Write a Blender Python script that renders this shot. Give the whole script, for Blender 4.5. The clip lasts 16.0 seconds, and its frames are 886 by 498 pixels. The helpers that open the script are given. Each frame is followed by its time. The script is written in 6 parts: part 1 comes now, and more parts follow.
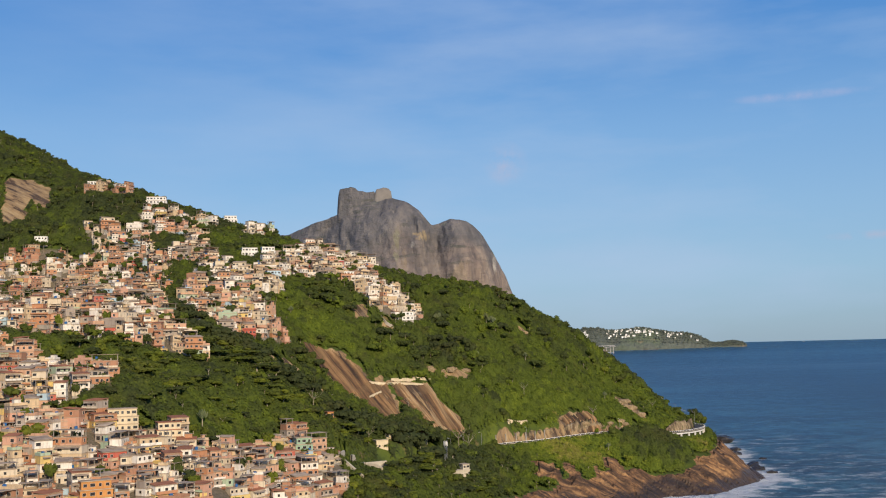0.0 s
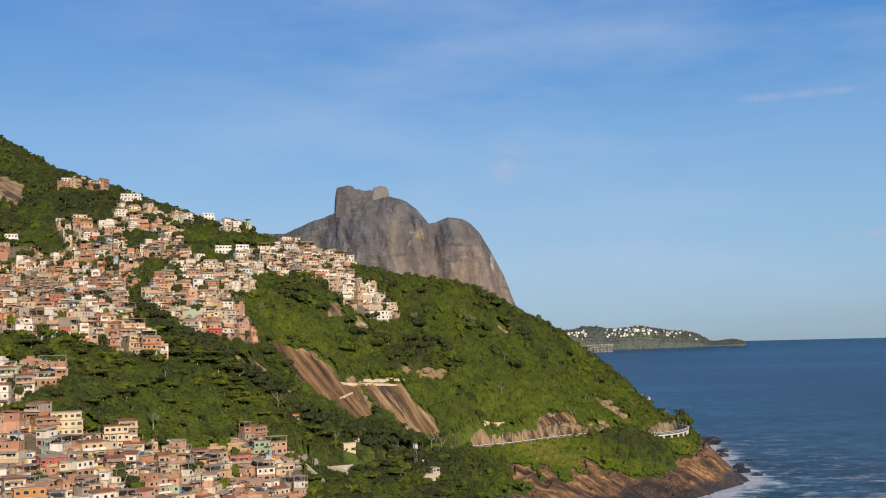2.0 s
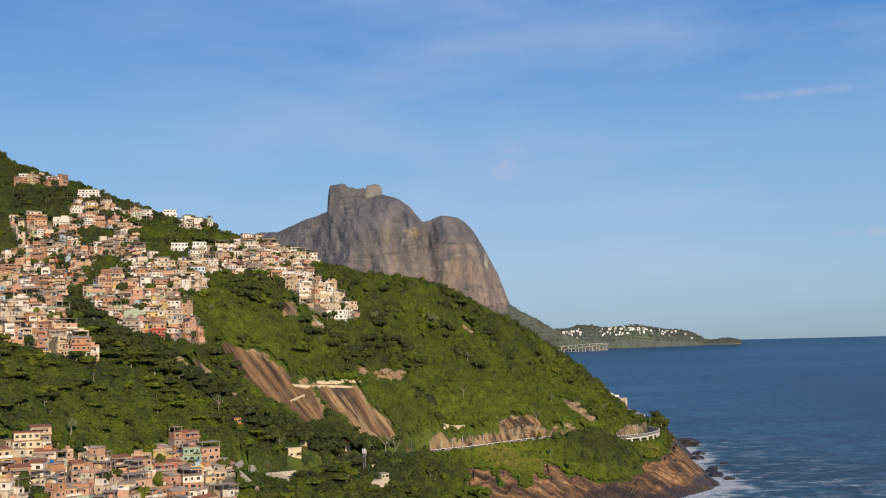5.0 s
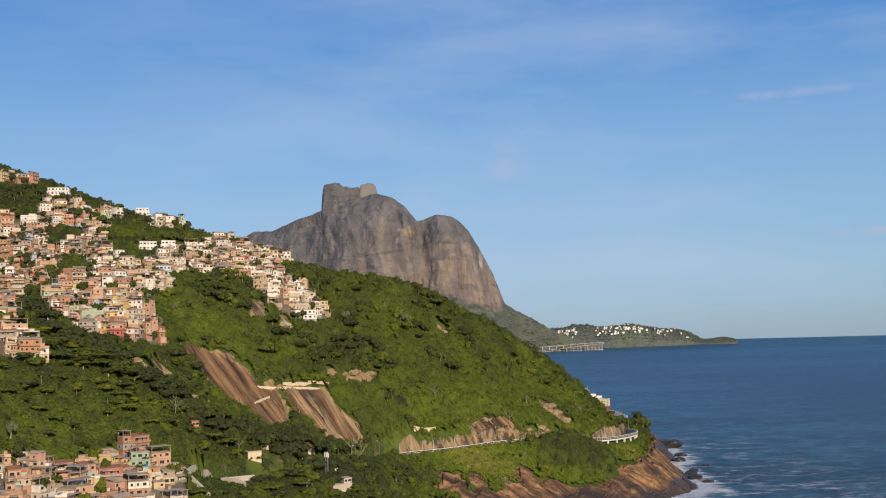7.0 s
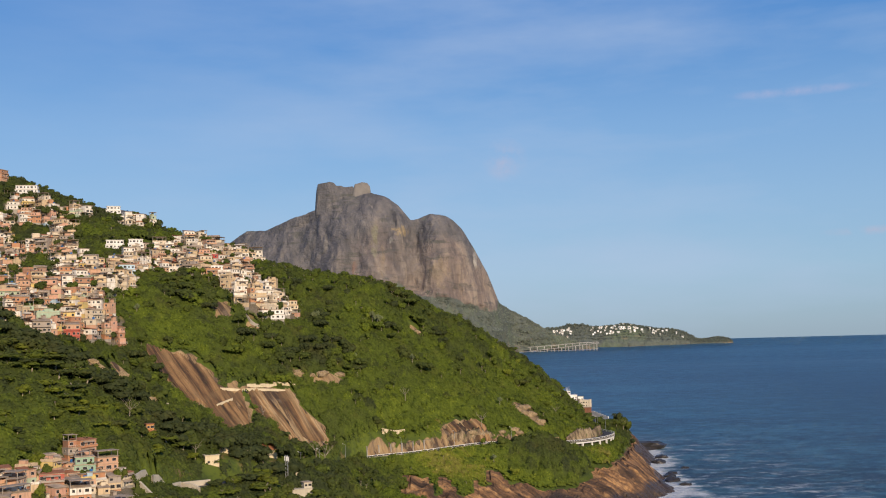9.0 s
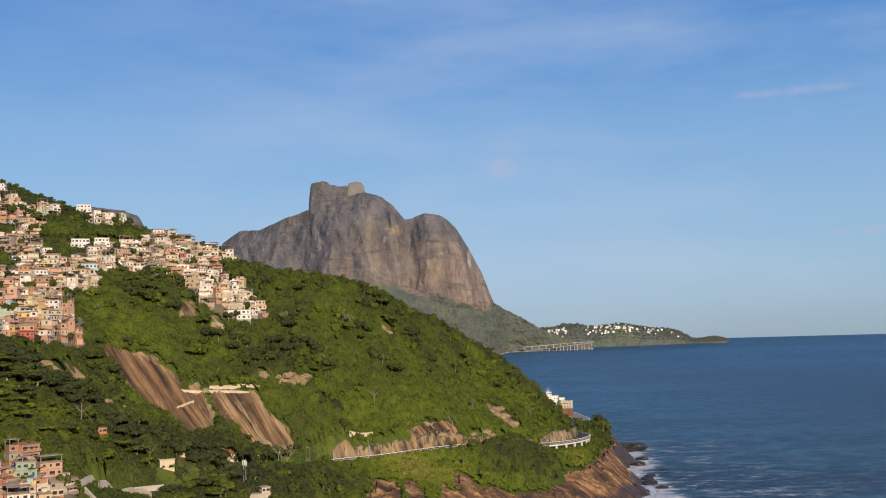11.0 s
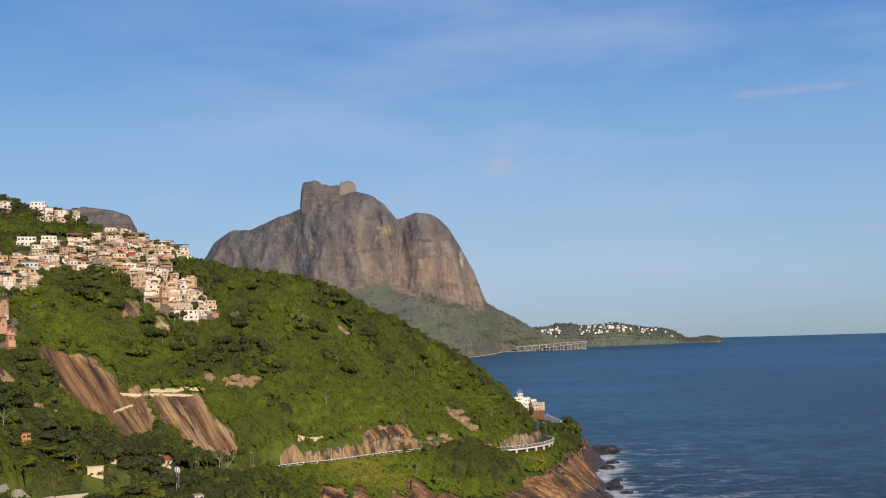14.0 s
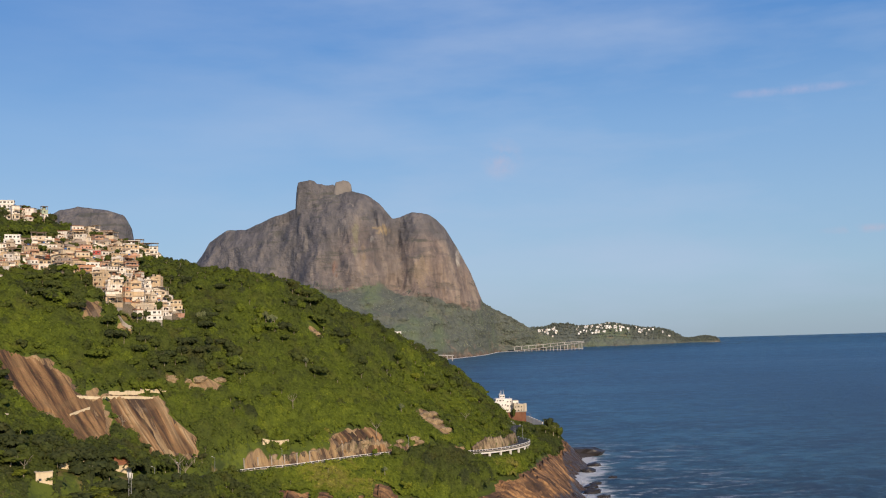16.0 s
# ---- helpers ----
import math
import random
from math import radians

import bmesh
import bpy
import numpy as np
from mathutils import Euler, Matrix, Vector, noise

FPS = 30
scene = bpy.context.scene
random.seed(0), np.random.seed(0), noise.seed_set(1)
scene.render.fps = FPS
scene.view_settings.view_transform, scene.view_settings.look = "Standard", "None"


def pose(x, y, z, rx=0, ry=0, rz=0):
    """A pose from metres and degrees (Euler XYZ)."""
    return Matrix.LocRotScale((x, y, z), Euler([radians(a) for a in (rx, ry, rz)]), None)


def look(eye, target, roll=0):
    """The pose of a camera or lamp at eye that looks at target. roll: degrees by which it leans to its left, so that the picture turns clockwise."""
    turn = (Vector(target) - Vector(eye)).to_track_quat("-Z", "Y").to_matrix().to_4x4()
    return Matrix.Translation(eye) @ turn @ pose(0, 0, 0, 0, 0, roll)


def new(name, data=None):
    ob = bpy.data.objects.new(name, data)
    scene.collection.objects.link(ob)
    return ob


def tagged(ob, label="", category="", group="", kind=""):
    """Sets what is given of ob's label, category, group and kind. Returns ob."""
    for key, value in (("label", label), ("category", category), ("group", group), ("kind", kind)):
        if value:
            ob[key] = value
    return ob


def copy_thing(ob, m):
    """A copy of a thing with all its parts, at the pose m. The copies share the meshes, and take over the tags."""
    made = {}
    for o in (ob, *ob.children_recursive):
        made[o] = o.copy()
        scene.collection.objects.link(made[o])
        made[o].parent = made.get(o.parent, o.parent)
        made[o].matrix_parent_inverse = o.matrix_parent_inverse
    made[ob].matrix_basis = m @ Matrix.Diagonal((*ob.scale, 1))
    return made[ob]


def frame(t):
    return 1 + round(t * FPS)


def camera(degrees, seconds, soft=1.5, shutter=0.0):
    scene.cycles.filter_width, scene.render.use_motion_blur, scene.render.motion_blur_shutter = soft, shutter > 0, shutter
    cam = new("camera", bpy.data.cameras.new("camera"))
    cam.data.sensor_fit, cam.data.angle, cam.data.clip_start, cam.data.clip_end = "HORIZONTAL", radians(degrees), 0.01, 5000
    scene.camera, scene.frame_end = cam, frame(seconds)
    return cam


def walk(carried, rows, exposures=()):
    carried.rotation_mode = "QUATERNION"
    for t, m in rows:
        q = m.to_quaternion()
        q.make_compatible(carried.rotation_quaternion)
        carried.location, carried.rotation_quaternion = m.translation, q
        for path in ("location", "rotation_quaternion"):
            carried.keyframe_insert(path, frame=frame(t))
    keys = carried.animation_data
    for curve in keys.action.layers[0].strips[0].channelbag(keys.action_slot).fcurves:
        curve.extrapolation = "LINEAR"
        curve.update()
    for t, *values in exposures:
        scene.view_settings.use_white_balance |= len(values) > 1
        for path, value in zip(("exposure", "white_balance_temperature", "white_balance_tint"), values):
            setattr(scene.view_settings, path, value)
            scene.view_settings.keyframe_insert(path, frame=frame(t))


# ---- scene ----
cam = camera(45.0, 16.0, 1.1)
# seconds, x, y, z, then the turn about x, y and z in degrees
ROWS = [
    (0, 0.00, 0.00, 90.00, 95.045, 1.300, 0.115),
    (1, 8.47, 8.49, 90.17, 95.011, 1.305, 0.174),
    (2, 16.97, 16.57, 90.33, 94.981, 1.312, 0.211),
    (3, 25.48, 24.31, 90.48, 94.953, 1.321, 0.228),
    (4, 34.00, 31.75, 90.63, 94.928, 1.331, 0.229),
    (5, 42.54, 38.94, 90.76, 94.906, 1.344, 0.216),
    (6, 51.09, 45.95, 90.89, 94.886, 1.358, 0.192),
    (7, 59.65, 52.81, 90.99, 94.869, 1.373, 0.160),
    (8, 68.22, 59.59, 91.08, 94.854, 1.391, 0.122),
    (9, 76.79, 66.33, 91.16, 94.842, 1.410, 0.082),
    (10, 85.37, 73.09, 91.21, 94.831, 1.432, 0.042),
    (11, 93.95, 79.93, 91.24, 94.823, 1.455, 0.005),
    (12, 102.53, 86.88, 91.25, 94.817, 1.480, -0.026),
    (13, 111.11, 94.01, 91.24, 94.813, 1.507, -0.048),
    (14, 119.68, 101.37, 91.19, 94.810, 1.535, -0.059),
    (15, 128.25, 109.01, 91.12, 94.810, 1.566, -0.056),
    (16, 136.81, 116.98, 91.02, 94.811, 1.599, -0.035),
]
walk(cam, [(t, pose(x, y, z, rx, ry, rz)) for t, x, y, z, rx, ry, rz in ROWS],
     exposures=((0, 0.0, 6500, 10), (16, 0.0, 6800, 14)))

# ---- sky, sun ----
SUN_SIDE, SUN_UP = 24.0, 21.0  # degrees to the right of straight behind, and above the horizon
to_sun = Vector((math.sin(radians(SUN_SIDE)) * math.cos(radians(SUN_UP)), -math.cos(radians(SUN_SIDE)) * math.cos(radians(SUN_UP)), math.sin(radians(SUN_UP))))
sun = new("sun", bpy.data.lights.new("sun", "SUN"))
sun.data.energy, sun.data.angle, sun.data.color = 4.6, radians(0.5), (1.0, 0.83, 0.60)
sun.matrix_world = look(to_sun * 1000, (0, 0, 0))

world = bpy.data.worlds.new("sky")
scene.world = world
world.use_nodes = True
wn, wl = world.node_tree.nodes, world.node_tree.links
wn.clear()
sky = wn.new("ShaderNodeTexSky")
sky.sky_type, sky.sun_disc = "NISHITA", False
sky.sun_elevation, sky.sun_rotation = radians(SUN_UP), radians(180 - SUN_SIDE)
sky.air_density, sky.dust_density, sky.ozone_density, sky.altitude = 1.0, 0.15, 5.0, 0
where = wn.new("ShaderNodeTexCoord")
stretch = wn.new("ShaderNodeMapping")
stretch.inputs["Scale"].default_value = (2.2, 1.0, 9.0)
stretch.inputs["Rotation"].default_value = (0, radians(6), 0)
wl.new(where.outputs["Generated"], stretch.inputs["Vector"])
veil = wn.new("ShaderNodeTexNoise")
veil.inputs["Scale"].default_value, veil.inputs["Detail"].default_value, veil.inputs["Roughness"].default_value = 1.6, 6, 0.55
wl.new(stretch.outputs["Vector"], veil.inputs["Vector"])
thin = wn.new("ShaderNodeMapRange")
thin.inputs["From Min"].default_value, thin.inputs["From Max"].default_value = 0.40, 0.72
thin.inputs["To Max"].default_value = 0.46
wl.new(veil.outputs["Fac"], thin.inputs["Value"])
cloud = wn.new("ShaderNodeMix")
cloud.data_type = "RGBA"
cloud.inputs["B"].default_value = (4.4, 5.6, 7.6, 1)
# sea haze: paler and greyer towards the horizon
apart = wn.new("ShaderNodeSeparateXYZ")
wl.new(where.outputs["Generated"], apart.inputs["Vector"])
low = wn.new("ShaderNodeValToRGB")
SKY_BANDS = ((0.0, (0.235, 0.385, 0.545, 1)), (0.06, (0.305, 0.495, 0.70, 1)), (0.12, (0.280, 0.485, 0.735, 1)), (0.19, (0.215, 0.430, 0.745, 1)), (0.28, (0.090, 0.290, 0.680, 1)), (0.45, (0.045, 0.20, 0.61, 1)))
while len(low.color_ramp.elements) < len(SKY_BANDS):
    low.color_ramp.elements.new(0.5)
for e, (at, colour) in zip(low.color_ramp.elements, SKY_BANDS):
    e.position, e.color = at, colour
wl.new(apart.outputs["Z"], low.inputs["Fac"])
lift = wn.new("ShaderNodeVectorMath")
lift.operation = "SCALE"
lift.inputs["Scale"].default_value = 10.0
wl.new(low.outputs["Color"], lift.inputs[0])
haze = wn.new("ShaderNodeMix")
haze.data_type = "RGBA"
haze.inputs["Factor"].default_value = 0.75
wl.new(sky.outputs["Color"], haze.inputs["A"])
wl.new(lift.outputs["Vector"], haze.inputs["B"])
side_ = wn.new("ShaderNodeMapRange")
side_.inputs["From Min"].default_value, side_.inputs["From Max"].default_value, side_.inputs["To Min"].default_value = -0.42, -0.02, 0.15
wl.new(apart.outputs["X"], side_.inputs["Value"])
veiled = wn.new("ShaderNodeMath")
veiled.operation = "MULTIPLY"
wl.new(thin.outputs["Result"], veiled.inputs[0]), wl.new(side_.outputs["Result"], veiled.inputs[1])
wl.new(veiled.outputs[0], cloud.inputs["Factor"])
wl.new(haze.outputs["Result"], cloud.inputs["A"])
glow = wn.new("ShaderNodeBackground")
glow.inputs["Strength"].default_value = 0.10
# three small torn clouds, faintly pink
sky_colour = cloud.outputs["Result"]
for toward, size, squash, tint in (((0.0601, 0.9844, 0.1652), 0.022, (1.0, 1.0, 1.0), (4.8, 4.9, 6.4, 1)), ((0.3140, 0.9248, 0.2100), 0.028, (0.42, 0.0, 5.5), (4.2, 4.7, 6.9, 1)), ((0.376, 0.925, 0.0856), 0.024, (0.5, 0.0, 5.0), (4.6, 4.8, 6.2, 1))):
    apart_ = wn.new("ShaderNodeVectorMath")
    apart_.operation = "DISTANCE"
    warp = wn.new("ShaderNodeVectorMath")
    warp.operation = "MULTIPLY"
    warp.inputs[1].default_value = squash
    wl.new(where.outputs["Generated"], warp.inputs[0])
    wl.new(warp.outputs[0], apart_.inputs[0])
    apart_.inputs[1].default_value = [a * b for a, b in zip(toward, squash)]
    near = wn.new("ShaderNodeMapRange")
    near.inputs["From Min"].default_value, near.inputs["From Max"].default_value = size, 0.0
    wl.new(apart_.outputs["Value"], near.inputs["Value"])
    torn = wn.new("ShaderNodeTexNoise")
    torn.inputs["Scale"].default_value, torn.inputs["Detail"].default_value, torn.inputs["Roughness"].default_value = 45, 5, 0.6
    wl.new(where.outputs["Generated"], torn.inputs["Vector"])
    rag = wn.new("ShaderNodeMapRange")
    rag.inputs["From Min"].default_value, rag.inputs["From Max"].default_value, rag.inputs["To Max"].default_value = 0.40, 0.68, 0.8
    wl.new(torn.outputs["Fac"], rag.inputs["Value"])
    both = wn.new("ShaderNodeMath")
    both.operation = "MULTIPLY"
    wl.new(near.outputs["Result"], both.inputs[0]), wl.new(rag.outputs["Result"], both.inputs[1])
    puff = wn.new("ShaderNodeMix")
    puff.data_type = "RGBA"
    puff.inputs["B"].default_value = tint
    wl.new(both.outputs[0], puff.inputs["Factor"]), wl.new(sky_colour, puff.inputs["A"])
    sky_colour = puff.outputs["Result"]
wl.new(sky_colour, glow.inputs["Color"])
wl.new(glow.outputs["Background"], wn.new("ShaderNodeOutputWorld").inputs["Surface"])

# ---- materials ----
class Nodes:
    """A node material, written a node at a time."""

    def __init__(self, name):
        self.mat = bpy.data.materials.new(name)
        self.mat.use_nodes = True
        self.n, self.l = self.mat.node_tree.nodes, self.mat.node_tree.links
        self.n.clear()
        self.out = self.n.new("ShaderNodeOutputMaterial")

    def node(self, kind, **inputs):
        made = self.n.new("ShaderNode" + kind)
        for key, value in inputs.items():
            self.put(made, key.replace("_", " "), value)
        return made

    def put(self, made, key, value):
        if isinstance(value, bpy.types.NodeSocket):
            self.l.new(value, made.inputs[key])
        else:
            made.inputs[key].default_value = value

    def place(self, scale=(1, 1, 1), turn=(0, 0, 0)):
        at = self.node("NewGeometry").outputs["Position"]
        return self.node("Mapping", Vector=at, Scale=scale, Rotation=turn).outputs["Vector"]

    def noise(self, scale, vector=None, detail=4, rough=0.55):
        return self.node("TexNoise", Vector=vector or self.place(), Scale=scale, Detail=detail, Roughness=rough).outputs["Fac"]

    def ramp(self, fac, stops, mode="LINEAR"):
        made = self.node("ValToRGB", Fac=fac)
        bar = made.color_ramp
        bar.interpolation = mode
        while len(bar.elements) < len(stops):
            bar.elements.new(0.5)
        for e, (at, colour) in zip(bar.elements, stops):
            e.position = at
            e.color = (*colour, 1) if len(colour) == 3 else colour
        return made.outputs["Color"]

    def range(self, value, a, b, c=0.0, d=1.0):
        made = self.node("MapRange", Value=value)
        for key, limit in (("From Min", a), ("From Max", b), ("To Min", c), ("To Max", d)):
            self.put(made, key, limit)
        return made.outputs["Result"]

    def mix(self, fac, a, b, how="MIX"):
        made = self.n.new("ShaderNodeMix")
        made.data_type, made.blend_type = "RGBA", how
        for key, value in (("Factor", fac), ("A", a), ("B", b)):
            self.put(made, key, (*value, 1) if isinstance(value, tuple) and len(value) == 3 else value)
        return made.outputs["Result"]

    def maths(self, how, a, b=0.0):
        made = self.n.new("ShaderNodeMath")
        made.operation = how
        for i, value in enumerate((a, b)):
            if isinstance(value, bpy.types.NodeSocket):
                self.l.new(value, made.inputs[i])
            else:
                made.inputs[i].default_value = value
        return made.outputs[0]

    def attribute(self, name):
        made = self.n.new("ShaderNodeAttribute")
        made.attribute_name = name
        return made.outputs["Fac"]

    def bump(self, height, strength, distance):
        return self.node("Bump", Height=height, Strength=strength, Distance=distance).outputs["Normal"]

    def surface(self, colour, rough=0.8, normal=None, metal=0.0, spec=0.3):
        p = self.n.new("ShaderNodeBsdfPrincipled")
        self.put(p, "Base Color", (*colour, 1) if isinstance(colour, tuple) and len(colour) == 3 else colour)
        self.put(p, "Roughness", rough), self.put(p, "Metallic", metal), self.put(p, "Specular IOR Level", spec)
        if normal is not None:
            self.put(p, "Normal", normal)
        return p.outputs["BSDF"]

    def done(self, shader):
        self.l.new(shader, self.out.inputs["Surface"])
        return self.mat


def leaf_material(name, by_object, stops=None):
    m = Nodes(name)
    tint = m.node("ObjectInfo").outputs["Random"] if by_object else m.attribute("tint")
    base = m.ramp(tint, stops or [(0.0, (0.056, 0.070, 0.026)), (0.25, (0.084, 0.108, 0.023)), (0.5, (0.118, 0.155, 0.021)), (0.75, (0.160, 0.202, 0.023)), (0.92, (0.215, 0.235, 0.030)), (1.0, (0.25, 0.235, 0.052))])
    each = m.node("NewGeometry").outputs["Random Per Island"]
    base = m.mix(1.0, base, m.ramp(each, [(0, (0.78, 0.80, 0.84)), (0.6, (1.0, 1.0, 1.0)), (1, (1.24, 1.20, 1.12))]), "MULTIPLY")
    mottle = m.noise(0.75, detail=6, rough=0.70)
    base = m.mix(1.0, base, m.ramp(mottle, [(0.32, (0.66, 0.68, 0.72)), (0.5, (1.0, 1.0, 1.0)), (0.70, (1.28, 1.24, 1.10))]), "MULTIPLY")
    dry = m.noise(0.055, detail=5, rough=0.6)
    base = m.mix(m.range(dry, 0.54, 0.70, 0, 0.55), base, m.mix(0.5, base, (0.155, 0.135, 0.040)))
    # shading normals tilted up and sunwards, so crowns look more evenly lit
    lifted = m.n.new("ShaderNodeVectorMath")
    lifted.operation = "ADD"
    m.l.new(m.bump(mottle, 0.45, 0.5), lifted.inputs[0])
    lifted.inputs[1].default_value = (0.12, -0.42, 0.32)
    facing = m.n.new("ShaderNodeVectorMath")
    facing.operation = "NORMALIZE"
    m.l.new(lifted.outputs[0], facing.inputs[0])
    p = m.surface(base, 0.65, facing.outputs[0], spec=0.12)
    glow = m.node("BsdfTranslucent", Color=base).outputs["BSDF"]
    mixed = m.node("MixShader", Fac=0.36)
    m.l.new(p, mixed.inputs[1]), m.l.new(glow, mixed.inputs[2])
    return m.done(mixed.outputs["Shader"])


def plain(name, colour, rough=0.8, grain=0.35, scale=1.5, bump=0.15, metal=0.0, spec=0.3, streak=0.0):
    """A surface of one colour with grain, blotches and, where asked, rain streaks."""
    m = Nodes(name)
    fine, wide = m.noise(scale * 6), m.noise(scale * 0.35, detail=5)
    dark = tuple(c * (1 - grain) for c in colour)
    c = m.mix(m.range(wide, 0.35, 0.65), dark, colour)
    c = m.mix(m.range(fine, 0.3, 0.7, 0, 0.35), c, tuple(min(1, v * 1.15) for v in colour))
    if streak:
        run = m.noise(1.0, m.place((1.6, 1.6, 0.12)), 5)
        c = m.mix(m.range(run, 0.5, 0.75, 0, streak), c, tuple(v * 0.35 for v in colour))
    return m.done(m.surface(c, rough, m.bump(fine, bump, 0.05) if bump else None, metal, spec))


WALLS = [(0.0, (0.48, 0.225, 0.115)), (0.13, (0.40, 0.20, 0.12)), (0.22, (0.56, 0.33, 0.215)), (0.34, (0.60, 0.45, 0.28)), (0.46, (0.64, 0.54, 0.40)), (0.58, (0.78, 0.72, 0.63)),
         (0.76, (0.36, 0.30, 0.25)), (0.84, (0.58, 0.32, 0.22)), (0.915, (0.66, 0.48, 0.17)), (0.94, (0.36, 0.49, 0.56)), (0.96, (0.38, 0.48, 0.34)), (0.985, (0.48, 0.10, 0.07))]


def wall_material(name, by_object):
    m = Nodes(name)
    tint = m.node("ObjectInfo").outputs["Random"] if by_object else m.attribute("tint")
    c = m.ramp(tint, WALLS, "CONSTANT")
    run = m.noise(1.0, m.place((1.1, 1.1, 0.22)), 5)
    c = m.mix(m.range(run, 0.50, 0.72, 0, 0.5), c, (0.15, 0.115, 0.09))
    c = m.mix(m.range(m.noise(0.5), 0.4, 0.7, 0, 0.3), c, (0.34, 0.26, 0.2))
    return m.done(m.surface(c, 0.9, m.bump(m.noise(5.0), 0.3, 0.04), spec=0.15))


def land_material():
    """Grass and soil; bare granite where the rock shows."""
    m = Nodes("hill_ground")
    big, mid, fine = m.noise(0.03), m.noise(0.16, detail=6), m.noise(1.2, detail=5)
    grass = m.ramp(big, [(0.3, (0.046, 0.064, 0.012)), (0.5, (0.075, 0.102, 0.013)), (0.7, (0.112, 0.140, 0.018))])
    grass = m.mix(m.range(mid, 0.45, 0.62), grass, (0.044, 0.062, 0.015))
    soil = m.mix(m.range(fine, 0.3, 0.7), (0.16, 0.10, 0.05), (0.26, 0.17, 0.09))
    grass = m.mix(m.range(m.noise(0.075, detail=6), 0.60, 0.72, 0, 0.8), grass, soil)
    turned = m.place((1, 1, 1), (0, 0, radians(-52)))
    run = m.noise(1.0, m.node("Mapping", Vector=turned, Scale=(0.21, 0.026, 0.026)).outputs["Vector"], 8, 0.70)
    rock = m.ramp(run, [(0.36, (0.060, 0.042, 0.030)), (0.45, (0.18, 0.115, 0.065)), (0.54, (0.31, 0.205, 0.10)), (0.64, (0.39, 0.28, 0.145)), (0.74, (0.47, 0.36, 0.21))])
    rock = m.mix(m.range(run, 0.47, 0.45, 0, 0.75), rock, (0.055, 0.036, 0.026))
    rock = m.mix(m.range(mid, 0.5, 0.7, 0, 0.5), rock, (0.24, 0.18, 0.12))
    shelf = m.noise(1.0, m.node("Mapping", Vector=m.place((1, 1, 1), (0, 0, radians(-70))), Scale=(0.26, 0.045, 0.06)).outputs["Vector"], 7, 0.62)
    coast = m.ramp(shelf, [(0.33, (0.030, 0.021, 0.016)), (0.43, (0.095, 0.054, 0.030)), (0.52, (0.215, 0.115, 0.056)), (0.62, (0.40, 0.220, 0.090)), (0.74, (0.42, 0.28, 0.15))])
    coast = m.mix(m.range(m.noise(0.09, detail=6, rough=0.65), 0.48, 0.62, 0, 0.8), coast, (0.062, 0.040, 0.028))
    rock = m.mix(m.attribute("coast"), rock, coast)
    # darkens rock for the wet waterline and for a shadow painted over the seaward side
    wet = m.attribute("wet")
    rock = m.mix(m.maths("MULTIPLY", wet, 0.85), rock, (0.036, 0.027, 0.021))
    bare = m.range(m.maths("ADD", m.attribute("bare"), m.maths("MULTIPLY", m.maths("SUBTRACT", mid, 0.5), 0.9)), 0.42, 0.58)
    c = m.mix(bare, grass, rock)
    town = m.attribute("town")
    c = m.mix(town, c, m.mix(m.range(fine, 0.3, 0.7), (0.10, 0.085, 0.06), (0.22, 0.17, 0.13)))
    return m.done(m.surface(c, m.range(wet, 0, 1, 0.9, 0.35), m.bump(m.maths("ADD", m.maths("ADD", mid, m.maths("MULTIPLY", shelf, m.attribute("coast"))), m.maths("MULTIPLY", fine, 0.5)), 0.7, 1.6), spec=0.25))


def scarp_material():
    """Tan granite with dark stains in its channels and pale worn ribs."""
    m = Nodes("streaked_granite")
    u, v, rib = m.attribute("downhill"), m.attribute("across"), m.attribute("rib")
    flow = m.node("CombineXYZ", X=m.maths("MULTIPLY", v, 0.26), Y=m.maths("MULTIPLY", u, 0.024)).outputs["Vector"]
    run = m.noise(1.0, flow, 7, 0.66)
    c = m.ramp(m.maths("ADD", run, m.maths("MULTIPLY", rib, 0.17)), [(0.37, (0.042, 0.027, 0.020)), (0.45, (0.110, 0.062, 0.034)), (0.52, (0.205, 0.115, 0.054)), (0.60, (0.295, 0.172, 0.080)), (0.72, (0.43, 0.30, 0.165))])
    c = m.mix(m.maths("MULTIPLY", m.attribute("channel"), 0.85), c, (0.050, 0.034, 0.026))
    wide = m.noise(0.09, detail=5)
    c = m.mix(m.range(wide, 0.48, 0.66, 0, 0.6), c, (0.165, 0.105, 0.055))
    c = m.mix(m.range(m.noise(0.5, detail=6, rough=0.7), 0.56, 0.70, 0, 0.7), c, (0.075, 0.082, 0.030))
    return m.done(m.surface(c, 0.9, m.bump(m.noise(0.9, detail=6), 0.6, 0.8), spec=0.2))


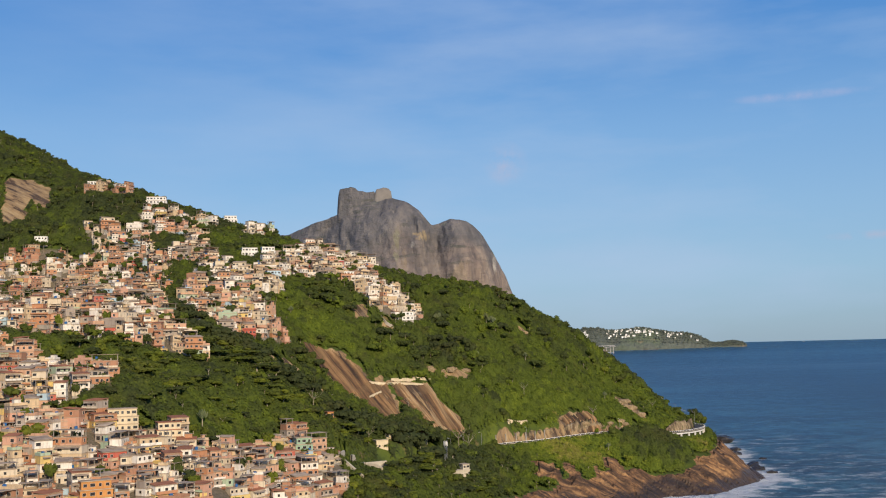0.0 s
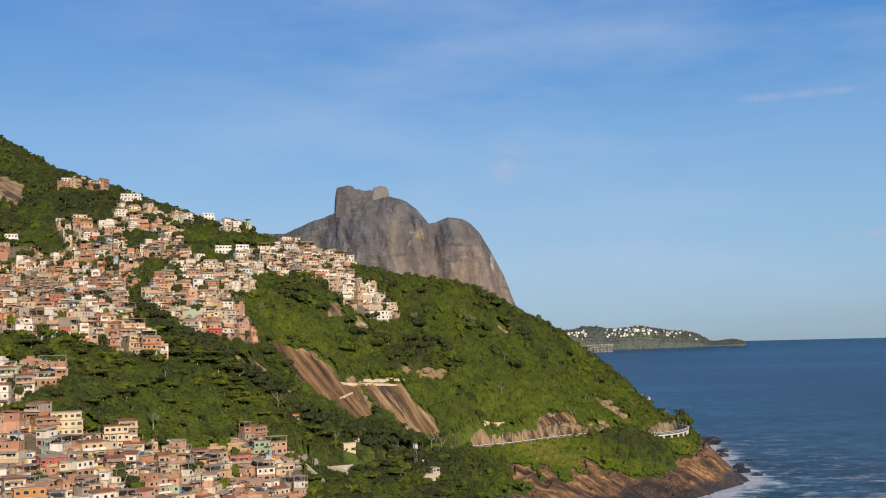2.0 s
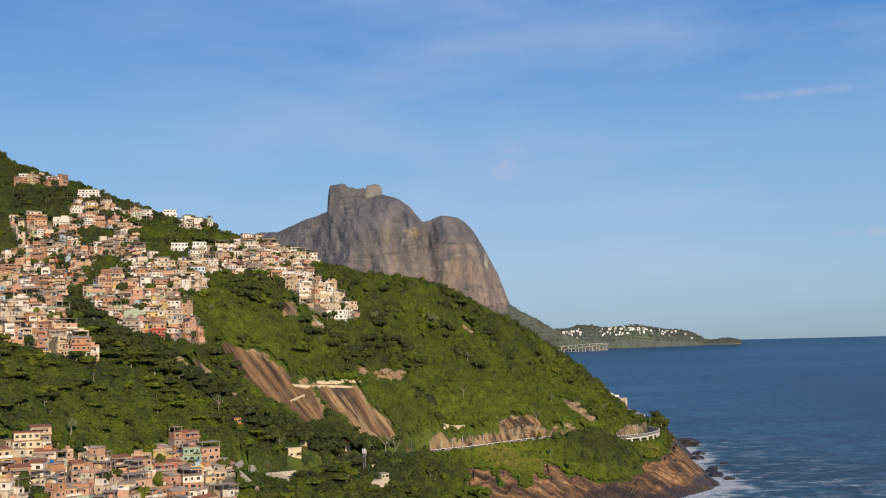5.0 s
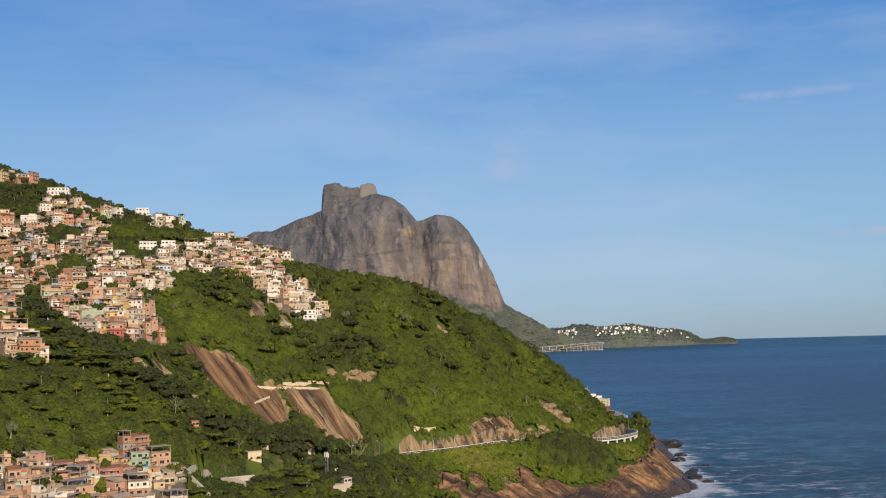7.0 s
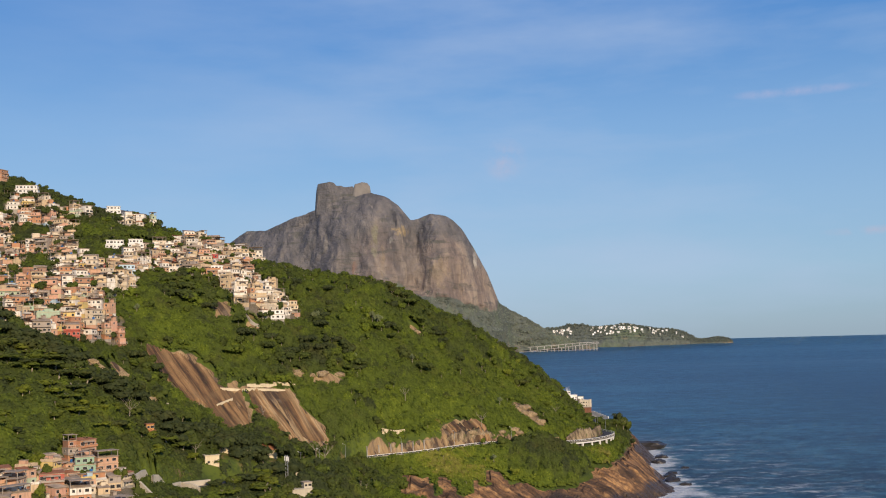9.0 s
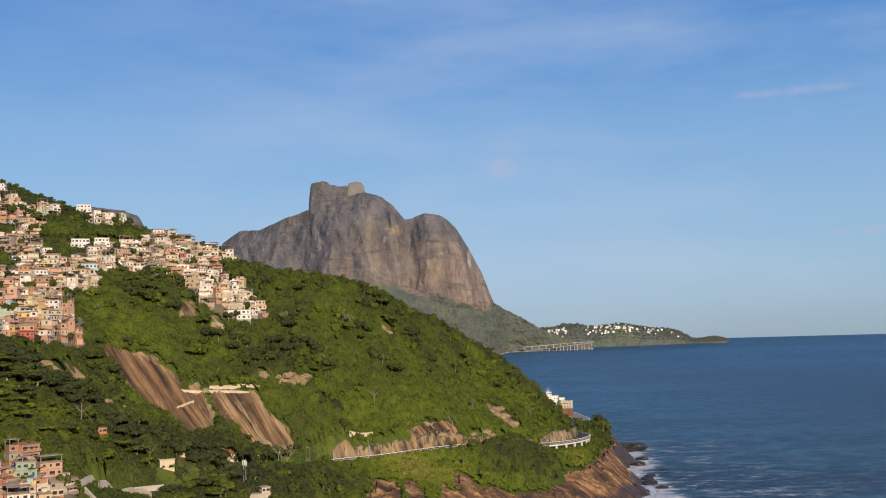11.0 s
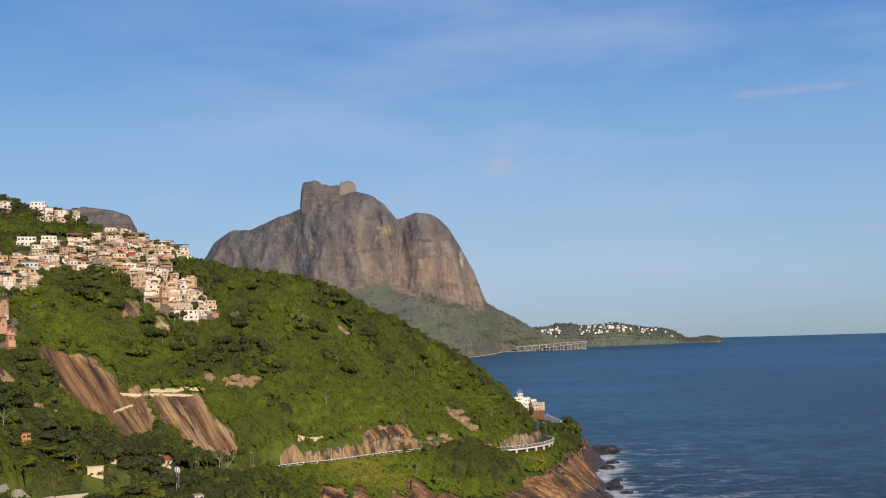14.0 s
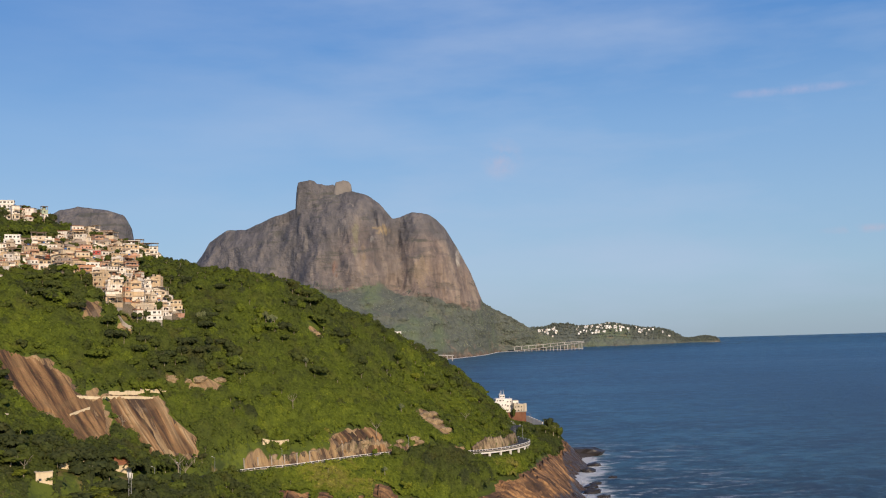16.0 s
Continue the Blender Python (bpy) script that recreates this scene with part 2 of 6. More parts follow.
def cliff_material():
    """Dark granite of the great rock, streaked downwards, with woods on its flatter ledges. Distance haze is mixed into
    its greys and greens.
    """
    m = Nodes("granite_mountain")
    at = m.node("SeparateXYZ", Vector=m.node("NewGeometry").outputs["Position"])
    x, z = at.outputs["X"], at.outputs["Z"]
    run = m.noise(1.0, m.place((0.020, 0.020, 0.0022)), 7, 0.62)
    thin = m.noise(1.0, m.place((0.060, 0.060, 0.0035)), 4, 0.6)
    big = m.noise(0.0048, detail=6, rough=0.6)
    grain = m.noise(0.035, detail=6, rough=0.68)
    grey = m.ramp(run, [(0.34, (0.106, 0.104, 0.110)), (0.47, (0.146, 0.139, 0.142)), (0.58, (0.184, 0.170, 0.165)), (0.70, (0.25, 0.222, 0.20))])
    warm = m.ramp(run, [(0.34, (0.165, 0.130, 0.116)), (0.47, (0.240, 0.186, 0.156)), (0.58, (0.320, 0.250, 0.198)), (0.70, (0.41, 0.33, 0.255))])
    # the lower walls are warmer and lighter, most of all towards the sea
    low = m.range(m.maths("ADD", z, m.maths("MULTIPLY", big, 480.0)), 760, 600)
    low_warm = m.maths("MULTIPLY", low, m.range(m.maths("ADD", x, m.maths("MULTIPLY", run, 180.0)), -330, -110, 0.0, 1.0))
    c = m.mix(m.maths("MULTIPLY", low_warm, m.range(x, -250, 120, 0.60, 0.95)), grey, warm)
    c = m.mix(m.range(thin, 0.60, 0.72, 0, 0.6), c, (0.30, 0.265, 0.23))
    c = m.mix(m.range(thin, 0.42, 0.30, 0, 0.5), c, (0.085, 0.082, 0.088))
    c = m.mix(m.range(grain, 0.52, 0.66, 0, 0.4), c, (0.115, 0.110, 0.112))
    ledge = m.noise(1.0, m.place((0.006, 0.006, 0.030), (0, radians(14), 0)), 7, 0.66)
    c = m.mix(m.range(ledge, 0.56, 0.64, 0, 0.7), c, (0.088, 0.092, 0.080))
    bands = m.noise(1.0, m.place((0.004, 0.004, 0.016), (0, radians(-22), 0)), 6, 0.6)
    c = m.mix(m.range(bands, 0.57, 0.60, 0, 0.35), c, (0.10, 0.098, 0.10))
    # fresh scars where rock has come away: place, half width, half height, colour
    for sx0, sz0, wide, high, colour in ((-84, 512, 30, 24, (0.46, 0.35, 0.20)), (-180, 470, 15, 75, (0.30, 0.28, 0.19)), (-372, 455, 13, 50, (0.25, 0.23, 0.21)), (207, 400, 9, 46, (0.50, 0.46, 0.40)),
                                         (-117, 473, 9, 16, (0.40, 0.37, 0.33)), (-255, 360, 12, 42, (0.27, 0.17, 0.13)), (-150, 395, 14, 60, (0.33, 0.26, 0.19)), (60, 340, 40, 60, (0.37, 0.29, 0.21))):
        dx = m.maths("DIVIDE", m.maths("SUBTRACT", x, sx0), wide)
        dz = m.maths("DIVIDE", m.maths("SUBTRACT", z, sz0), high)
        r2 = m.maths("ADD", m.maths("ADD", m.maths("MULTIPLY", dx, dx), m.maths("MULTIPLY", dz, dz)), m.maths("MULTIPLY", m.maths("SUBTRACT", thin, 0.5), 5.0))
        c = m.mix(m.range(r2, 1.0, 0.3, 0, 0.75), c, m.mix(m.range(grain, 0.35, 0.65), tuple(v * 0.55 for v in colour), colour))
    # far woods: leaf greens paled and greyed with distance haze
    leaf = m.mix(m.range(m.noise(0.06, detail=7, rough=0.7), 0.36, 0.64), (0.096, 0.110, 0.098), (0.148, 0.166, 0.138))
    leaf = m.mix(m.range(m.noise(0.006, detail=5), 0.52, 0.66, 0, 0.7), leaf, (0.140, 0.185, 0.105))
    leaf = m.mix(m.maths("MULTIPLY", m.range(m.noise(0.014, detail=6, rough=0.65), 0.56, 0.66), m.range(z, 150, 40, 0.15, 0.8)), leaf, (0.27, 0.21, 0.155))
    leaf = m.mix(m.range(m.maths("ADD", z, m.maths("MULTIPLY", m.noise(0.03, detail=5), 50.0)), 66, 52, 0, 0.85), leaf, m.mix(m.range(grain, 0.4, 0.6), (0.10, 0.075, 0.06), (0.24, 0.175, 0.13)))
    wood = m.range(m.maths("ADD", m.attribute("wood"), m.maths("MULTIPLY", m.maths("SUBTRACT", m.noise(0.015, detail=7, rough=0.65), 0.5), 1.3)), 0.42, 0.58)
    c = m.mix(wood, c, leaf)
    high = m.maths("ADD", m.maths("MULTIPLY", run, 1.0), m.maths("ADD", m.maths("MULTIPLY", grain, 0.9), m.maths("MULTIPLY", ledge, 0.6)))
    return m.done(m.surface(c, 0.9, m.bump(high, 0.9, 22.0), spec=0.15))


def sea_material():
    """Deep blue water with wind lanes, swell of many sizes with its light and shade in the colour, whitecaps, and foam
    that thins away from the rocks.
    """
    m = Nodes("sea_water")
    lanes = m.noise(1.0, m.place((0.0030, 0.0048, 1), (0, 0, radians(-12))), 9, 0.72)
    swell = m.noise(1.0, m.place((0.034, 0.034, 1), (0, 0, radians(-22))), 7, 0.68)
    chop = m.noise(1.0, m.place((0.11, 0.20, 1), (0, 0, radians(10))), 5, 0.65)
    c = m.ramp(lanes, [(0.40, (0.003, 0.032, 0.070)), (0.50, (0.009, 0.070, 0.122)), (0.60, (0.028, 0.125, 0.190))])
    # light crests and dark troughs painted from the noise that shapes the swell
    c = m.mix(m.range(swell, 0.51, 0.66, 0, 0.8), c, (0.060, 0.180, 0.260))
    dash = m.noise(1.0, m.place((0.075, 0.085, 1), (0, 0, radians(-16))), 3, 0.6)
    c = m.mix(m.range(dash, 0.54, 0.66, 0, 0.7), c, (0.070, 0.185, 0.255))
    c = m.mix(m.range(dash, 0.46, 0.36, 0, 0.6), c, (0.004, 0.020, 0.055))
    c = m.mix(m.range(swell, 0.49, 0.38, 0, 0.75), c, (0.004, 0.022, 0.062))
    # darkened to seaward, standing in for a darker sky reflection
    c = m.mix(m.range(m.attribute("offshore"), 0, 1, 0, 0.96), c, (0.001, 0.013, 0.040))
    near, shallow = m.attribute("surf"), m.attribute("shallow")
    c = m.mix(m.range(near, 0.0, 0.5, 0, 0.6), c, (0.07, 0.19, 0.23))
    lace = m.noise(1.0, m.place((0.05, 0.085, 1), (0, 0, radians(-20))), 8, 0.70)
    foam = m.range(m.maths("ADD", m.maths("ADD", near, m.maths("MULTIPLY", shallow, 0.50)), m.maths("MULTIPLY", m.maths("SUBTRACT", lace, 0.5), 2.8)), 0.63, 0.96)
    string = m.maths("ABSOLUTE", m.maths("SUBTRACT", m.noise(1.0, m.place((0.010, 0.022, 1), (0, 0, radians(-35))), 5, 0.62), 0.5))
    thread = m.maths("MULTIPLY", m.range(string, 0.030, 0.006), m.maths("MULTIPLY", m.range(lace, 0.44, 0.62), m.range(shallow, 0.03, 0.5, 0, 0.8)))
    caps = m.range(m.maths("MULTIPLY", m.noise(1.0, m.place((0.022, 0.055, 1), (0, 0, radians(8))), 8, 0.74), m.range(lanes, 0.35, 0.65, 0.84, 1.10)), m.range(shallow, 0, 1, 0.665, 0.61), 0.78, 0, 0.8)
    foam = m.maths("MAXIMUM", m.maths("MAXIMUM", foam, caps), thread)
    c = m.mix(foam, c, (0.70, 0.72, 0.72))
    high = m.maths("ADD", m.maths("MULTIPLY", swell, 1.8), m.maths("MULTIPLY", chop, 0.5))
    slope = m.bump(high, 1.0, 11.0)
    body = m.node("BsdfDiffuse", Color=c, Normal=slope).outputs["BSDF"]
    shine = m.node("BsdfGlossy", Color=(0.80, 0.945, 0.98, 1), Roughness=0.28, Normal=slope).outputs["BSDF"]
    mixed = m.node("MixShader", Fac=m.maths("MULTIPLY", m.range(foam, 0, 1, 1, 0), m.maths("ADD", m.range(m.node("LayerWeight", Blend=0.5).outputs["Facing"], 0.80, 0.97, 0.04, 0.30), m.range(m.node("LayerWeight", Blend=0.5).outputs["Facing"], 0.962, 0.985, 0, 0.14))))
    m.l.new(body, mixed.inputs[1]), m.l.new(shine, mixed.inputs[2])
    return m.done(mixed.outputs["Shader"])


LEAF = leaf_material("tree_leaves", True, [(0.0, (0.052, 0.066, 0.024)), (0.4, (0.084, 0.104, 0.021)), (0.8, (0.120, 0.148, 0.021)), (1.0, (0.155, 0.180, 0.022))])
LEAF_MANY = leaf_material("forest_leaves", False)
# paler, greyer leaves: the air's haze is put into their colour
LEAF_FAR_HAZE = leaf_material("hazed_far_leaves", False, [(0.0, (0.095, 0.112, 0.106)), (0.5, (0.200, 0.236, 0.195)), (1.0, (0.25, 0.285, 0.205))])
WALL, WALL_MANY = wall_material("house_wall", True), wall_material("houses_wall", False)
BARK = plain("pale_bark", (0.36, 0.30, 0.22), 0.9, 0.4, 2.0)
CONCRETE = plain("weathered_concrete", (0.36, 0.32, 0.27), 0.9, 0.4, 0.8, streak=0.4)
SLAB = plain("roof_slab", (0.50, 0.385, 0.275), 1.0, 0.45, 0.7, spec=0.05)
TIN = plain("corrugated_sheet", (0.44, 0.345, 0.26), 1.0, 0.5, 0.9, spec=0.05)
CLAYTILE = plain("clay_roof", (0.36, 0.15, 0.08), 0.9, 0.4, 1.0)
FRAME = plain("window_frame", (0.55, 0.5, 0.44), 0.7, 0.2, 2.0)
DARK = plain("window_glass", (0.040, 0.036, 0.034), 0.15, 0.2, 1.0, bump=0, spec=0.5)
TANK = plain("blue_tank", (0.03, 0.13, 0.34), 0.5, 0.2, 1.0)
ASPHALT = plain("asphalt", (0.055, 0.053, 0.052), 0.9, 0.3, 1.0)
WHITE = plain("white_paint", (0.76, 0.73, 0.68), 0.8, 0.2, 0.6, streak=0.25)
CREAM = plain("cream_paint", (0.66, 0.54, 0.36), 0.85, 0.25, 0.5, streak=0.35)
BRICKRED = plain("brown_wall", (0.22, 0.10, 0.06), 0.9, 0.4, 0.5, streak=0.3)
WETROCK = plain("wet_rock", (0.035, 0.030, 0.028), 0.4, 0.4, 0.4, bump=0.5)
FOAM = plain("sea_foam", (0.70, 0.72, 0.72), 0.9, 0.5, 0.05, bump=0)
PALE = plain("pale_concrete", (0.44, 0.42, 0.40), 0.9, 0.3, 0.1)
STEEL = plain("grey_steel", (0.4, 0.4, 0.4), 0.5, 0.2, 1.0, metal=0.6)
HILL, CLIFF, SEA, SCARPROCK = land_material(), cliff_material(), sea_material(), scarp_material()
PALEROCK = plain("pale_granite", (0.25, 0.225, 0.20), 0.9, 0.45, 0.05, bump=0.6, streak=0.3)

# ---- building helpers ----
def waves(x, y, seed=0, octaves=4):
    """Smooth random relief between about -1 and 1, for arrays of x and y."""
    x, y = np.asarray(x, float), np.asarray(y, float)
    out, size, total = 0.0, 1.0, 0.0
    for k in range(octaves):
        i, j = np.floor(x).astype(np.int64), np.floor(y).astype(np.int64)
        a, b = x - i, y - j
        a, b = a * a * (3 - 2 * a), b * b * (3 - 2 * b)

        def corner(p, q):
            h = np.sin(p * 127.1 + q * 311.7 + (seed + k * 17) * 74.7) * 43758.5453
            return (h - np.floor(h)) * 2 - 1
        out = out + size * ((corner(i, j) * (1 - a) + corner(i + 1, j) * a) * (1 - b) + (corner(i, j + 1) * (1 - a) + corner(i + 1, j + 1) * a) * b)
        total += size
        x, y, size = x * 2.03 + 5.1, y * 2.03 + 1.7, size * 0.5
    return out / total


def mesh_from(name, verts, faces, materials, slots=None, smooth=False, values=None):
    """A mesh from numpy arrays. faces: a list of index arrays, (n, 3) or (n, 4). slots: a material index a face. values: floats a vertex, by name."""
    me = bpy.data.meshes.new(name)
    verts = np.asarray(verts, np.float32)
    faces = [np.asarray(f, np.int32) for f in faces if len(f)]
    totals = np.concatenate([np.full(len(f), f.shape[1], np.int32) for f in faces])
    me.vertices.add(len(verts))
    me.vertices.foreach_set("co", verts.ravel())
    loops = np.concatenate([f.ravel() for f in faces])
    me.loops.add(len(loops))
    me.loops.foreach_set("vertex_index", loops)
    me.polygons.add(len(totals))
    me.polygons.foreach_set("loop_start", np.r_[0, np.cumsum(totals)[:-1]].astype(np.int32))
    me.polygons.foreach_set("loop_total", totals)
    for material in materials:
        me.materials.append(material)
    if slots is not None:
        me.polygons.foreach_set("material_index", np.asarray(slots, np.int32))
    me.polygons.foreach_set("use_smooth", np.full(len(totals), smooth))
    for key, value in (values or {}).items():
        me.attributes.new(key, "FLOAT", "POINT").data.foreach_set("value", np.asarray(value, np.float32))
    me.update(calc_edges=True)
    return me


def grid_faces(rows, cols):
    i = np.arange(rows * cols).reshape(rows, cols)
    return np.stack([i[:-1, :-1], i[:-1, 1:], i[1:, 1:], i[1:, :-1]], -1).reshape(-1, 4)


class Solid:
    """Boxes, posts and strips gathered into one mesh."""

    def __init__(self):
        self.v, self.f, self.s = [], [], []

    def add(self, verts, faces, slot=0):
        base = len(self.v)
        self.v += [tuple(p) for p in verts]
        self.f += [tuple(base + i for i in f) for f in faces]
        self.s += [slot] * len(faces)
        return self

    def box(self, x0, x1, y0, y1, z0, z1, slot=0):
        v = [(x, y, z) for z in (z0, z1) for y in (y0, y1) for x in (x0, x1)]
        return self.add(v, [(0, 2, 3, 1), (4, 5, 7, 6), (0, 1, 5, 4), (2, 6, 7, 3), (0, 4, 6, 2), (1, 3, 7, 5)], slot)

    def post(self, x, y, z0, z1, r0, r1=None, sides=6, slot=0, dx=0.0, dy=0.0):
        r1 = r0 if r1 is None else r1
        ring = [(math.cos(2 * math.pi * i / sides), math.sin(2 * math.pi * i / sides)) for i in range(sides)]
        v = [(x + r0 * a, y + r0 * b, z0) for a, b in ring] + [(x + dx + r1 * a, y + dy + r1 * b, z1) for a, b in ring]
        f = [(i, (i + 1) % sides, sides + (i + 1) % sides, sides + i) for i in range(sides)]
        return self.add(v, f + [tuple(range(sides, 2 * sides)), tuple(reversed(range(sides)))], slot)

    def mesh(self, name, materials, smooth=False):
        me = bpy.data.meshes.new(name)
        me.from_pydata(self.v, [], self.f)
        for material in materials:
            me.materials.append(material)
        me.polygons.foreach_set("material_index", self.s)
        me.polygons.foreach_set("use_smooth", [smooth] * len(self.f))
        me.update()
        return me


def part(name, data, parent, label="", at=None):
    ob = new(name, data)
    ob.parent = parent
    if at is not None:
        ob.matrix_basis = at
    return tagged(ob, label)


def thing(name, label, category, group="", kind="", at=None):
    ob = new(name)
    if at is not None:
        ob.matrix_basis = at
    return tagged(ob, label, category, group, kind)


def along(points, step):
    """Evenly spaced points on a smooth curve through the points, with the directions there."""
    p = np.array(points, float)
    q = np.vstack([2 * p[0] - p[1], p, 2 * p[-1] - p[-2]])
    out = []
    for i in range(1, len(q) - 2):
        for t in np.linspace(0, 1, 24, endpoint=False):
            a, b, c, d = q[i - 1], q[i], q[i + 1], q[i + 2]
            out.append(0.5 * (2 * b + (c - a) * t + (2 * a - 5 * b + 4 * c - d) * t * t + (3 * b - a - 3 * c + d) * t ** 3))
    out = np.array(out + [p[-1]])
    s = np.r_[0, np.cumsum(np.linalg.norm(np.diff(out[:, :2], axis=0), axis=1))]
    want = np.linspace(0, s[-1], int(s[-1] / step) + 1)
    pts = np.stack([np.interp(want, s, out[:, k]) for k in range(3)], -1)
    way = np.gradient(pts[:, :2], axis=0)
    return pts, way / np.linalg.norm(way, axis=1)[:, None]


def sweep(pts, way, outline, materials, name, smooth=False):
    """An outline of (aside, up) corners carried along a line: a closed band with end caps."""
    side = np.stack([way[:, 1], -way[:, 0]], -1)
    n, m = len(pts), len(outline)
    v = np.concatenate([np.c_[pts[:, :2] + side * a, pts[:, 2] + b][:, None] for a, b in outline], 1).reshape(-1, 3)
    i, j = np.meshgrid(np.arange(n - 1), np.arange(m), indexing="ij")
    k = (j + 1) % m
    f = np.stack([i * m + j, i * m + k, (i + 1) * m + k, (i + 1) * m + j], -1).reshape(-1, 4)
    me = mesh_from(name, v, [f], materials, smooth=smooth)
    return me
# ---- the lie of the land: bands of (x, y, height), from the shore to the ridge ----
SEA_LEVEL = -8.0
SHORE = [(-60, 280, -9), (-15, 380, -9), (25, 470, -9), (75, 565, -9), (105, 640, -9), (135, 672, -9), (168, 683, -9), (192, 714, -9), (215, 748, -9), (221, 797, -9),
         (225, 850, -9), (234, 905, -9), (243, 975, -9), (248, 1003, -9), (244, 1024, -9), (232, 1050, -9), (222, 1120, -9), (200, 1200, -9)]
SEABED = [(50, 300, -22), (100, 470, -22), (150, 600, -22), (200, 665, -22), (242, 730, -22), (250, 800, -22), (262, 900, -22), (288, 1020, -22), (258, 1090, -22), (235, 1200, -22)]
ROCKS = [(30, 600, 10), (77, 668, 10), (117, 681, 4), (150, 703, 6), (185, 735, 7), (204, 770, 6), (209, 800, 7), (214, 850, 6), (230, 940, 4), (236, 985, 2)]
ROADSIDE = [(-33, 552, 26), (0, 596, 25), (22, 655, 25), (35, 679, 25), (58, 690, 25), (92, 708, 27), (111, 724, 26), (156, 750, 24),
            (176, 778, 24), (184, 808, 24), (160, 852, 43), (170, 878, 42), (187, 882, 25), (165, 905, 48), (184, 932, 25), (198, 930, 22), (214, 932, 19), (222, 955, 17), (184, 965, 23), (204, 965, 21), (220, 985, 16), (190, 1012, 20)]
LOWER = [(4, 664, 36), (-37, 630, 44), (-31, 592, 36), (26, 691, 46), (42, 699, 38), (70, 718, 43), (96, 736, 45), (132, 767, 41), (155, 810, 40), (193, 1040, 27)]
MIDDLE = [(-9, 674, 58), (-8, 698, 72), (13, 706, 68), (-52, 644, 62), (-76, 575, 61), (-83, 527, 66), (87, 780, 70), (115, 800, 62), (128, 850, 70), (152, 920, 60), (163, 990, 44)]
UPPER = [(-83, 647, 87), (-98, 528, 74), (-117, 524, 84), (-35, 705, 98), (56, 786, 99), (-95, 634, 92), (-103, 647, 104), (107, 820, 86), (100, 828, 94), (129, 894, 78)]
TERRACE = [(-18, 744, 107), (-36, 720, 114), (-138, 640, 117), (-127, 684, 128), (-183, 720, 135), (-144, 544, 103), (71, 820, 108), (35, 803, 124), (2, 799, 132), (-208, 683, 124), (-281, 760, 130)]
RIDGE = [(-33, 832, 142), (-76, 859, 157), (-98, 786, 151), (-292, 787, 162), (-240, 802, 174), (-150, 891, 183), (-174, 885, 190), (-235, 837, 199),
         (-278, 874, 222), (-361, 960, 262), (-414, 1000, 294), (-520, 1040, 345), (-470, 860, 235), (-420, 760, 165)]
VILLAGE = [(-162, 434, 74), (-155, 465, 77), (-136, 450, 77), (-123, 432, 57), (-140, 395, 52), (-127, 381, 42), (-99, 426, 46), (-86, 465, 45), (-74, 485, 44),
           (-98, 463, 55), (-51, 498, 36), (-62, 466, 30), (-94, 391, 37), (-71, 500, 46), (-250, 560, 112), (-250, 450, 95), (-210, 350, 50), (-360, 600, 140)]
BEHIND = [(-150, 1010, 140), (-33, 950, 100), (50, 920, 85), (105, 960, 58), (-300, 1110, 205), (150, 1090, 22), (-500, 1180, 250), (-100, 1180, 60), (60, 1180, 20)]

BANDS = SHORE + SEABED + ROCKS + ROADSIDE + LOWER + MIDDLE + UPPER + TERRACE + RIDGE + VILLAGE + BEHIND
X0, X1, Y0, Y1, CELL = -520.0, 300.0, 290.0, 1190.0, 2.5


def smooth_surface(bands, soft):
    """A thin, slightly slack sheet over the bands: heights for arrays of x and y."""
    p = np.array(bands, float)
    d = np.hypot(p[:, None, 0] - p[None, :, 0], p[:, None, 1] - p[None, :, 1]) / 100
    k = np.where(d > 0, d * d * np.log(d + 1e-9), 0) + soft * np.eye(len(p))
    q = np.c_[np.ones(len(p)), p[:, :2] / 100]
    m = np.block([[k, q], [q.T, np.zeros((3, 3))]])
    w = np.linalg.solve(m, np.r_[p[:, 2], 0, 0, 0])

    def height(x, y):
        x, y = np.asarray(x, float), np.asarray(y, float)
        z = w[-3] + w[-2] * x / 100 + w[-1] * y / 100
        for (a, b, _), c in zip(p, w):
            r2 = ((x - a) ** 2 + (y - b) ** 2) / 1e4
            z = z + c * 0.5 * r2 * np.log(r2 + 1e-12)
        return z
    return height


sheet = smooth_surface(BANDS, 0.002)
GX, GY = np.arange(X0, X1 + 1, CELL), np.arange(Y0, Y1 + 1, CELL)
LAND = sheet(*np.meshgrid(GX, GY))
LAND = np.maximum(LAND, -24)


def ground(x, y, field=None):
    """Height of the land (or another field on its grid) at plan positions."""
    f = LAND if field is None else field
    u = np.clip((np.asarray(x, float) - X0) / CELL, 0, len(GX) - 1.001)
    v = np.clip((np.asarray(y, float) - Y0) / CELL, 0, len(GY) - 1.001)
    i, j = u.astype(int), v.astype(int)
    a, b = u - i, v - j
    return (f[j, i] * (1 - a) + f[j, i + 1] * a) * (1 - b) + (f[j + 1, i] * (1 - a) + f[j + 1, i + 1] * a) * b


def inside(x, y, polygon):
    """Which plan positions lie inside the polygon."""
    x, y = np.asarray(x, float), np.asarray(y, float)
    odd = np.zeros(x.shape, bool)
    for (ax, ay), (bx, by) in zip(polygon, polygon[1:] + polygon[:1]):
        cross = (ay > y) != (by > y)
        odd ^= cross & (x < (bx - ax) * (y - ay) / (by - ay + 1e-12) + ax)
    return odd

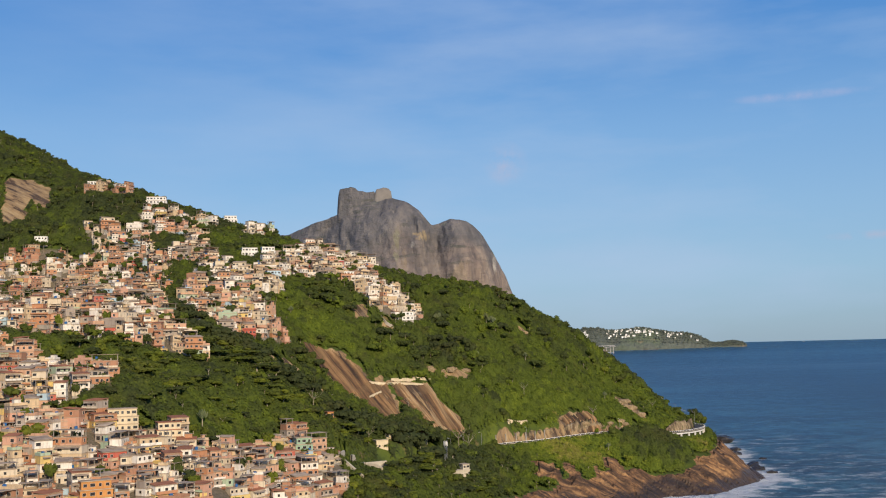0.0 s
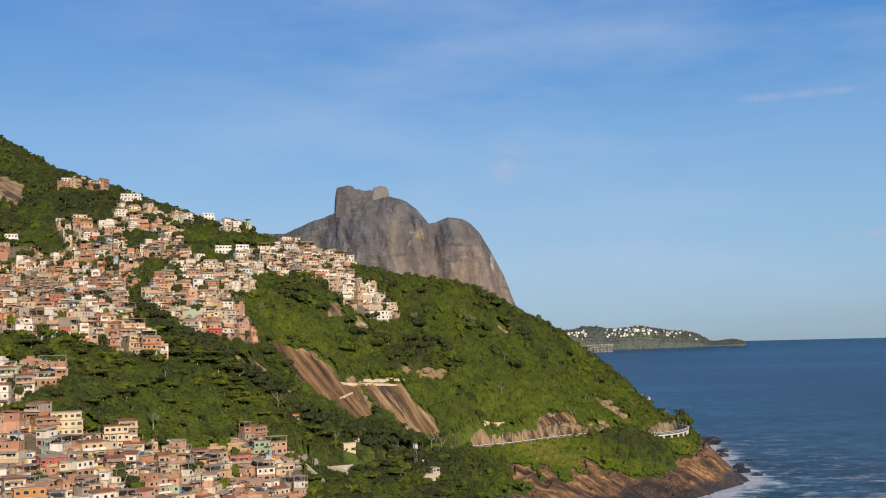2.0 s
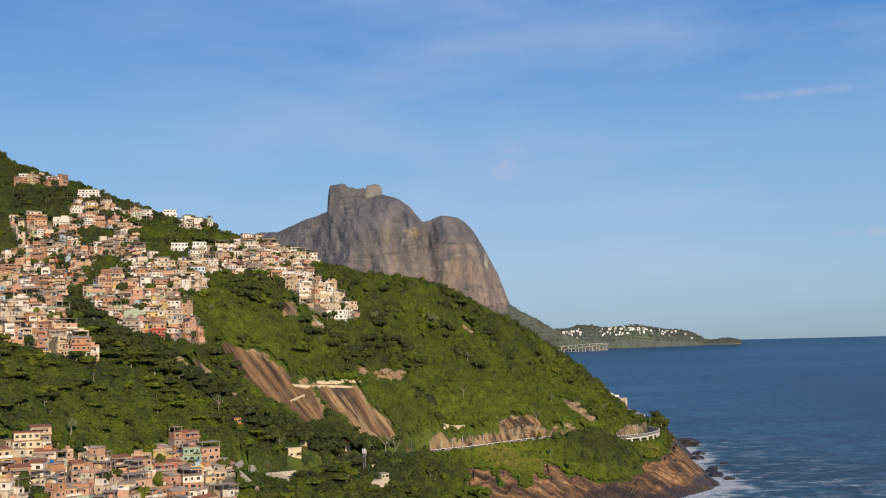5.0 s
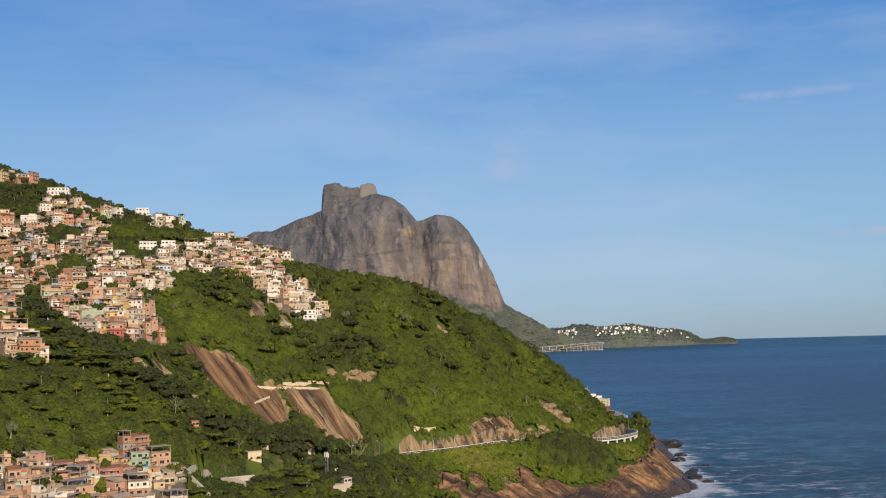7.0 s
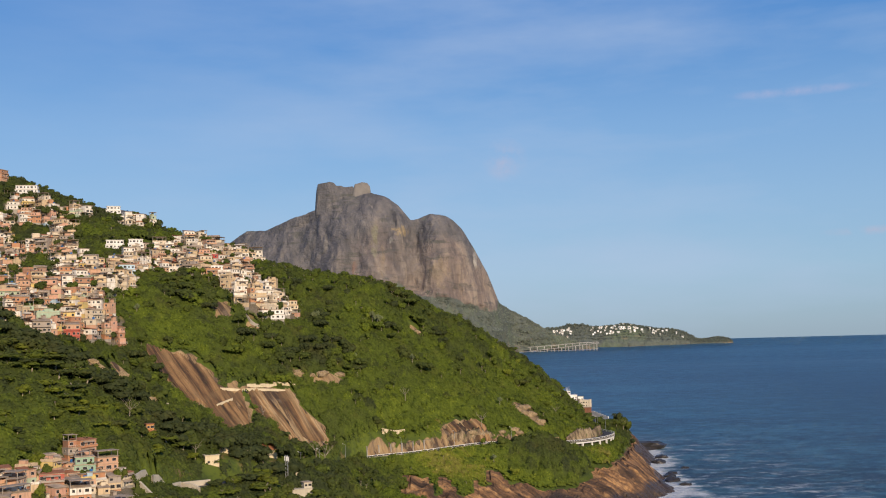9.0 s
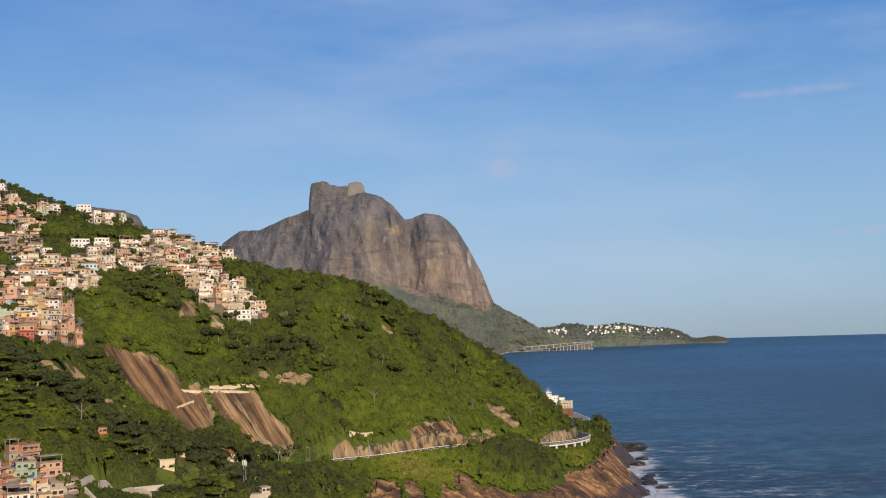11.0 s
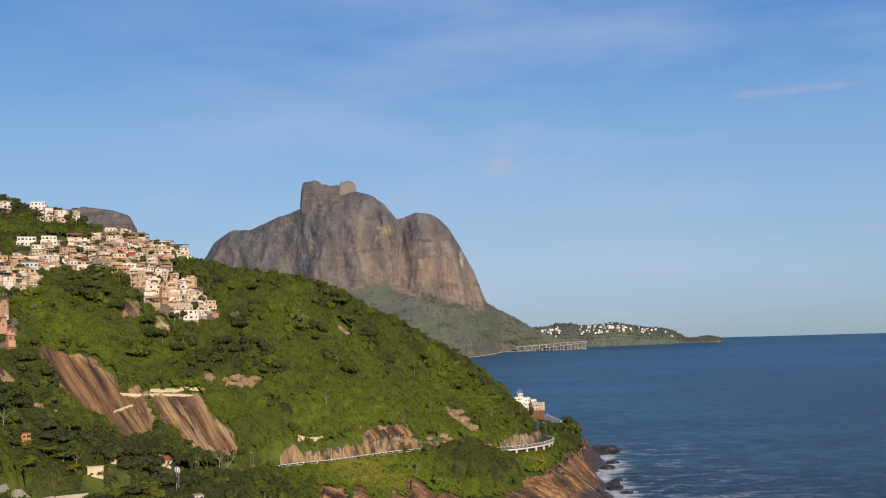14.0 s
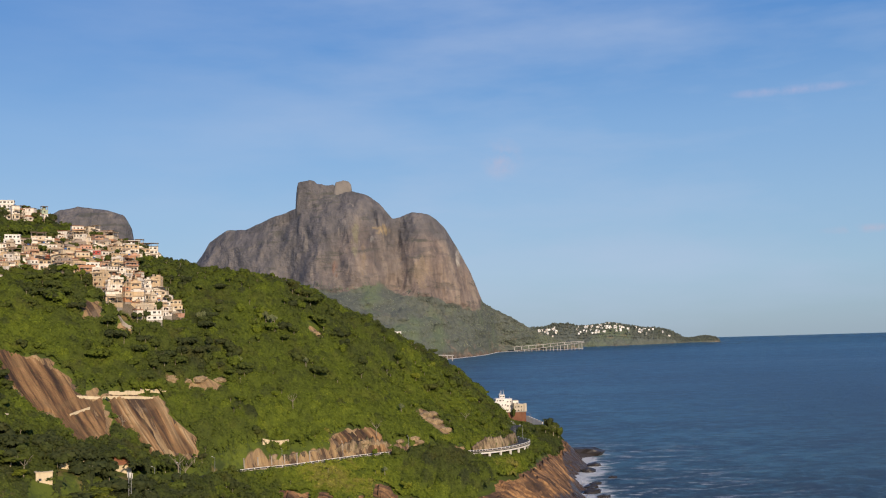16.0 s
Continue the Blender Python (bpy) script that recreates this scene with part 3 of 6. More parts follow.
# ---- plan of the hill: road, villages, bare rock ----
ROAD = [(-52, 530, 29), (-28, 572, 27.5), (0, 622, 26.5), (18, 662, 26), (33, 683, 26), (56, 695, 26.5), (90, 712, 28.5), (110, 727, 28), (133, 738, 26.5), (154, 748, 25.5),
        (172, 767, 25), (183, 786, 25), (187, 803, 25), (184, 816, 25), (180, 828, 25.5), (181, 850, 26), (186, 885, 26), (192, 925, 25), (202, 965, 22), (214, 990, 20)]
LOWER_VILLAGE = [(-185, 370), (-180, 404), (-158, 413), (-142, 422), (-116, 440), (-101, 440), (-81, 480), (-72, 508), (-58, 504), (-47, 497), (-46, 470), (-70, 425), (-105, 365), (-148, 350)]
LEFT_VILLAGE = [(-240, 470), (-202, 490), (-189, 488), (-163, 481), (-148, 474), (-139, 445), (-148, 434), (-159, 415), (-200, 420)]
MAIN_VILLAGE = [(-360, 775), (-324, 779), (-299, 790), (-280, 792), (-271, 782), (-257, 790), (-278, 819), (-234, 810), (-222, 785), (-201, 782), (-185, 770), (-171, 690), (-176, 652), (-152, 581), (-137, 545), (-117, 537), (-115, 525), (-140, 513), (-159, 515), (-173, 508), (-190, 510), (-230, 500), (-300, 600)]
MIDDLE_VILLAGE = [(-163, 675), (-141, 694), (-134, 733), (-109, 724), (-104, 692), (-116, 671), (-112, 650), (-99, 656), (-94, 635), (-111, 610), (-131, 572), (-150, 617)]
UPPER_VILLAGE = [(-234, 810), (-208, 826), (-184, 819), (-172, 800), (-146, 775), (-125, 775), (-110, 805), (-81, 790), (-70, 815), (-58, 807), (-50, 765), (-30, 762), (-14, 747), (-34, 714), (-47, 712), (-64, 732), (-71, 732), (-101, 725), (-131, 718), (-141, 694), (-163, 675), (-185, 770), (-222, 785)]
RIDGE_WEST = [(-286, 860), (-262, 868), (-256, 884), (-284, 880)]
RIDGE_TERRACE = [(-240, 830), (-214, 848), (-203, 846), (-207, 825), (-228, 818)]
RIDGE_MIDDLE = [(-204, 824), (-184, 832), (-176, 848), (-196, 850)]
RIDGE_TOP = [(-160, 838), (-140, 848), (-136, 878), (-156, 870)]
RIDGE_EAST = [(-110, 808), (-92, 810), (-78, 836), (-96, 848), (-108, 828)]
RIDGE_END = [(-88, 845), (-70, 856), (-50, 838), (-62, 826), (-84, 832)]
VILLAGES = [LOWER_VILLAGE, LEFT_VILLAGE, MAIN_VILLAGE, MIDDLE_VILLAGE, UPPER_VILLAGE, RIDGE_WEST, RIDGE_TERRACE, RIDGE_MIDDLE, RIDGE_TOP, RIDGE_EAST, RIDGE_END]
GARDENS = [  # green gaps among the houses
    [(-184, 825), (-150, 840), (-128, 790), (-125, 730), (-130, 708), (-150, 745), (-172, 776)],
    [(-225, 809), (-195, 808), (-187, 778), (-212, 783)],
    [(-197, 769), (-176, 763), (-153, 670), (-183, 688)],
    [(-276, 862), (-246, 850), (-238, 826), (-229, 813), (-261, 824)],
    [(-176, 858), (-162, 836), (-139, 836), (-113, 827), (-129, 790), (-160, 826), (-182, 824)],
]
SCARP = [(-88, 652), (-81, 655), (-72, 661), (-58, 664), (-50, 659), (-46, 657), (-36, 664), (-33, 657), (-26, 643), (-31, 637), (-39, 633), (-45, 636), (-51, 639), (-59, 633), (-68, 638), (-78, 636), (-84, 645)]
SCARP_EAST = [(-34, 664), (-13, 681), (-8, 677), (0, 674), (8, 676), (11, 668), (0, 660), (-6, 650), (-14, 652), (-25, 654), (-31, 658)]
SHORE_ROCK = [(20, 560), (60, 640), (80, 668), (112, 684), (150, 702), (178, 735), (192, 770), (200, 805), (210, 860), (222, 920), (232, 990), (300, 1050), (300, 640), (120, 560)]
OUTCROP_A = [(118, 771), (124, 780), (133, 776), (142, 763), (136, 757), (127, 763)]
ROAD_SCAR = [(73, 714), (80, 720), (94, 731), (102, 731), (105, 727), (92, 719), (79, 711)]
VILLAGE_ROCK = [(-40, 700), (-33, 704), (-32, 709), (-40, 706)]
SLIDE = [(-60, 700), (-50, 706), (-54, 714), (-64, 708)]
HIGH_ROCK = [(-365, 893), (-342, 893), (-320, 868), (-309, 836), (-318, 833), (-330, 850), (-326, 822), (-340, 815)]
LEDGE = [(-2, 701), (16, 707), (17, 711), (-2, 706)]
OUTCROP_B = [(53, 781), (60, 784), (60, 790), (54, 789)]
OUTCROP_D = [(-130, 790), (-112, 800), (-116, 812), (-132, 804)]
SLAB_A = [(52, 648), (54, 674), (66, 676), (69, 655)]
SLAB_B = [(73, 645), (72, 678), (80, 678), (87, 650)]
SLAB_C = [(101, 668), (98, 692), (106, 693), (120, 679)]
SCAR_A = [(-105, 599), (-97, 608), (-91, 607), (-98, 597)]
SCAR_B = [(-94, 618), (-87, 618), (-82, 608), (-88, 606)]
SCAR_C = [(-80, 614), (-70, 616), (-69, 607), (-77, 606)]
RUIN_GROUND = [(-54, 521), (-49, 556), (-33, 569), (-28, 543), (-39, 499), (-50, 499)]
BARE = [SCARP, SCARP_EAST, SHORE_ROCK, OUTCROP_A, ROAD_SCAR, VILLAGE_ROCK, SLIDE, HIGH_ROCK, LEDGE, OUTCROP_B, OUTCROP_D, SLAB_A, SLAB_B, SLAB_C, SCAR_A, SCAR_B, SCAR_C]
road_line, road_way = along(ROAD, 2.0)
mesh_x, mesh_y = np.meshgrid(GX, GY)


def nearest_on_road(x, y):
    """Distance to the road's middle, its height there, and on which side (uphill above 0)."""
    d = np.full(np.shape(x), 1e9)
    h, s = np.zeros(np.shape(x)), np.zeros(np.shape(x))
    for (a, b, z), (u, v) in zip(road_line[::2], road_way[::2]):
        r = np.hypot(x - a, y - b)
        hit = r < d
        d, h, s = np.where(hit, r, d), np.where(hit, z, h), np.where(hit, u * (y - b) - v * (x - a), s)
    return d, h, s


BARE_F, TOWN_F = np.zeros(LAND.shape), np.zeros(LAND.shape)
for polygon in BARE:
    if polygon is SHORE_ROCK:      # green tongues reach down between the slabs
        reach = 17 * waves(mesh_x / 17, mesh_y / 30, 63, 3) + 4 * waves(mesh_x / 6, mesh_y / 6, 64, 2)
        BARE_F[inside(mesh_x + 0.3 * reach, mesh_y + reach, polygon)] = 1
        continue
    BARE_F[inside(mesh_x + 5 * waves(mesh_x / 13, mesh_y / 13, 61, 3), mesh_y + 5 * waves(mesh_x / 13, mesh_y / 13, 62, 3), polygon)] = 1
away, level, uphill = nearest_on_road(mesh_x, mesh_y)
BARE_F[(uphill > 0) & (away < 5.5) & (mesh_x > 30) & (mesh_y < 760)] = 1
BARE_F[(LAND < 4) & (mesh_x > 60)] = 1
for polygon in VILLAGES:
    TOWN_F[inside(mesh_x, mesh_y, polygon)] = 1
for polygon in GARDENS:
    TOWN_F[inside(mesh_x, mesh_y, polygon)] = 0
# rock faces: channels worn down the slope
groove = waves((mesh_x * 0.61 + mesh_y * 0.79) / 7.0, (mesh_x * 0.79 - mesh_y * 0.61) / 70.0, 3, 2)
ledges = np.abs(waves((mesh_x * 0.79 - mesh_y * 0.61) / 16, (mesh_x * 0.61 + mesh_y * 0.79) / 34, 31, 4)) * 5.0 - 1.2
shoreward = np.clip((20 - LAND) / 6, 0, 1) * np.clip((LAND + 12) / 5, 0, 1)
cutting = (away < 12) & (mesh_y < 900)
LAND = LAND + BARE_F * (groove * np.where(cutting, 0.5, np.where(inside(mesh_x, mesh_y, SCARP) | inside(mesh_x, mesh_y, SCARP_EAST), 0.3, 2.2)) * (1 - shoreward) + ledges * shoreward) + (1 - BARE_F) * waves(mesh_x / 26, mesh_y / 26, 5, 3) * 2.0 * (1 - TOWN_F)
bench = np.clip((np.where(uphill > 0, 6.0, 8.0) - away) / 2.0, 0, 1)
LAND = np.where((mesh_y < 900) & (mesh_x < 150) | (mesh_x < 205) & (mesh_y > 815), LAND * (1 - bench) + (level - 0.4) * bench, LAND)
LAND = np.where((mesh_x >= 150) & (mesh_y < 815) & (away < 9), np.minimum(LAND, level - 1.2 - np.where(uphill < 0, 2.0, 0.0)), LAND)
# the sheet's rim goes down below the sea
for rim in (np.s_[0, :], np.s_[-1, :], np.s_[:, 0], np.s_[:, -1]):
    LAND[rim] = -24.0
# wet rock near the water, widened to seaward to paint a shadow there
WET_SHADE_F = np.clip((-2.0 - LAND + 4.0 * waves(mesh_x / 18, mesh_y / 18, 8, 3) + 6.0 * (mesh_x > 228)) / 2.5, 0, 1) * (mesh_x > 0)

tagged(new("ground", mesh_from("ground", np.c_[mesh_x.ravel(), mesh_y.ravel(), LAND.ravel()], [grid_faces(*LAND.shape)], [HILL], smooth=True,
                                      values={"bare": BARE_F.ravel(), "coast": np.clip((22 - LAND) / 4, 0, 1).ravel(), "town": TOWN_F.ravel() * 0.9, "wet": WET_SHADE_F.ravel()})),
              "steep coastal hillside of grass, soil and bare granite", "hillside", kind="structure")

# broken rock along the shore: tilted slabs with cracks between them
rx, ry = np.meshgrid(np.arange(20, 262, 1.25), np.arange(600, 1040, 1.25))
rz = ground(rx, ry)
rocky = (ground(rx, ry, BARE_F) > 0.6) & (rz > -12) & (rz < 23)
core = rocky.copy()
for dj, di in ((0, 1), (0, -1), (1, 0), (-1, 0)):
    core &= np.roll(rocky, (dj, di), (0, 1))
bend = waves(rx / 16, ry / 16, 91, 3)
beds = (rx * 0.62 + ry * 0.78) / 5.5 + 0.9 * bend
bed = np.floor(beds)
runs = (rx * 0.78 - ry * 0.62) / 13 + 0.7 * bend + 0.37 * bed
slab = np.sin(bed * 12.9898 + np.floor(runs) * 78.233) * 43758.5453
slab = slab - np.floor(slab)
crack = np.minimum(np.minimum(beds - bed, 1 - beds + bed) * 5.5, np.minimum(runs - np.floor(runs), 1 - runs + np.floor(runs)) * 13)
relief = 1.7 * (slab - 0.4) - 1.2 * np.clip(1 - crack / 0.9, 0, 1) + 0.45 * waves(rx / 3, ry / 3, 93, 3) + 0.5 * (beds - bed)
rz = np.where(core, rz + 0.6 + relief, rz - 1.2)
number = np.full(rocky.shape, -1)
number[rocky] = np.arange(rocky.sum())
cell = rocky[:-1, :-1] & rocky[1:, :-1] & rocky[:-1, 1:] & rocky[1:, 1:]
j, i = np.nonzero(cell)
ones = np.ones(int(rocky.sum()))
# wet band and painted shadow on the slabs, as on the ground
wet = np.clip((0.3 - rz + 5.0 * waves(rx / 18, ry / 18, 8, 3) + 5.5 * (rx > 222)) / 2.5, 0, 1)[rocky]
tagged(new("shore_rock", mesh_from("shore_rock", np.stack([rx[rocky], ry[rocky], rz[rocky]], -1), [np.stack([number[j, i], number[j, i + 1], number[j + 1, i + 1], number[j + 1, i]], -1)], [HILL], smooth=False,
                                   values={"bare": ones * 1.6, "coast": ones, "town": ones * 0, "wet": wet})), "cracked orange-brown granite slabs along the shore, dark with wet and painted shade", "rock", kind="structure")

# bare rock faces above the trees, worn into ribs and channels down the slope
def rock_apron(name, label, polygon, seed, wide, deep):
    down, across = np.array((0.82, -0.57)), np.array((0.57, 0.82))
    p = np.array(polygon, float)
    u, v = np.meshgrid(np.arange((p @ down).min() - 3, (p @ down).max() + 3, 0.9), np.arange((p @ across).min() - 3, (p @ across).max() + 3, 0.5))
    x, y = u * down[0] + v * across[0], u * down[1] + v * across[1]
    rock = inside(x + 1.8 * waves(x / 6, y / 6, seed, 3), y + 1.8 * waves(x / 6, y / 6, seed + 1, 3), polygon)
    core_ = rock.copy()
    for dj, di in ((0, 1), (0, -1), (1, 0), (-1, 0)):
        core_ &= np.roll(rock, (dj, di), (0, 1))
    sway = v + 2.2 * waves(u / 26, v / 16, seed + 2, 2)
    rib = waves(sway / wide, u / 70, seed + 3, 3)
    step_ = np.floor(u / 9 + 1.4 * waves(sway / 5, u / 30, seed + 4, 2))
    channel = np.clip(1 - np.abs(waves(sway / (wide * 0.8), u / 55, seed + 8, 2)) * (7.5 - 1.6 * deep), 0, 1) * np.clip(0.5 + 1.2 * waves(sway / 11, u / 18, seed + 9, 2), 0, 1)
    relief_ = -0.8 * channel + deep * np.sign(rib) * np.abs(rib) ** 0.7 + 0.28 * waves(sway / 1.1, u / 6, seed + 5, 3) + 0.5 * ((step_ * 0.618) % 1 - 0.5)
    z = np.where(core_, ground(x, y) + 1.1 + relief_, ground(x, y) - 1.5)
    number_ = np.full(rock.shape, -1)
    number_[rock] = np.arange(rock.sum())
    j, i = np.nonzero(rock[:-1, :-1] & rock[1:, :-1] & rock[:-1, 1:] & rock[1:, 1:])
    me = mesh_from(name, np.stack([x[rock], y[rock], z[rock]], -1), [np.stack([number_[j, i], number_[j, i + 1], number_[j + 1, i + 1], number_[j + 1, i]], -1)], [SCARPROCK],
                   values={"downhill": u[rock], "across": sway[rock], "rib": rib[rock] * deep, "channel": channel[rock]})
    return tagged(new(name, me), label, "rock", kind="structure")


rock_apron("rock_slope", "bare tan and brown granite slope streaked with dark water stains", SCARP, 131, 5.0, 0.9)
rock_apron("rock_scar", "pale tan rock showing through the scrub above the road cutting", ROAD_SCAR, 191, 3.0, 1.2)
rock_apron("rock_slope", "bare brown granite slope worn into pale ribs and dark channels", SCARP_EAST, 151, 3.8, 1.8)

# ---- the sea, out to the horizon ----
def spaced(near, far_low, far_high, fine, growth=1.16):
    a = list(np.arange(near[0], near[1] + 0.1, fine))
    step = fine
    while a[-1] < far_high:
        step *= growth
        a.append(a[-1] + step)
    a[-1], step = far_high, fine
    low = [a[0]]
    while low[-1] > far_low:
        step *= growth
        low.append(low[-1] - step)
    low[-1] = far_low
    return np.array(low[:0:-1] + a)


SEA_RISE = ([-4000, 2400, 3500, 4100, 4400, 4650, 4800, 4986], [-8, -8, 1, 18, 25, 33, 42, 64.5])  # the far water, drawn in to the horizon's line
sx, sy = np.meshgrid(spaced((0, 420), -6000, 6000, 6.0), spaced((560, 1100), -4000, 4986, 6.0, 1.1))
depth = np.where((sx > X0) & (sx < X1) & (sy > Y0) & (sy < Y1), ground(sx, sy), -24)
surf = np.clip((depth + 22.5) / 13.0, 0, 1) ** 1.15 * np.clip((sx - 60) / 60, 0.2, 1)
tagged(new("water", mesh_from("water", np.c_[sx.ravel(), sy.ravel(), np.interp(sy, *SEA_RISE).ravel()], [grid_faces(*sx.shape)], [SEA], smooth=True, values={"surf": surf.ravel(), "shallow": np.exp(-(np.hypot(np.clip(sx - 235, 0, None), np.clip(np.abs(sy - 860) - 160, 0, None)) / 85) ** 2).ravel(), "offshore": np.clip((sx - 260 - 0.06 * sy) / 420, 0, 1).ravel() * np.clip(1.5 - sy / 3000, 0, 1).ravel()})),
               "open blue sea with white surf along the rocks", "sea", kind="structure")


# ---- mountains and headland across the bay ----
def massif(name, label, x, top, crest, foot, steep, gentle, floor, step=6.0, rows=84, rough=1.0, seed=1, category="mountain", blunt=30.0, over=0.12, under=1.0, behind=60.0, folds=(), swell=((0, 1), (0, 0)), material=None):
    """A rock with its skyline (x, top), the crest's distance, the height of the cliffs' foot, and how far cliff and slope run out for each metre they fall.
    over, under: how wooded it is above and below the cliffs' foot."""
    cx = np.arange(x[0], x[-1] + 0.1, step)
    zt = np.interp(cx, x, top)
    zt = zt + waves(cx / 14, cx * 0, seed, 3) * 2.5
    yr, zb, st, ge, fl = (np.interp(cx, *pair) for pair in (crest, foot, steep, gentle, floor))
    wood_top = zb
    zb = np.minimum(zb, zt - 4)
    s = np.linspace(0, 1, rows) ** 1.15
    z = zt[:, None] - (zt - fl)[:, None] * s
    fall = zt[:, None] - z
    cliff = np.minimum(fall, (zt - zb)[:, None])
    run = cliff * st[:, None] + blunt * np.sqrt(np.clip(cliff / 120, 0, 1)) + np.clip(fall - cliff, 0, None) * ge[:, None]
    relief = waves(cx[:, None] / 110 + z * 0.003, z / 300, seed + 3, 4) * 42 + waves(cx[:, None] / 24, z / 120, seed + 5, 3) * 7
    relief = relief + waves(cx[:, None] / 52 - z * 0.009, z / 95, seed + 7, 4) * 15
    relief = relief + np.interp(cx, *swell)[:, None] * np.clip(fall / 160, 0, 1) ** 0.8
    for fx, wide, deep in folds:
        relief = relief - deep * np.exp(-((cx[:, None] - fx - (zt[:, None] - z) * 0.06) / wide) ** 2)
    below = np.clip((zb[:, None] - z) / 30, 0, 1)
    lumps = waves(cx[:, None] / 60, z / 30, seed + 9, 4) * 30
    y = yr[:, None] - run - (relief * (1 - below) + lumps * below) * rough * np.clip(fall / 40, 0, 1)
    back = np.stack([np.stack([cx, yr + behind, zt - behind], -1), np.stack([cx, yr + behind * 0.4, zt - behind * 0.1], -1)], 1)
    front = np.stack([np.repeat(cx[:, None], rows, 1), y, z], -1)
    v = np.concatenate([back, front], 1)
    foot_line = wood_top[:, None] + 45 * waves(cx[:, None] / 90, z / 90, seed + 12, 4)
    slope = np.concatenate([np.full((len(cx), 2), over), over + 0.22 * np.clip(1 - fall / 60, 0, 1) + (under - over) * np.clip((foot_line - z) / 50 + 0.3, 0, 1)], 1)
    me = mesh_from(name, v.reshape(-1, 3), [grid_faces(len(cx), rows + 2)], [material or CLIFF], smooth=True, values={"wood": slope.ravel()})
    tagged(new(name, me), label, category, kind="structure")
    return v


flat = lambda value: ([-5000, 5000], [value, value])
rock_face = massif("great_rock_mountain", "huge dark granite mountain with streaked cliffs above a wooded foot", [-1150, -940, -872, -830, -791, -716, -632, -525, -416, -380, -330, -280, -206, -139, -94, -44, -16, 30, 87, 120, 155, 200, 255, 304, 365, 438, 509, 549, 609, 645, 740],
       [200, 305, 398, 449, 506, 551, 546, 584, 612, 640, 656, 664, 676, 657, 623, 562, 566, 585, 578, 560, 529, 456, 354, 233, 208, 171, 126, 104, 84, 72, 36],
       ([-1150, -716, -420, -20, 100, 250, 304, 365, 740], [4520, 4400, 4255, 4245, 4250, 4360, 4430, 4640, 4680]), ([-900, -333, -146, 41, 165, 290, 325], [300, 312, 297, 271, 235, 216, 300]),
       ([-900, 0, 200, 300], [0.42, 0.36, 0.25, 0.2]), ([-900, 0, 150, 304, 365, 740], [1.4, 1.3, 0.6, 0.5, 0.45, 0.3]), ([-1100, 100, 300, 365, 740], [0, 8, 16, 22, 26]), seed=4, folds=((-30, 40, 34), (-440, 60, 26), (-250, 22, 12), (-120, 26, 14), (120, 20, 10)),
       swell=([-900, -640, -520, -430, -330, -180, -90, -30, 40, 140, 260, 330], [8, 18, 8, -12, 18, 32, 18, -12, 24, 26, 10, 0]), rows=110)
massif("summit_block", "flat-topped block of bare granite on the mountain's summit", [-420, -416, -410, -366, -348, -336, -300, -272, -262, -240], [640, 690, 717, 724, 721, 709, 703, 705, 690, 640],
       flat(4262), flat(500), flat(0.10), flat(0.3), flat(590), step=3.0, rows=30, rough=0.35, seed=6, blunt=14.0, over=0.0)
massif("summit_boulder", "paler upright block of granite at the end of the summit", [-276, -270, -262, -232, -212, -203, -197], [640, 694, 714, 719, 715, 702, 640],
       flat(4256), flat(500), flat(0.08), flat(0.3), flat(620), step=2.5, rows=24, rough=0.3, seed=7, blunt=16.0, over=0.0, material=PALEROCK)
massif("table_mountain", "far grey flat-topped granite mountain behind the ridge", [-1900, -1700, -1514, -1467, -1383, -1276, -1192, -1176, -1161, -1157, -1140], [420, 560, 648, 676, 690, 675, 649, 622, 591, 554, 400],
       flat(4600), flat(380), flat(0.4), flat(1.2), flat(0), seed=9, step=8.0, rows=50)
cape = massif("headland", "wooded headland with pale houses beyond the bay", [430, 479, 516, 578, 628, 690, 739, 813, 876, 937, 1011, 1085, 1134, 1165, 1186, 1211, 1243, 1281, 1317, 1341, 1368],
       [125, 132, 127, 130, 141, 142, 128, 133, 142, 130, 116, 111, 100, 84, 68, 63, 68, 73, 68, 54, 30],
       ([400, 700, 1150, 1400], [4820, 4830, 4820, 4790]), ([400, 1150, 1210, 1240, 1400], [60, 58, 36, 54, 44]), ([400, 1400], [1.2, 0.9]), flat(0.35), ([400, 700, 1400], [24, 28, 28]), step=5.0, rows=36, rough=0.4, seed=14, category="headland", blunt=10, over=1.0, under=0.62)

# surf along the far shore
edge = rock_face[(rock_face[:, -1, 0] > 120) & (rock_face[:, -1, 0] < 735), -1]
line = np.c_[edge[:, 0], edge[:, 1] - 8, np.interp(edge[:, 1] - 8, *SEA_RISE) + 0.6]
wide = np.clip(11 * waves(edge[:, 0] / 32, edge[:, 0] * 0, 77, 3) + 1.0, 0.3, 12)
surf_v = np.concatenate([np.c_[line[:, 0], line[:, 1] - wide, line[:, 2]][:, None], np.c_[line[:, 0], line[:, 1] + 6, line[:, 2] + 1.4][:, None]], 1).reshape(-1, 3)
tagged(new("surf_line", mesh_from("surf_line", surf_v, [grid_faces(len(line), 2)], [FOAM])), "white surf breaking here and there along the far shore", "surf", kind="structure")

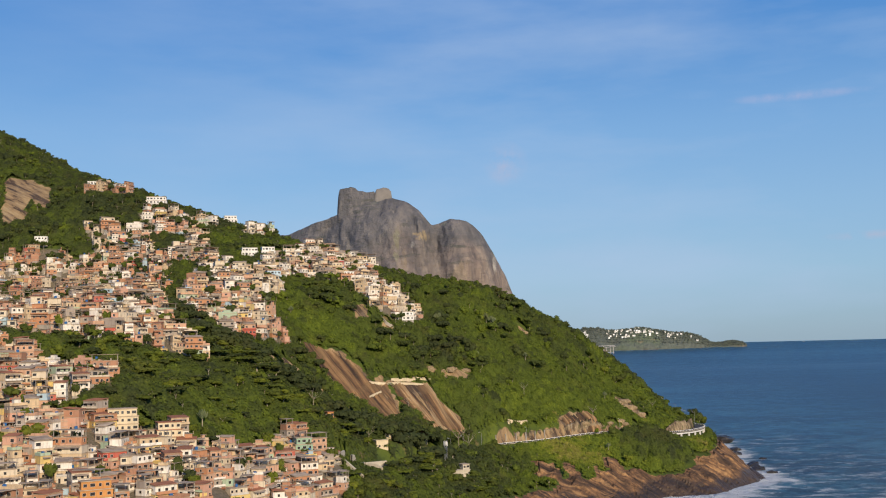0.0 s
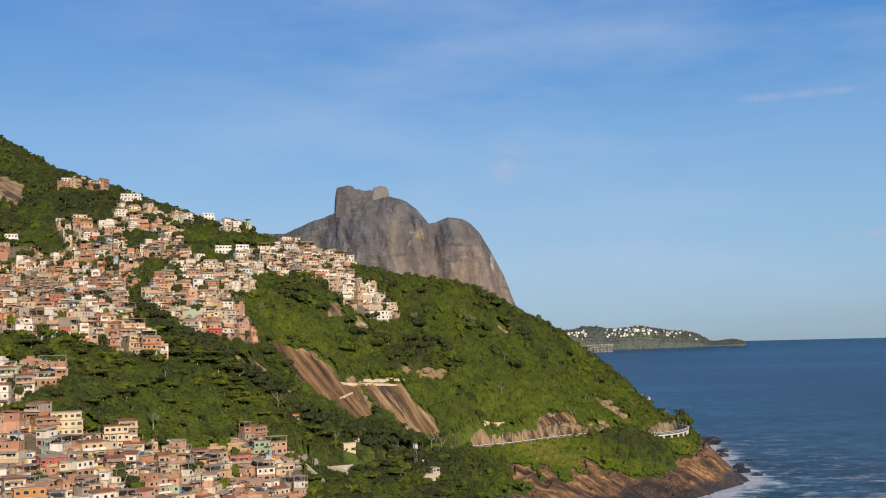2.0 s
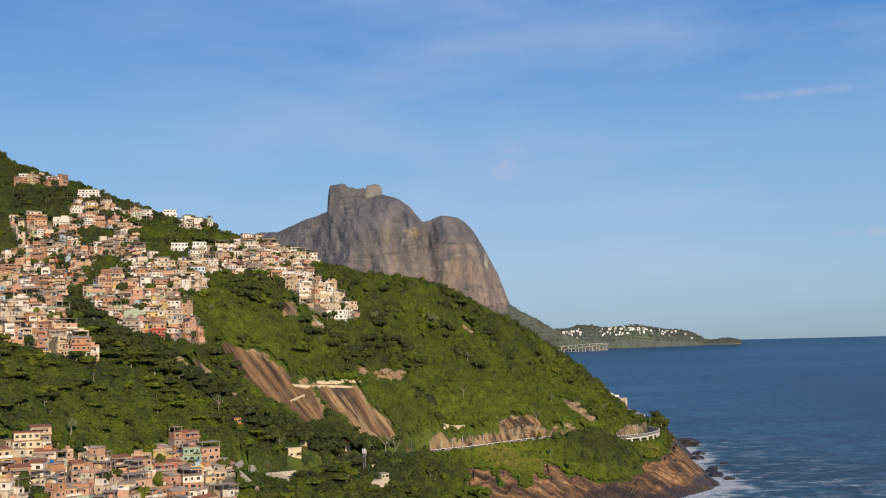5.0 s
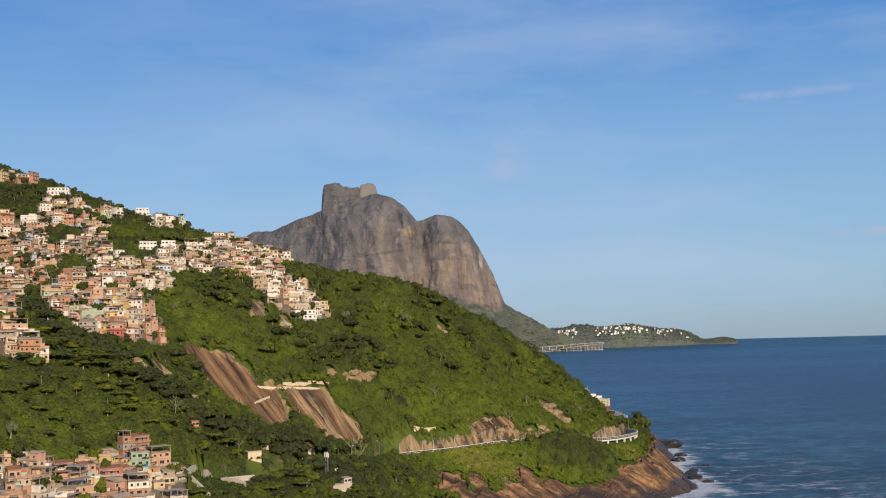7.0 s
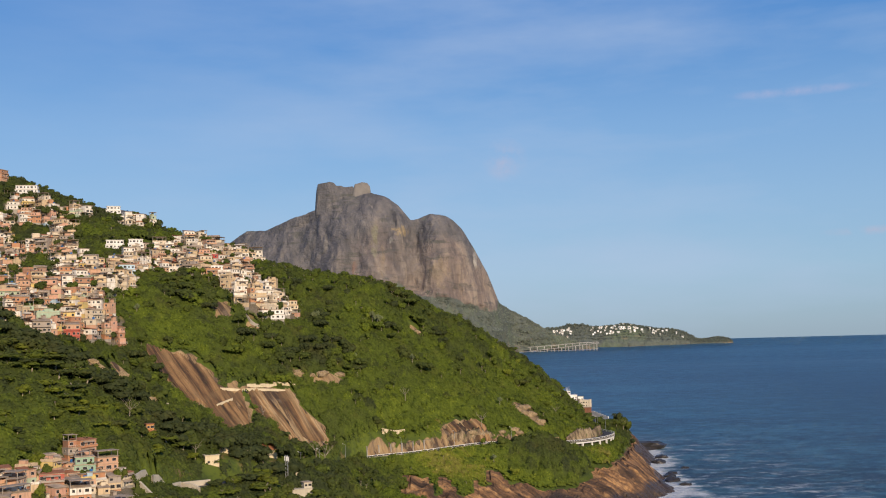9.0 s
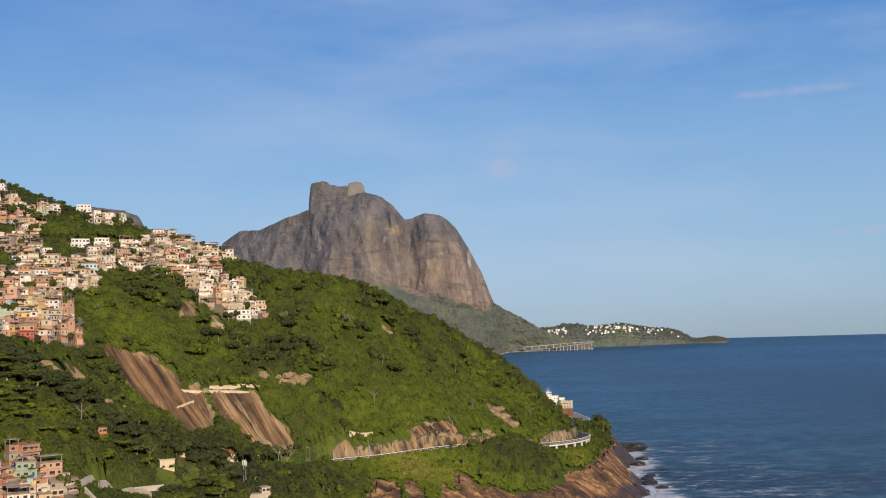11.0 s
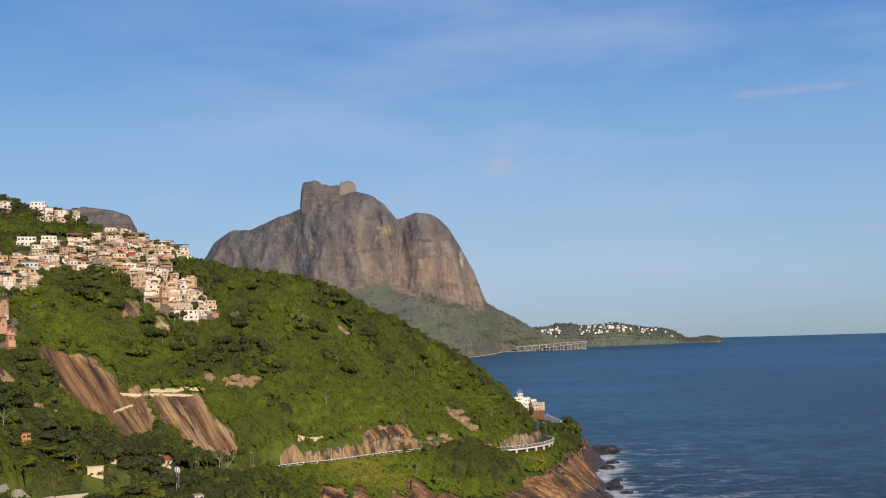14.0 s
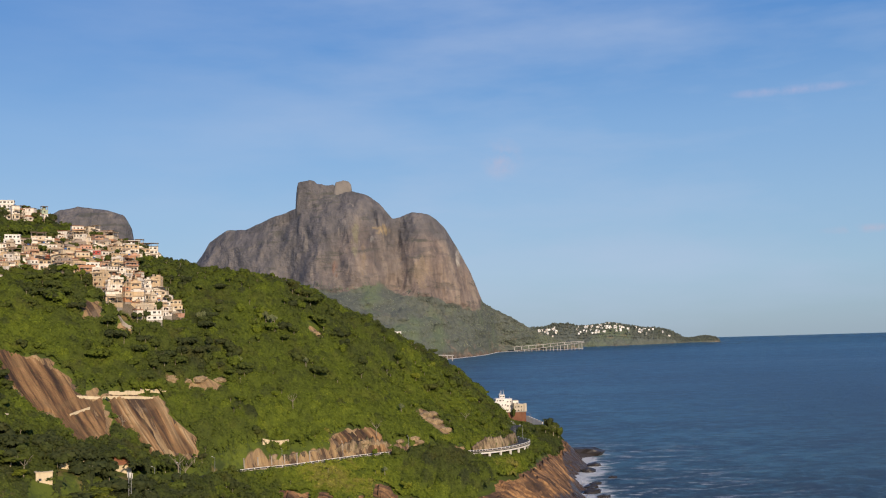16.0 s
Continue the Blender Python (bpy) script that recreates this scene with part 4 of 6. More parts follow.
# ---- hillside houses ----
hr = random.Random(11)
window_meshes = []
# kind 4 is a wide dark pane painting the shade of a veranda
for w, h, kind in ((1.15, 1.0, 0), (0.85, 1.05, 1), (1.6, 1.1, 2), (0.9, 1.95, 3), (2.2, 1.5, 4)):
    s, e = Solid(), 0.05
    rings = [(-w / 2 - e, w / 2 + e, -e, h + e, 0.05), (-w / 2 - e, w / 2 + e, -e, h + e, -0.10), (-w / 2, w / 2, 0, h, -0.10), (-w / 2, w / 2, 0, h, -0.02)]
    v = [p for x0, x1, z0, z1, y in rings for p in ((x0, y, z0), (x1, y, z0), (x1, y, z1), (x0, y, z1))]
    s.add(v, [(4 * k + i, 4 * k + (i + 1) % 4, 4 * k + 4 + (i + 1) % 4, 4 * k + 4 + i) for k in range(3) for i in range(4)], 0)
    s.f.append((12, 13, 14, 15)), s.s.append(1)
    window_meshes.append(s.mesh("window", [FRAME, DARK]))


def house_plan(k):
    """One kind of house: a list of (part, solid, materials, place), the front towards -y, on its base at 0 with a footing below."""
    r = random.Random(100 + k)
    w, d = r.choice((r.uniform(4.2, 6.5), r.uniform(5.0, 8.0), r.uniform(8.0, 12.0))), r.uniform(4.5, 6.5)
    storeys = r.choice((1, 2, 2, 2, 3, 3))
    out, z, cx, cy = [], 0.0, 0.0, 0.0
    s = Solid()
    s.box(-w / 2 + 0.15, w / 2 - 0.15, -d / 2 + 0.15, d / 2, -6.5, 0.02)
    out.append(("footing", s, [CONCRETE], None))
    for level in range(storeys):
        h = r.uniform(2.55, 2.85)
        if level and r.random() < 0.55:
            w0, d0 = w, d
            w, d = max(4.0, w - r.choice((0, 0, 1.2, 2.2))), max(3.6, d - r.choice((0, 0.8, 1.8)))
            cx += r.uniform(-1, 1) * (w0 - w) / 2
            cy += (d0 - d) / 2
        s = Solid()
        s.box(cx - w / 2, cx + w / 2, cy - d / 2, cy + d / 2, z, z + h)
        out.append(("storey", s, [WALL], None))
        n = max(1, int(w / 2.3))
        for i in range(n):
            if r.random() < 0.86:
                x = cx - w / 2 + (i + 0.5 + r.uniform(-0.12, 0.12)) * w / n
                kind = 3 if level == 0 and i == 0 and r.random() < 0.6 else r.choice((0, 0, 1, 2, 4) if w / n > 2.6 else (0, 0, 1, 2))
                out.append(("window", window_meshes[kind], None, pose(x, cy - d / 2 - 0.003, z + (0.08 if kind == 3 else 0.55 if kind == 4 else 0.9))))
        for side in (-1, 1):
            for i in range(max(1, int(d / 3.2))):
                if r.random() < 0.6:
                    y = cy - d / 2 + (i + 0.5) * d / max(1, int(d / 3.2))
                    out.append(("window", window_meshes[r.choice((0, 1))], None, pose(cx + side * (w / 2 + 0.003), y, z + 0.95, 0, 0, 90 * side)))
        if level and w > 4.6 and r.random() < 0.5:
            s = Solid()
            x0, x1, y1 = cx - w / 2 + r.choice((0, 0.3 * w)), cx + w / 2, cy - d / 2
            s.box(x0, x1, y1 - 1.05, y1 - 0.006, z - 0.12, z + 0.04)
            s.box(x0, x1, y1 - 1.05, y1 - 0.93, z + 0.04, z + r.uniform(0.5, 0.95))
            s.box(x0, x0 + 0.12, y1 - 0.93, y1 - 0.006, z + 0.04, z + 0.8)
            out.append(("balcony", s, [WALL if r.random() < 0.6 else FRAME], None))
        if r.random() < 0.35:
            s = Solid()
            x0, x1, y1 = cx - w * r.uniform(0.2, 0.5), cx + w * r.uniform(0.1, 0.5), cy - d / 2 - 0.004
            s.add([(x0, y1 - 1.3, z + 1.95), (x1, y1 - 1.3, z + 1.95), (x1, y1, z + 2.4), (x0, y1, z + 2.4), (x0, y1 - 1.3, z + 1.89), (x1, y1 - 1.3, z + 1.89), (x1, y1, z + 2.34), (x0, y1, z + 2.34)],
                  [(0, 1, 2, 3), (7, 6, 5, 4), (4, 5, 1, 0), (5, 6, 2, 1), (6, 7, 3, 2), (7, 4, 0, 3)])
            out.append(("awning", s, [TIN if r.random() < 0.7 else CLAYTILE], None))
        z += h
        over = r.choice((0.12, 0.25, 0.6))
        s = Solid()
        s.box(cx - w / 2 - 0.12, cx + w / 2 + 0.12, cy - d / 2 - over, cy + d / 2 + 0.1, z, z + 0.16)
        out.append(("slab", s, [SLAB], None))
        z += 0.16
        if over > 0.5 and level < storeys - 1:
            s = Solid()
            for x in np.linspace(cx - w / 2, cx + w / 2, 6):
                s.box(x - 0.04, x + 0.04, cy - d / 2 - 0.56, cy - d / 2 - 0.5, z, z + 0.85)
            s.box(cx - w / 2 - 0.1, cx + w / 2 + 0.1, cy - d / 2 - 0.6, cy - d / 2 - 0.48, z + 0.85, z + 0.93)
            out.append(("railing", s, [FRAME], None))
    top = r.choice(("parapet", "parapet", "open", "flat", "sheet", "parapet", "tile", "flat", "open", "open", "parapet", "flat", "sheet"))
    if top == "parapet":
        s = Solid()
        for x0, x1, y0, y1 in ((cx - w / 2, cx + w / 2, cy - d / 2, cy - d / 2 + 0.14), (cx - w / 2, cx + w / 2, cy + d / 2 - 0.14, cy + d / 2), (cx - w / 2, cx - w / 2 + 0.14, cy - d / 2 + 0.14, cy + d / 2 - 0.14), (cx + w / 2 - 0.14, cx + w / 2, cy - d / 2 + 0.14, cy + d / 2 - 0.14)):
            s.box(x0, x1, y0, y1, z, z + 0.95)
        out.append(("parapet", s, [WALL], None))
    elif top == "open":
        for x in (cx - w / 2 + 0.2, cx + w / 2 - 0.2):
            for y in (cy - d / 2 + 0.2, cy + d / 2 - 0.2):
                out.append(("column", Solid().box(x - 0.12, x + 0.12, y - 0.12, y + 0.12, z, z + 2.3), [CONCRETE], None))
        s = Solid()
        s.box(cx - w / 2 - 0.3, cx + w / 2 + 0.3, cy - d / 2 - 0.4, cy + d / 2 + 0.2, z + 2.3, z + 2.44)
        out.append(("canopy_roof", s, [TIN], None))
    elif top in ("sheet", "tile"):
        lift = r.uniform(0.4, 1.0)
        s = Solid()
        n, x0 = 20, cx - w / 2 - 0.25
        v = [(x0 + (w + 0.5) * i / n, y, zz + (0.09 if i % 2 else 0.0)) for y, zz in ((cy - d / 2 - 0.4, z + 0.12), (cy + d / 2 + 0.2, z + lift + 0.12)) for i in range(n + 1)]
        v += [(x, y, zz - 0.1) for x, y, zz in v]
        m = n + 1
        f = [(i, i + 1, m + i + 1, m + i) for i in range(n)] + [(2 * m + i, 3 * m + i, 3 * m + i + 1, 2 * m + i + 1) for i in range(n)]
        f += [(i, 2 * m + i, 2 * m + i + 1, i + 1) for i in range(n)] + [(m + i, m + i + 1, 3 * m + i + 1, 3 * m + i) for i in range(n)] + [(0, m, 3 * m, 2 * m), (n, 2 * m + n, 3 * m + n, m + n)]
        s.add(v, f)
        out.append(("roof", s, [TIN if top == "sheet" else CLAYTILE], None))
        s = Solid()
        v = [(cx - w / 2, cy + d / 2 - 0.14, z), (cx + w / 2, cy + d / 2 - 0.14, z), (cx + w / 2, cy + d / 2 - 0.14, z + lift), (cx - w / 2, cy + d / 2 - 0.14, z + lift)]
        s.box(cx - w / 2, cx + w / 2, cy + d / 2 - 0.16, cy + d / 2 - 0.02, z, z + lift - 0.02)
        out.append(("gable", s, [WALL], None))
    if top in ("parapet", "flat") and r.random() < 0.75:
        s = Solid()
        x, y = cx + r.uniform(-0.25, 0.25) * w, cy + r.uniform(0, 0.25) * d
        s.post(x, y, z, z + 1.0, 0.62, 0.75, 8)
        s.post(x, y, z + 1.0, z + 1.18, 0.8, 0.45, 8)
        out.append(("water_tank", s, [TANK], None))
    if top in ("parapet", "flat", "open") and r.random() < 0.7:
        for side in r.choice(((-1,), (1,), (-1, 1))):
            x, y, a = cx + side * r.uniform(0.2, 0.4) * w, cy + r.uniform(-0.35, 0.3) * d, r.uniform(0.25, 0.55)
            out.append(("roof_store", Solid().box(x - a, x + a, y - a, y + a, z, z + r.uniform(0.4, 1.4)), [r.choice((SLAB, CONCRETE, TIN, WALL))], None))
    if r.random() < 0.4:
        s = Solid()
        s.box(cx - w * 0.1, cx + w * 0.28, cy + d * 0.02, cy + d * 0.45, z, z + 2.1)
        out.append(("roof_room", s, [WALL], None))
        s = Solid()
        s.box(cx - w * 0.1 - 0.2, cx + w * 0.28 + 0.2, cy - 0.2, cy + d * 0.47, z + 2.1, z + 2.24)
        out.append(("roof_room_slab", s, [SLAB], None))
    return out


PLANS = [house_plan(k) for k in range(40)]


def downhill(x, y):
    """Degrees by which a house whose front looks to -y turns to look downhill."""
    e = 14.0
    sx_, sy_ = float(ground(x + e, y) - ground(x - e, y)), float(ground(x, y + e) - ground(x, y - e))
    return math.degrees(math.atan2(-sx_, sy_)) if abs(sx_) + abs(sy_) > 0.5 else 20.0


spots = []
for n, polygon in enumerate(VILLAGES):
    px, py = [p[0] for p in polygon], [p[1] for p in polygon]
    gap = 5.3
    for j, y in enumerate(np.arange(min(py), max(py) + 8, gap)):
        for x in np.arange(min(px), max(px) + 8, gap):
            hx, hy = x + hr.uniform(-1.5, 1.5) + (j % 2) * gap / 2, y + hr.uniform(-1.5, 1.5)
            if inside(hx, hy, polygon) and hx > -0.43 * hy - 12 and hr.random() < (0.7 if n >= 5 else 0.74 if n == 2 and hy > 690 else 0.62 if n == 4 and (hx > -120 and hy > 772 or hy > 800) else 0.84) and not any(inside(hx, hy, g) for g in GARDENS):
                spots.append((hx, hy))
spots.sort(key=lambda p: math.hypot(p[0] - 70, p[1] - 60))
spots = [p for p in spots if nearest_on_road(np.array(p[0]), np.array(p[1]))[0] > 9]

originals = {}
crowd = {"v": [], "f": [], "s": [], "t": [], "n": 0}
CROWD_MATS = [WALL_MANY, CONCRETE, SLAB, TIN, CLAYTILE, FRAME, DARK, TANK]
slot_of = {WALL.name: 0, CONCRETE.name: 1, SLAB.name: 2, TIN.name: 3, CLAYTILE.name: 4, FRAME.name: 5, DARK.name: 6, TANK.name: 7}
for i, (x, y) in enumerate(spots):
    k = hr.randrange(len(PLANS))
    turn = downhill(x, y) * 0.55 + 16 + hr.choice((0, 0, 0, -40, -55, 25)) + hr.uniform(-26, 26)
    spot = pose(x, y, float(ground(x, y)) + hr.uniform(-2.2, 1.6) - (1.6 if y < 520 else 0.0), 0, 0, turn) @ Matrix.Diagonal((hr.uniform(0.72, 1.05), hr.uniform(0.8, 1.1), hr.uniform(0.86, 1.06), 1))
    if i < 300:
        if k not in originals:
            home = thing("house", "brick and plaster hillside house with small windows, packed among others", "house", "houses on the hillside")
            storey = home
            for name, made, mats, at in PLANS[k]:
                piece = part(name, made if mats is None else made.mesh(name, mats), storey if name in ("window", "balcony", "railing", "awning") else home, at=at)
                storey = piece if name == "storey" else storey
            originals[k] = home
        else:
            home = copy_thing(originals[k], Matrix.Identity(4))
        home.matrix_basis = spot
        continue
    tint = hr.uniform(0.34, 0.76) if x > -165 and y > 690 and hr.random() < 0.6 else hr.random()
    for name, made, mats, at in PLANS[k]:
        m = spot if at is None else spot @ at
        if mats is None:
            v, f, s = [p.co[:] for p in made.vertices], [tuple(q.vertices) for q in made.polygons], [5 + q.material_index for q in made.polygons]
        else:
            v, f, s = made.v, made.f, [slot_of[mats[0].name]] * len(made.f)
        a = np.array(m)
        crowd["v"].append(np.array(v) @ a[:3, :3].T + a[:3, 3])
        crowd["f"] += [tuple(q + crowd["n"] for q in g) for g in f]
        crowd["s"] += s
        t = tint if name != "storey" or hr.random() < 0.55 else (hr.uniform(0.40, 0.76) if x > -165 and y > 690 else hr.random())
        crowd["t"].append(np.full(len(v), t))
        crowd["n"] += len(v)
if crowd["n"]:
    me = bpy.data.meshes.new("hillside_houses")
    me.from_pydata(np.concatenate(crowd["v"]).tolist(), [], crowd["f"])
    for material in CROWD_MATS:
        me.materials.append(material)
    me.polygons.foreach_set("material_index", crowd["s"])
    me.attributes.new("tint", "FLOAT", "POINT").data.foreach_set("value", np.concatenate(crowd["t"]).astype(np.float32))
    me.update()
    tagged(new("hillside_houses", me), "crowded brick and plaster houses stacked up the far hillside", "houses", kind="stuff")

# ---- trees ----
rng = np.random.default_rng(7)

def icosahedron():
    """A ball of twenty faces: its corners and faces."""
    ball = bmesh.new()
    bmesh.ops.create_icosphere(ball, subdivisions=1, radius=1.0)
    v, f = np.array([p.co[:] for p in ball.verts]), np.array([[p.index for p in q.verts] for q in ball.faces])
    ball.free()
    return v, f


BALL_V, BALL_F = icosahedron()


def crown_shape(cards, lobes, flat, spread, card):
    """A crown of unit width: dark inner masses and many small leaf sprays round them. Gives vertices, triangles and quads."""
    c = np.zeros((lobes, 3))
    r = np.zeros(lobes)
    for k in range(lobes):
        a, d = rng.uniform(0, 6.283), spread * rng.uniform(0.25, 1) ** 0.7
        c[k] = (math.cos(a) * d, math.sin(a) * d, rng.uniform(-0.25, 0.55) * flat * (1.2 - d))
        r[k] = rng.uniform(0.30, 0.48) * (1.15 - 0.35 * d)
    v, tri = [], []
    for k in range(lobes):
        tri.append(BALL_F + len(v) * 12)
        v.append(c[k] + BALL_V * r[k] * rng.uniform(0.86, 1.08, (12, 1)) * (1, 1, flat))
    v, tri = np.concatenate(v), np.concatenate(tri)
    quads, base = [], len(v)
    while len(quads) < cards:
        k = rng.integers(lobes)
        n = rng.normal(size=3)
        n /= np.linalg.norm(n)
        if n[2] < -0.85:
            continue
        p = c[k] + n * r[k] * rng.uniform(0.95, 1.16) * (1, 1, flat)
        if any(np.linalg.norm((p - c[j]) / (1, 1, flat)) < 0.85 * r[j] for j in range(lobes)):
            continue
        face = n + rng.normal(size=3) * 0.35 + (0, 0, 0.45)
        face /= np.linalg.norm(face)
        a = np.cross(face, rng.normal(size=3))
        a /= np.linalg.norm(a)
        b = np.cross(face, a)
        w, h = card * rng.uniform(0.6, 1.25), card * rng.uniform(0.5, 1.0)
        quads.append([p - a * w, p - b * h * 0.8 - face * 0.05, p + a * w, p + b * h + face * 0.03])
    q = np.array(quads).reshape(-1, 3)
    return np.concatenate([v, q]), tri, np.arange(len(q)).reshape(-1, 4) + base


def trunk_shape(limbs=3, lean=0.12):
    """A tapered trunk one high with limbs, as vertices and quads."""
    v, f = [], []

    def stick(p, q, r0, r1, sides=5):
        base = len(v)
        for at, r in ((p, r0), (q, r1)):
            v.extend([(at[0] + r * math.cos(6.283 * i / sides), at[1] + r * math.sin(6.283 * i / sides), at[2]) for i in range(sides)])
        f.extend([(base + i, base + (i + 1) % sides, base + sides + (i + 1) % sides, base + sides + i) for i in range(sides)])
    top = (rng.uniform(-lean, lean), rng.uniform(-lean, lean), 0.62)
    stick((0, 0, -0.25), top, 0.05, 0.03)
    for k in range(limbs):
        a = 6.283 * (k + rng.uniform(0, 0.6)) / limbs
        stick(top, (top[0] + 0.3 * math.cos(a), top[1] + 0.3 * math.sin(a), rng.uniform(0.85, 1.0)), 0.026, 0.010, 4)
    return np.array(v), np.array(f)


CROWNS = [crown_shape(110, int(rng.integers(5, 9)), rng.uniform(0.62, 0.95), rng.uniform(0.5, 0.68), 0.15) for _ in range(7)]
CROWNS += [crown_shape(150, 9, 0.55, 0.72, 0.15) for _ in range(3)]      # wide, flat crowns
BUSHES = [crown_shape(20, 2, 0.75, 0.5, 0.24) for _ in range(9)]
TRUNKS = [trunk_shape(int(rng.integers(2, 5))) for _ in range(5)]


CLEARED = ((-10, 696, 3), (4, 704, 3.5), (13, 710, 3), (128, 766, 5), (134, 759, 4), (-64, 567, 3), (-31, 595, 3), (-39, 576, 3), (6, 581, 4), (2, 600, 3), (-30, 662, 3), (-24, 667, 3), (-18, 672, 3), (-12, 678, 3), (-19, 625, 3), (-25, 612, 3), (-29, 597, 5), (-27, 589, 5), (-34, 577, 4), (-33, 570, 4), (-15, 622, 4), (-13, 614, 5), (-21, 610, 4), (0, 582, 4))   # open ground in front of the low houses


def growing(x, y, clear=7.0):
    """Where the slope is green: off the rock, the houses and the road."""
    d, _, _ = nearest_on_road(x, y)
    for a, b, r in CLEARED:
        d = np.where(np.hypot(x - a, y - b) < r, 0.0, d)
    return (ground(x, y, BARE_F) < 0.35) & (ground(x, y, TOWN_F) < 0.3) & (d > clear) & (ground(x, y) > 3.5) & ~((x > 172) & (x < 222) & (y > 996) & (y < 1045))


def spread_out(x0, x1, y0, y1, gap):
    x, y = np.meshgrid(np.arange(x0, x1, gap), np.arange(y0, y1, gap))
    x, y = x.ravel() + rng.uniform(-0.45, 0.45, x.size) * gap, y.ravel() + rng.uniform(-0.45, 0.45, y.size) * gap
    return x, y


def seen_side(x, y):
    """The side of the hill that is not turned away."""
    ridge = np.interp(x, [-520, -414, -278, -174, -76, 0, 70, 130, 175, 240], [1075, 1045, 925, 925, 895, 850, 865, 935, 1030, 1030])
    low = np.interp(x, [-520, -250, -120, -40, 240], [640, 430, 370, 440, 560])
    return (y < ridge) & (y > low) & (x > -0.43 * y - 15)


# stands of old trees: plan position and reach
STANDS = ((-20, 703, 13), (-47, 678, 11), (-36, 695, 9), (-78, 705, 15), (-94, 568, 16), (-141, 580, 14), (-4, 750, 9), (33, 767, 11), (21, 726, 11), (-3, 723, 10), (56, 752, 10), (10, 730, 9),
          (-38, 771, 10), (56, 803, 9), (78, 791, 10), (105, 808, 9), (129, 814, 8), (-25, 598, 18), (-60, 590, 15), (-110, 560, 18), (150, 850, 14))


def old_wood(x, y):
    """How far plan positions lie within the stands of old trees, 0 to 1."""
    out = np.zeros(np.shape(x))
    for a, b, r in STANDS:
        out = np.maximum(out, np.exp(-((x - a) ** 2 + (y - b) ** 2) / r ** 2))
    return out


def highland(x, y):
    """1 on the dark woods of the upper slope, 0 on the open hill."""
    return np.clip((y - 770) / 60, 0, 1) * np.clip((-100 - x) / 60, 0, 1)


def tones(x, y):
    """How tall and how bright the growth is at plan positions: stands of old trees, clearings, the sunny open slope and
    shaded hollows. Sun and shade go into the leaf tone.
    """
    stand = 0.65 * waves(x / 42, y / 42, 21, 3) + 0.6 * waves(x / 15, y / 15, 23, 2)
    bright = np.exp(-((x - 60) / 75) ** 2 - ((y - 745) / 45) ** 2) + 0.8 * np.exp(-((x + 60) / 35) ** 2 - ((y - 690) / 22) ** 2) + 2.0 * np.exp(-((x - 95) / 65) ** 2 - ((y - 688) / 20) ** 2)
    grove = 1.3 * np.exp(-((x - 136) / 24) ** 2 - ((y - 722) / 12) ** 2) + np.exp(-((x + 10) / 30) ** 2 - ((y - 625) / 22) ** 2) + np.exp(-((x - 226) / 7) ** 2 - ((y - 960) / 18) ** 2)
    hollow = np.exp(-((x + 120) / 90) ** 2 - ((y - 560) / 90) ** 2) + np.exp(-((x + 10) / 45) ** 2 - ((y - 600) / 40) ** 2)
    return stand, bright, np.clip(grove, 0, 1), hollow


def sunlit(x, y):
    """Light green scrub and grass below the road and on the bank under the bend; sunlight painted as a lighter tone on
    the slope over it.
    """
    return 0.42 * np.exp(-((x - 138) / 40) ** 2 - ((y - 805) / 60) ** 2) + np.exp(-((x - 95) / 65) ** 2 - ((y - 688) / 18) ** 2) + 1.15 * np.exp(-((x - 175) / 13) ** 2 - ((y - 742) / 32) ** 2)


# trees: low crowns that close into one canopy, and tall wide-crowned ones above it
tx, ty = spread_out(-480, 235, 340, 1080, 4.3)
in_town = (ground(tx, ty, TOWN_F) >= 0.3) & (rng.random(tx.size) < np.where((ty > 690) & ~((tx > -125) & (ty < 772)), 0.26, 0.09)) & (nearest_on_road(tx, ty)[0] > 7)
keep = (growing(tx, ty, 6.0) & ~inside(tx, ty, RUIN_GROUND) & ~((tx > 178) & (ty > 915)) | in_town) & seen_side(tx, ty)
tx, ty, in_town = tx[keep], ty[keep], in_town[keep]
stand, bright, grove, hollow = tones(tx, ty)
old = old_wood(tx, ty)
chance = np.clip(0.07 + 0.42 * old + 0.34 * np.clip(stand + 0.02, 0, 1) - 0.12 * bright + 0.15 * grove + 0.10 * hollow, 0.025, 0.6)
standing = (rng.random(tx.size) < chance) & ~in_town                    # trees that rise clear of the scrub on their trunks
umbrella = standing & (rng.random(tx.size) < 0.06 + 0.6 * old + 0.25 * np.clip(hollow, 0, 1))
slender = ~standing & ~in_town & (grove < 0.3) & (waves(tx / 18, ty / 18, 71, 2) > 0.05) & (rng.random(tx.size) < 0.10)      # thin pale trunks with small crowns
tall = np.clip(0.9 * grove + 0.36 + 0.45 * stand - 0.35 * bright + rng.normal(0, 0.24, tx.size), 0, 1)
sunlit_grass = sunlit(tx, ty) * (grove < 0.35)
# tone raised on sunlit slopes and lowered in hollows: light put into the colour
tone = np.clip(0.34 - 0.05 * np.clip((ty - 770) / 40, 0, 1) * (tx > 20) + 0.11 * bright + 0.34 * sunlit_grass + 0.20 * waves(tx / 30, ty / 30, 49, 2) - 0.20 * stand - 0.22 * grove - 0.20 * hollow - 0.10 * old - 0.16 * highland(tx, ty) - 0.04 * standing - 0.09 * umbrella + rng.normal(0, 0.12 + 0.05 * standing), 0.0, 1.0)
away_ = np.hypot(tx - 90, ty - 60)
first_ = np.argsort(np.where(standing | in_town, away_, 1e6 + away_))
order = np.r_[first_[:260], first_[260:][np.argsort(away_[first_[260:]])]]
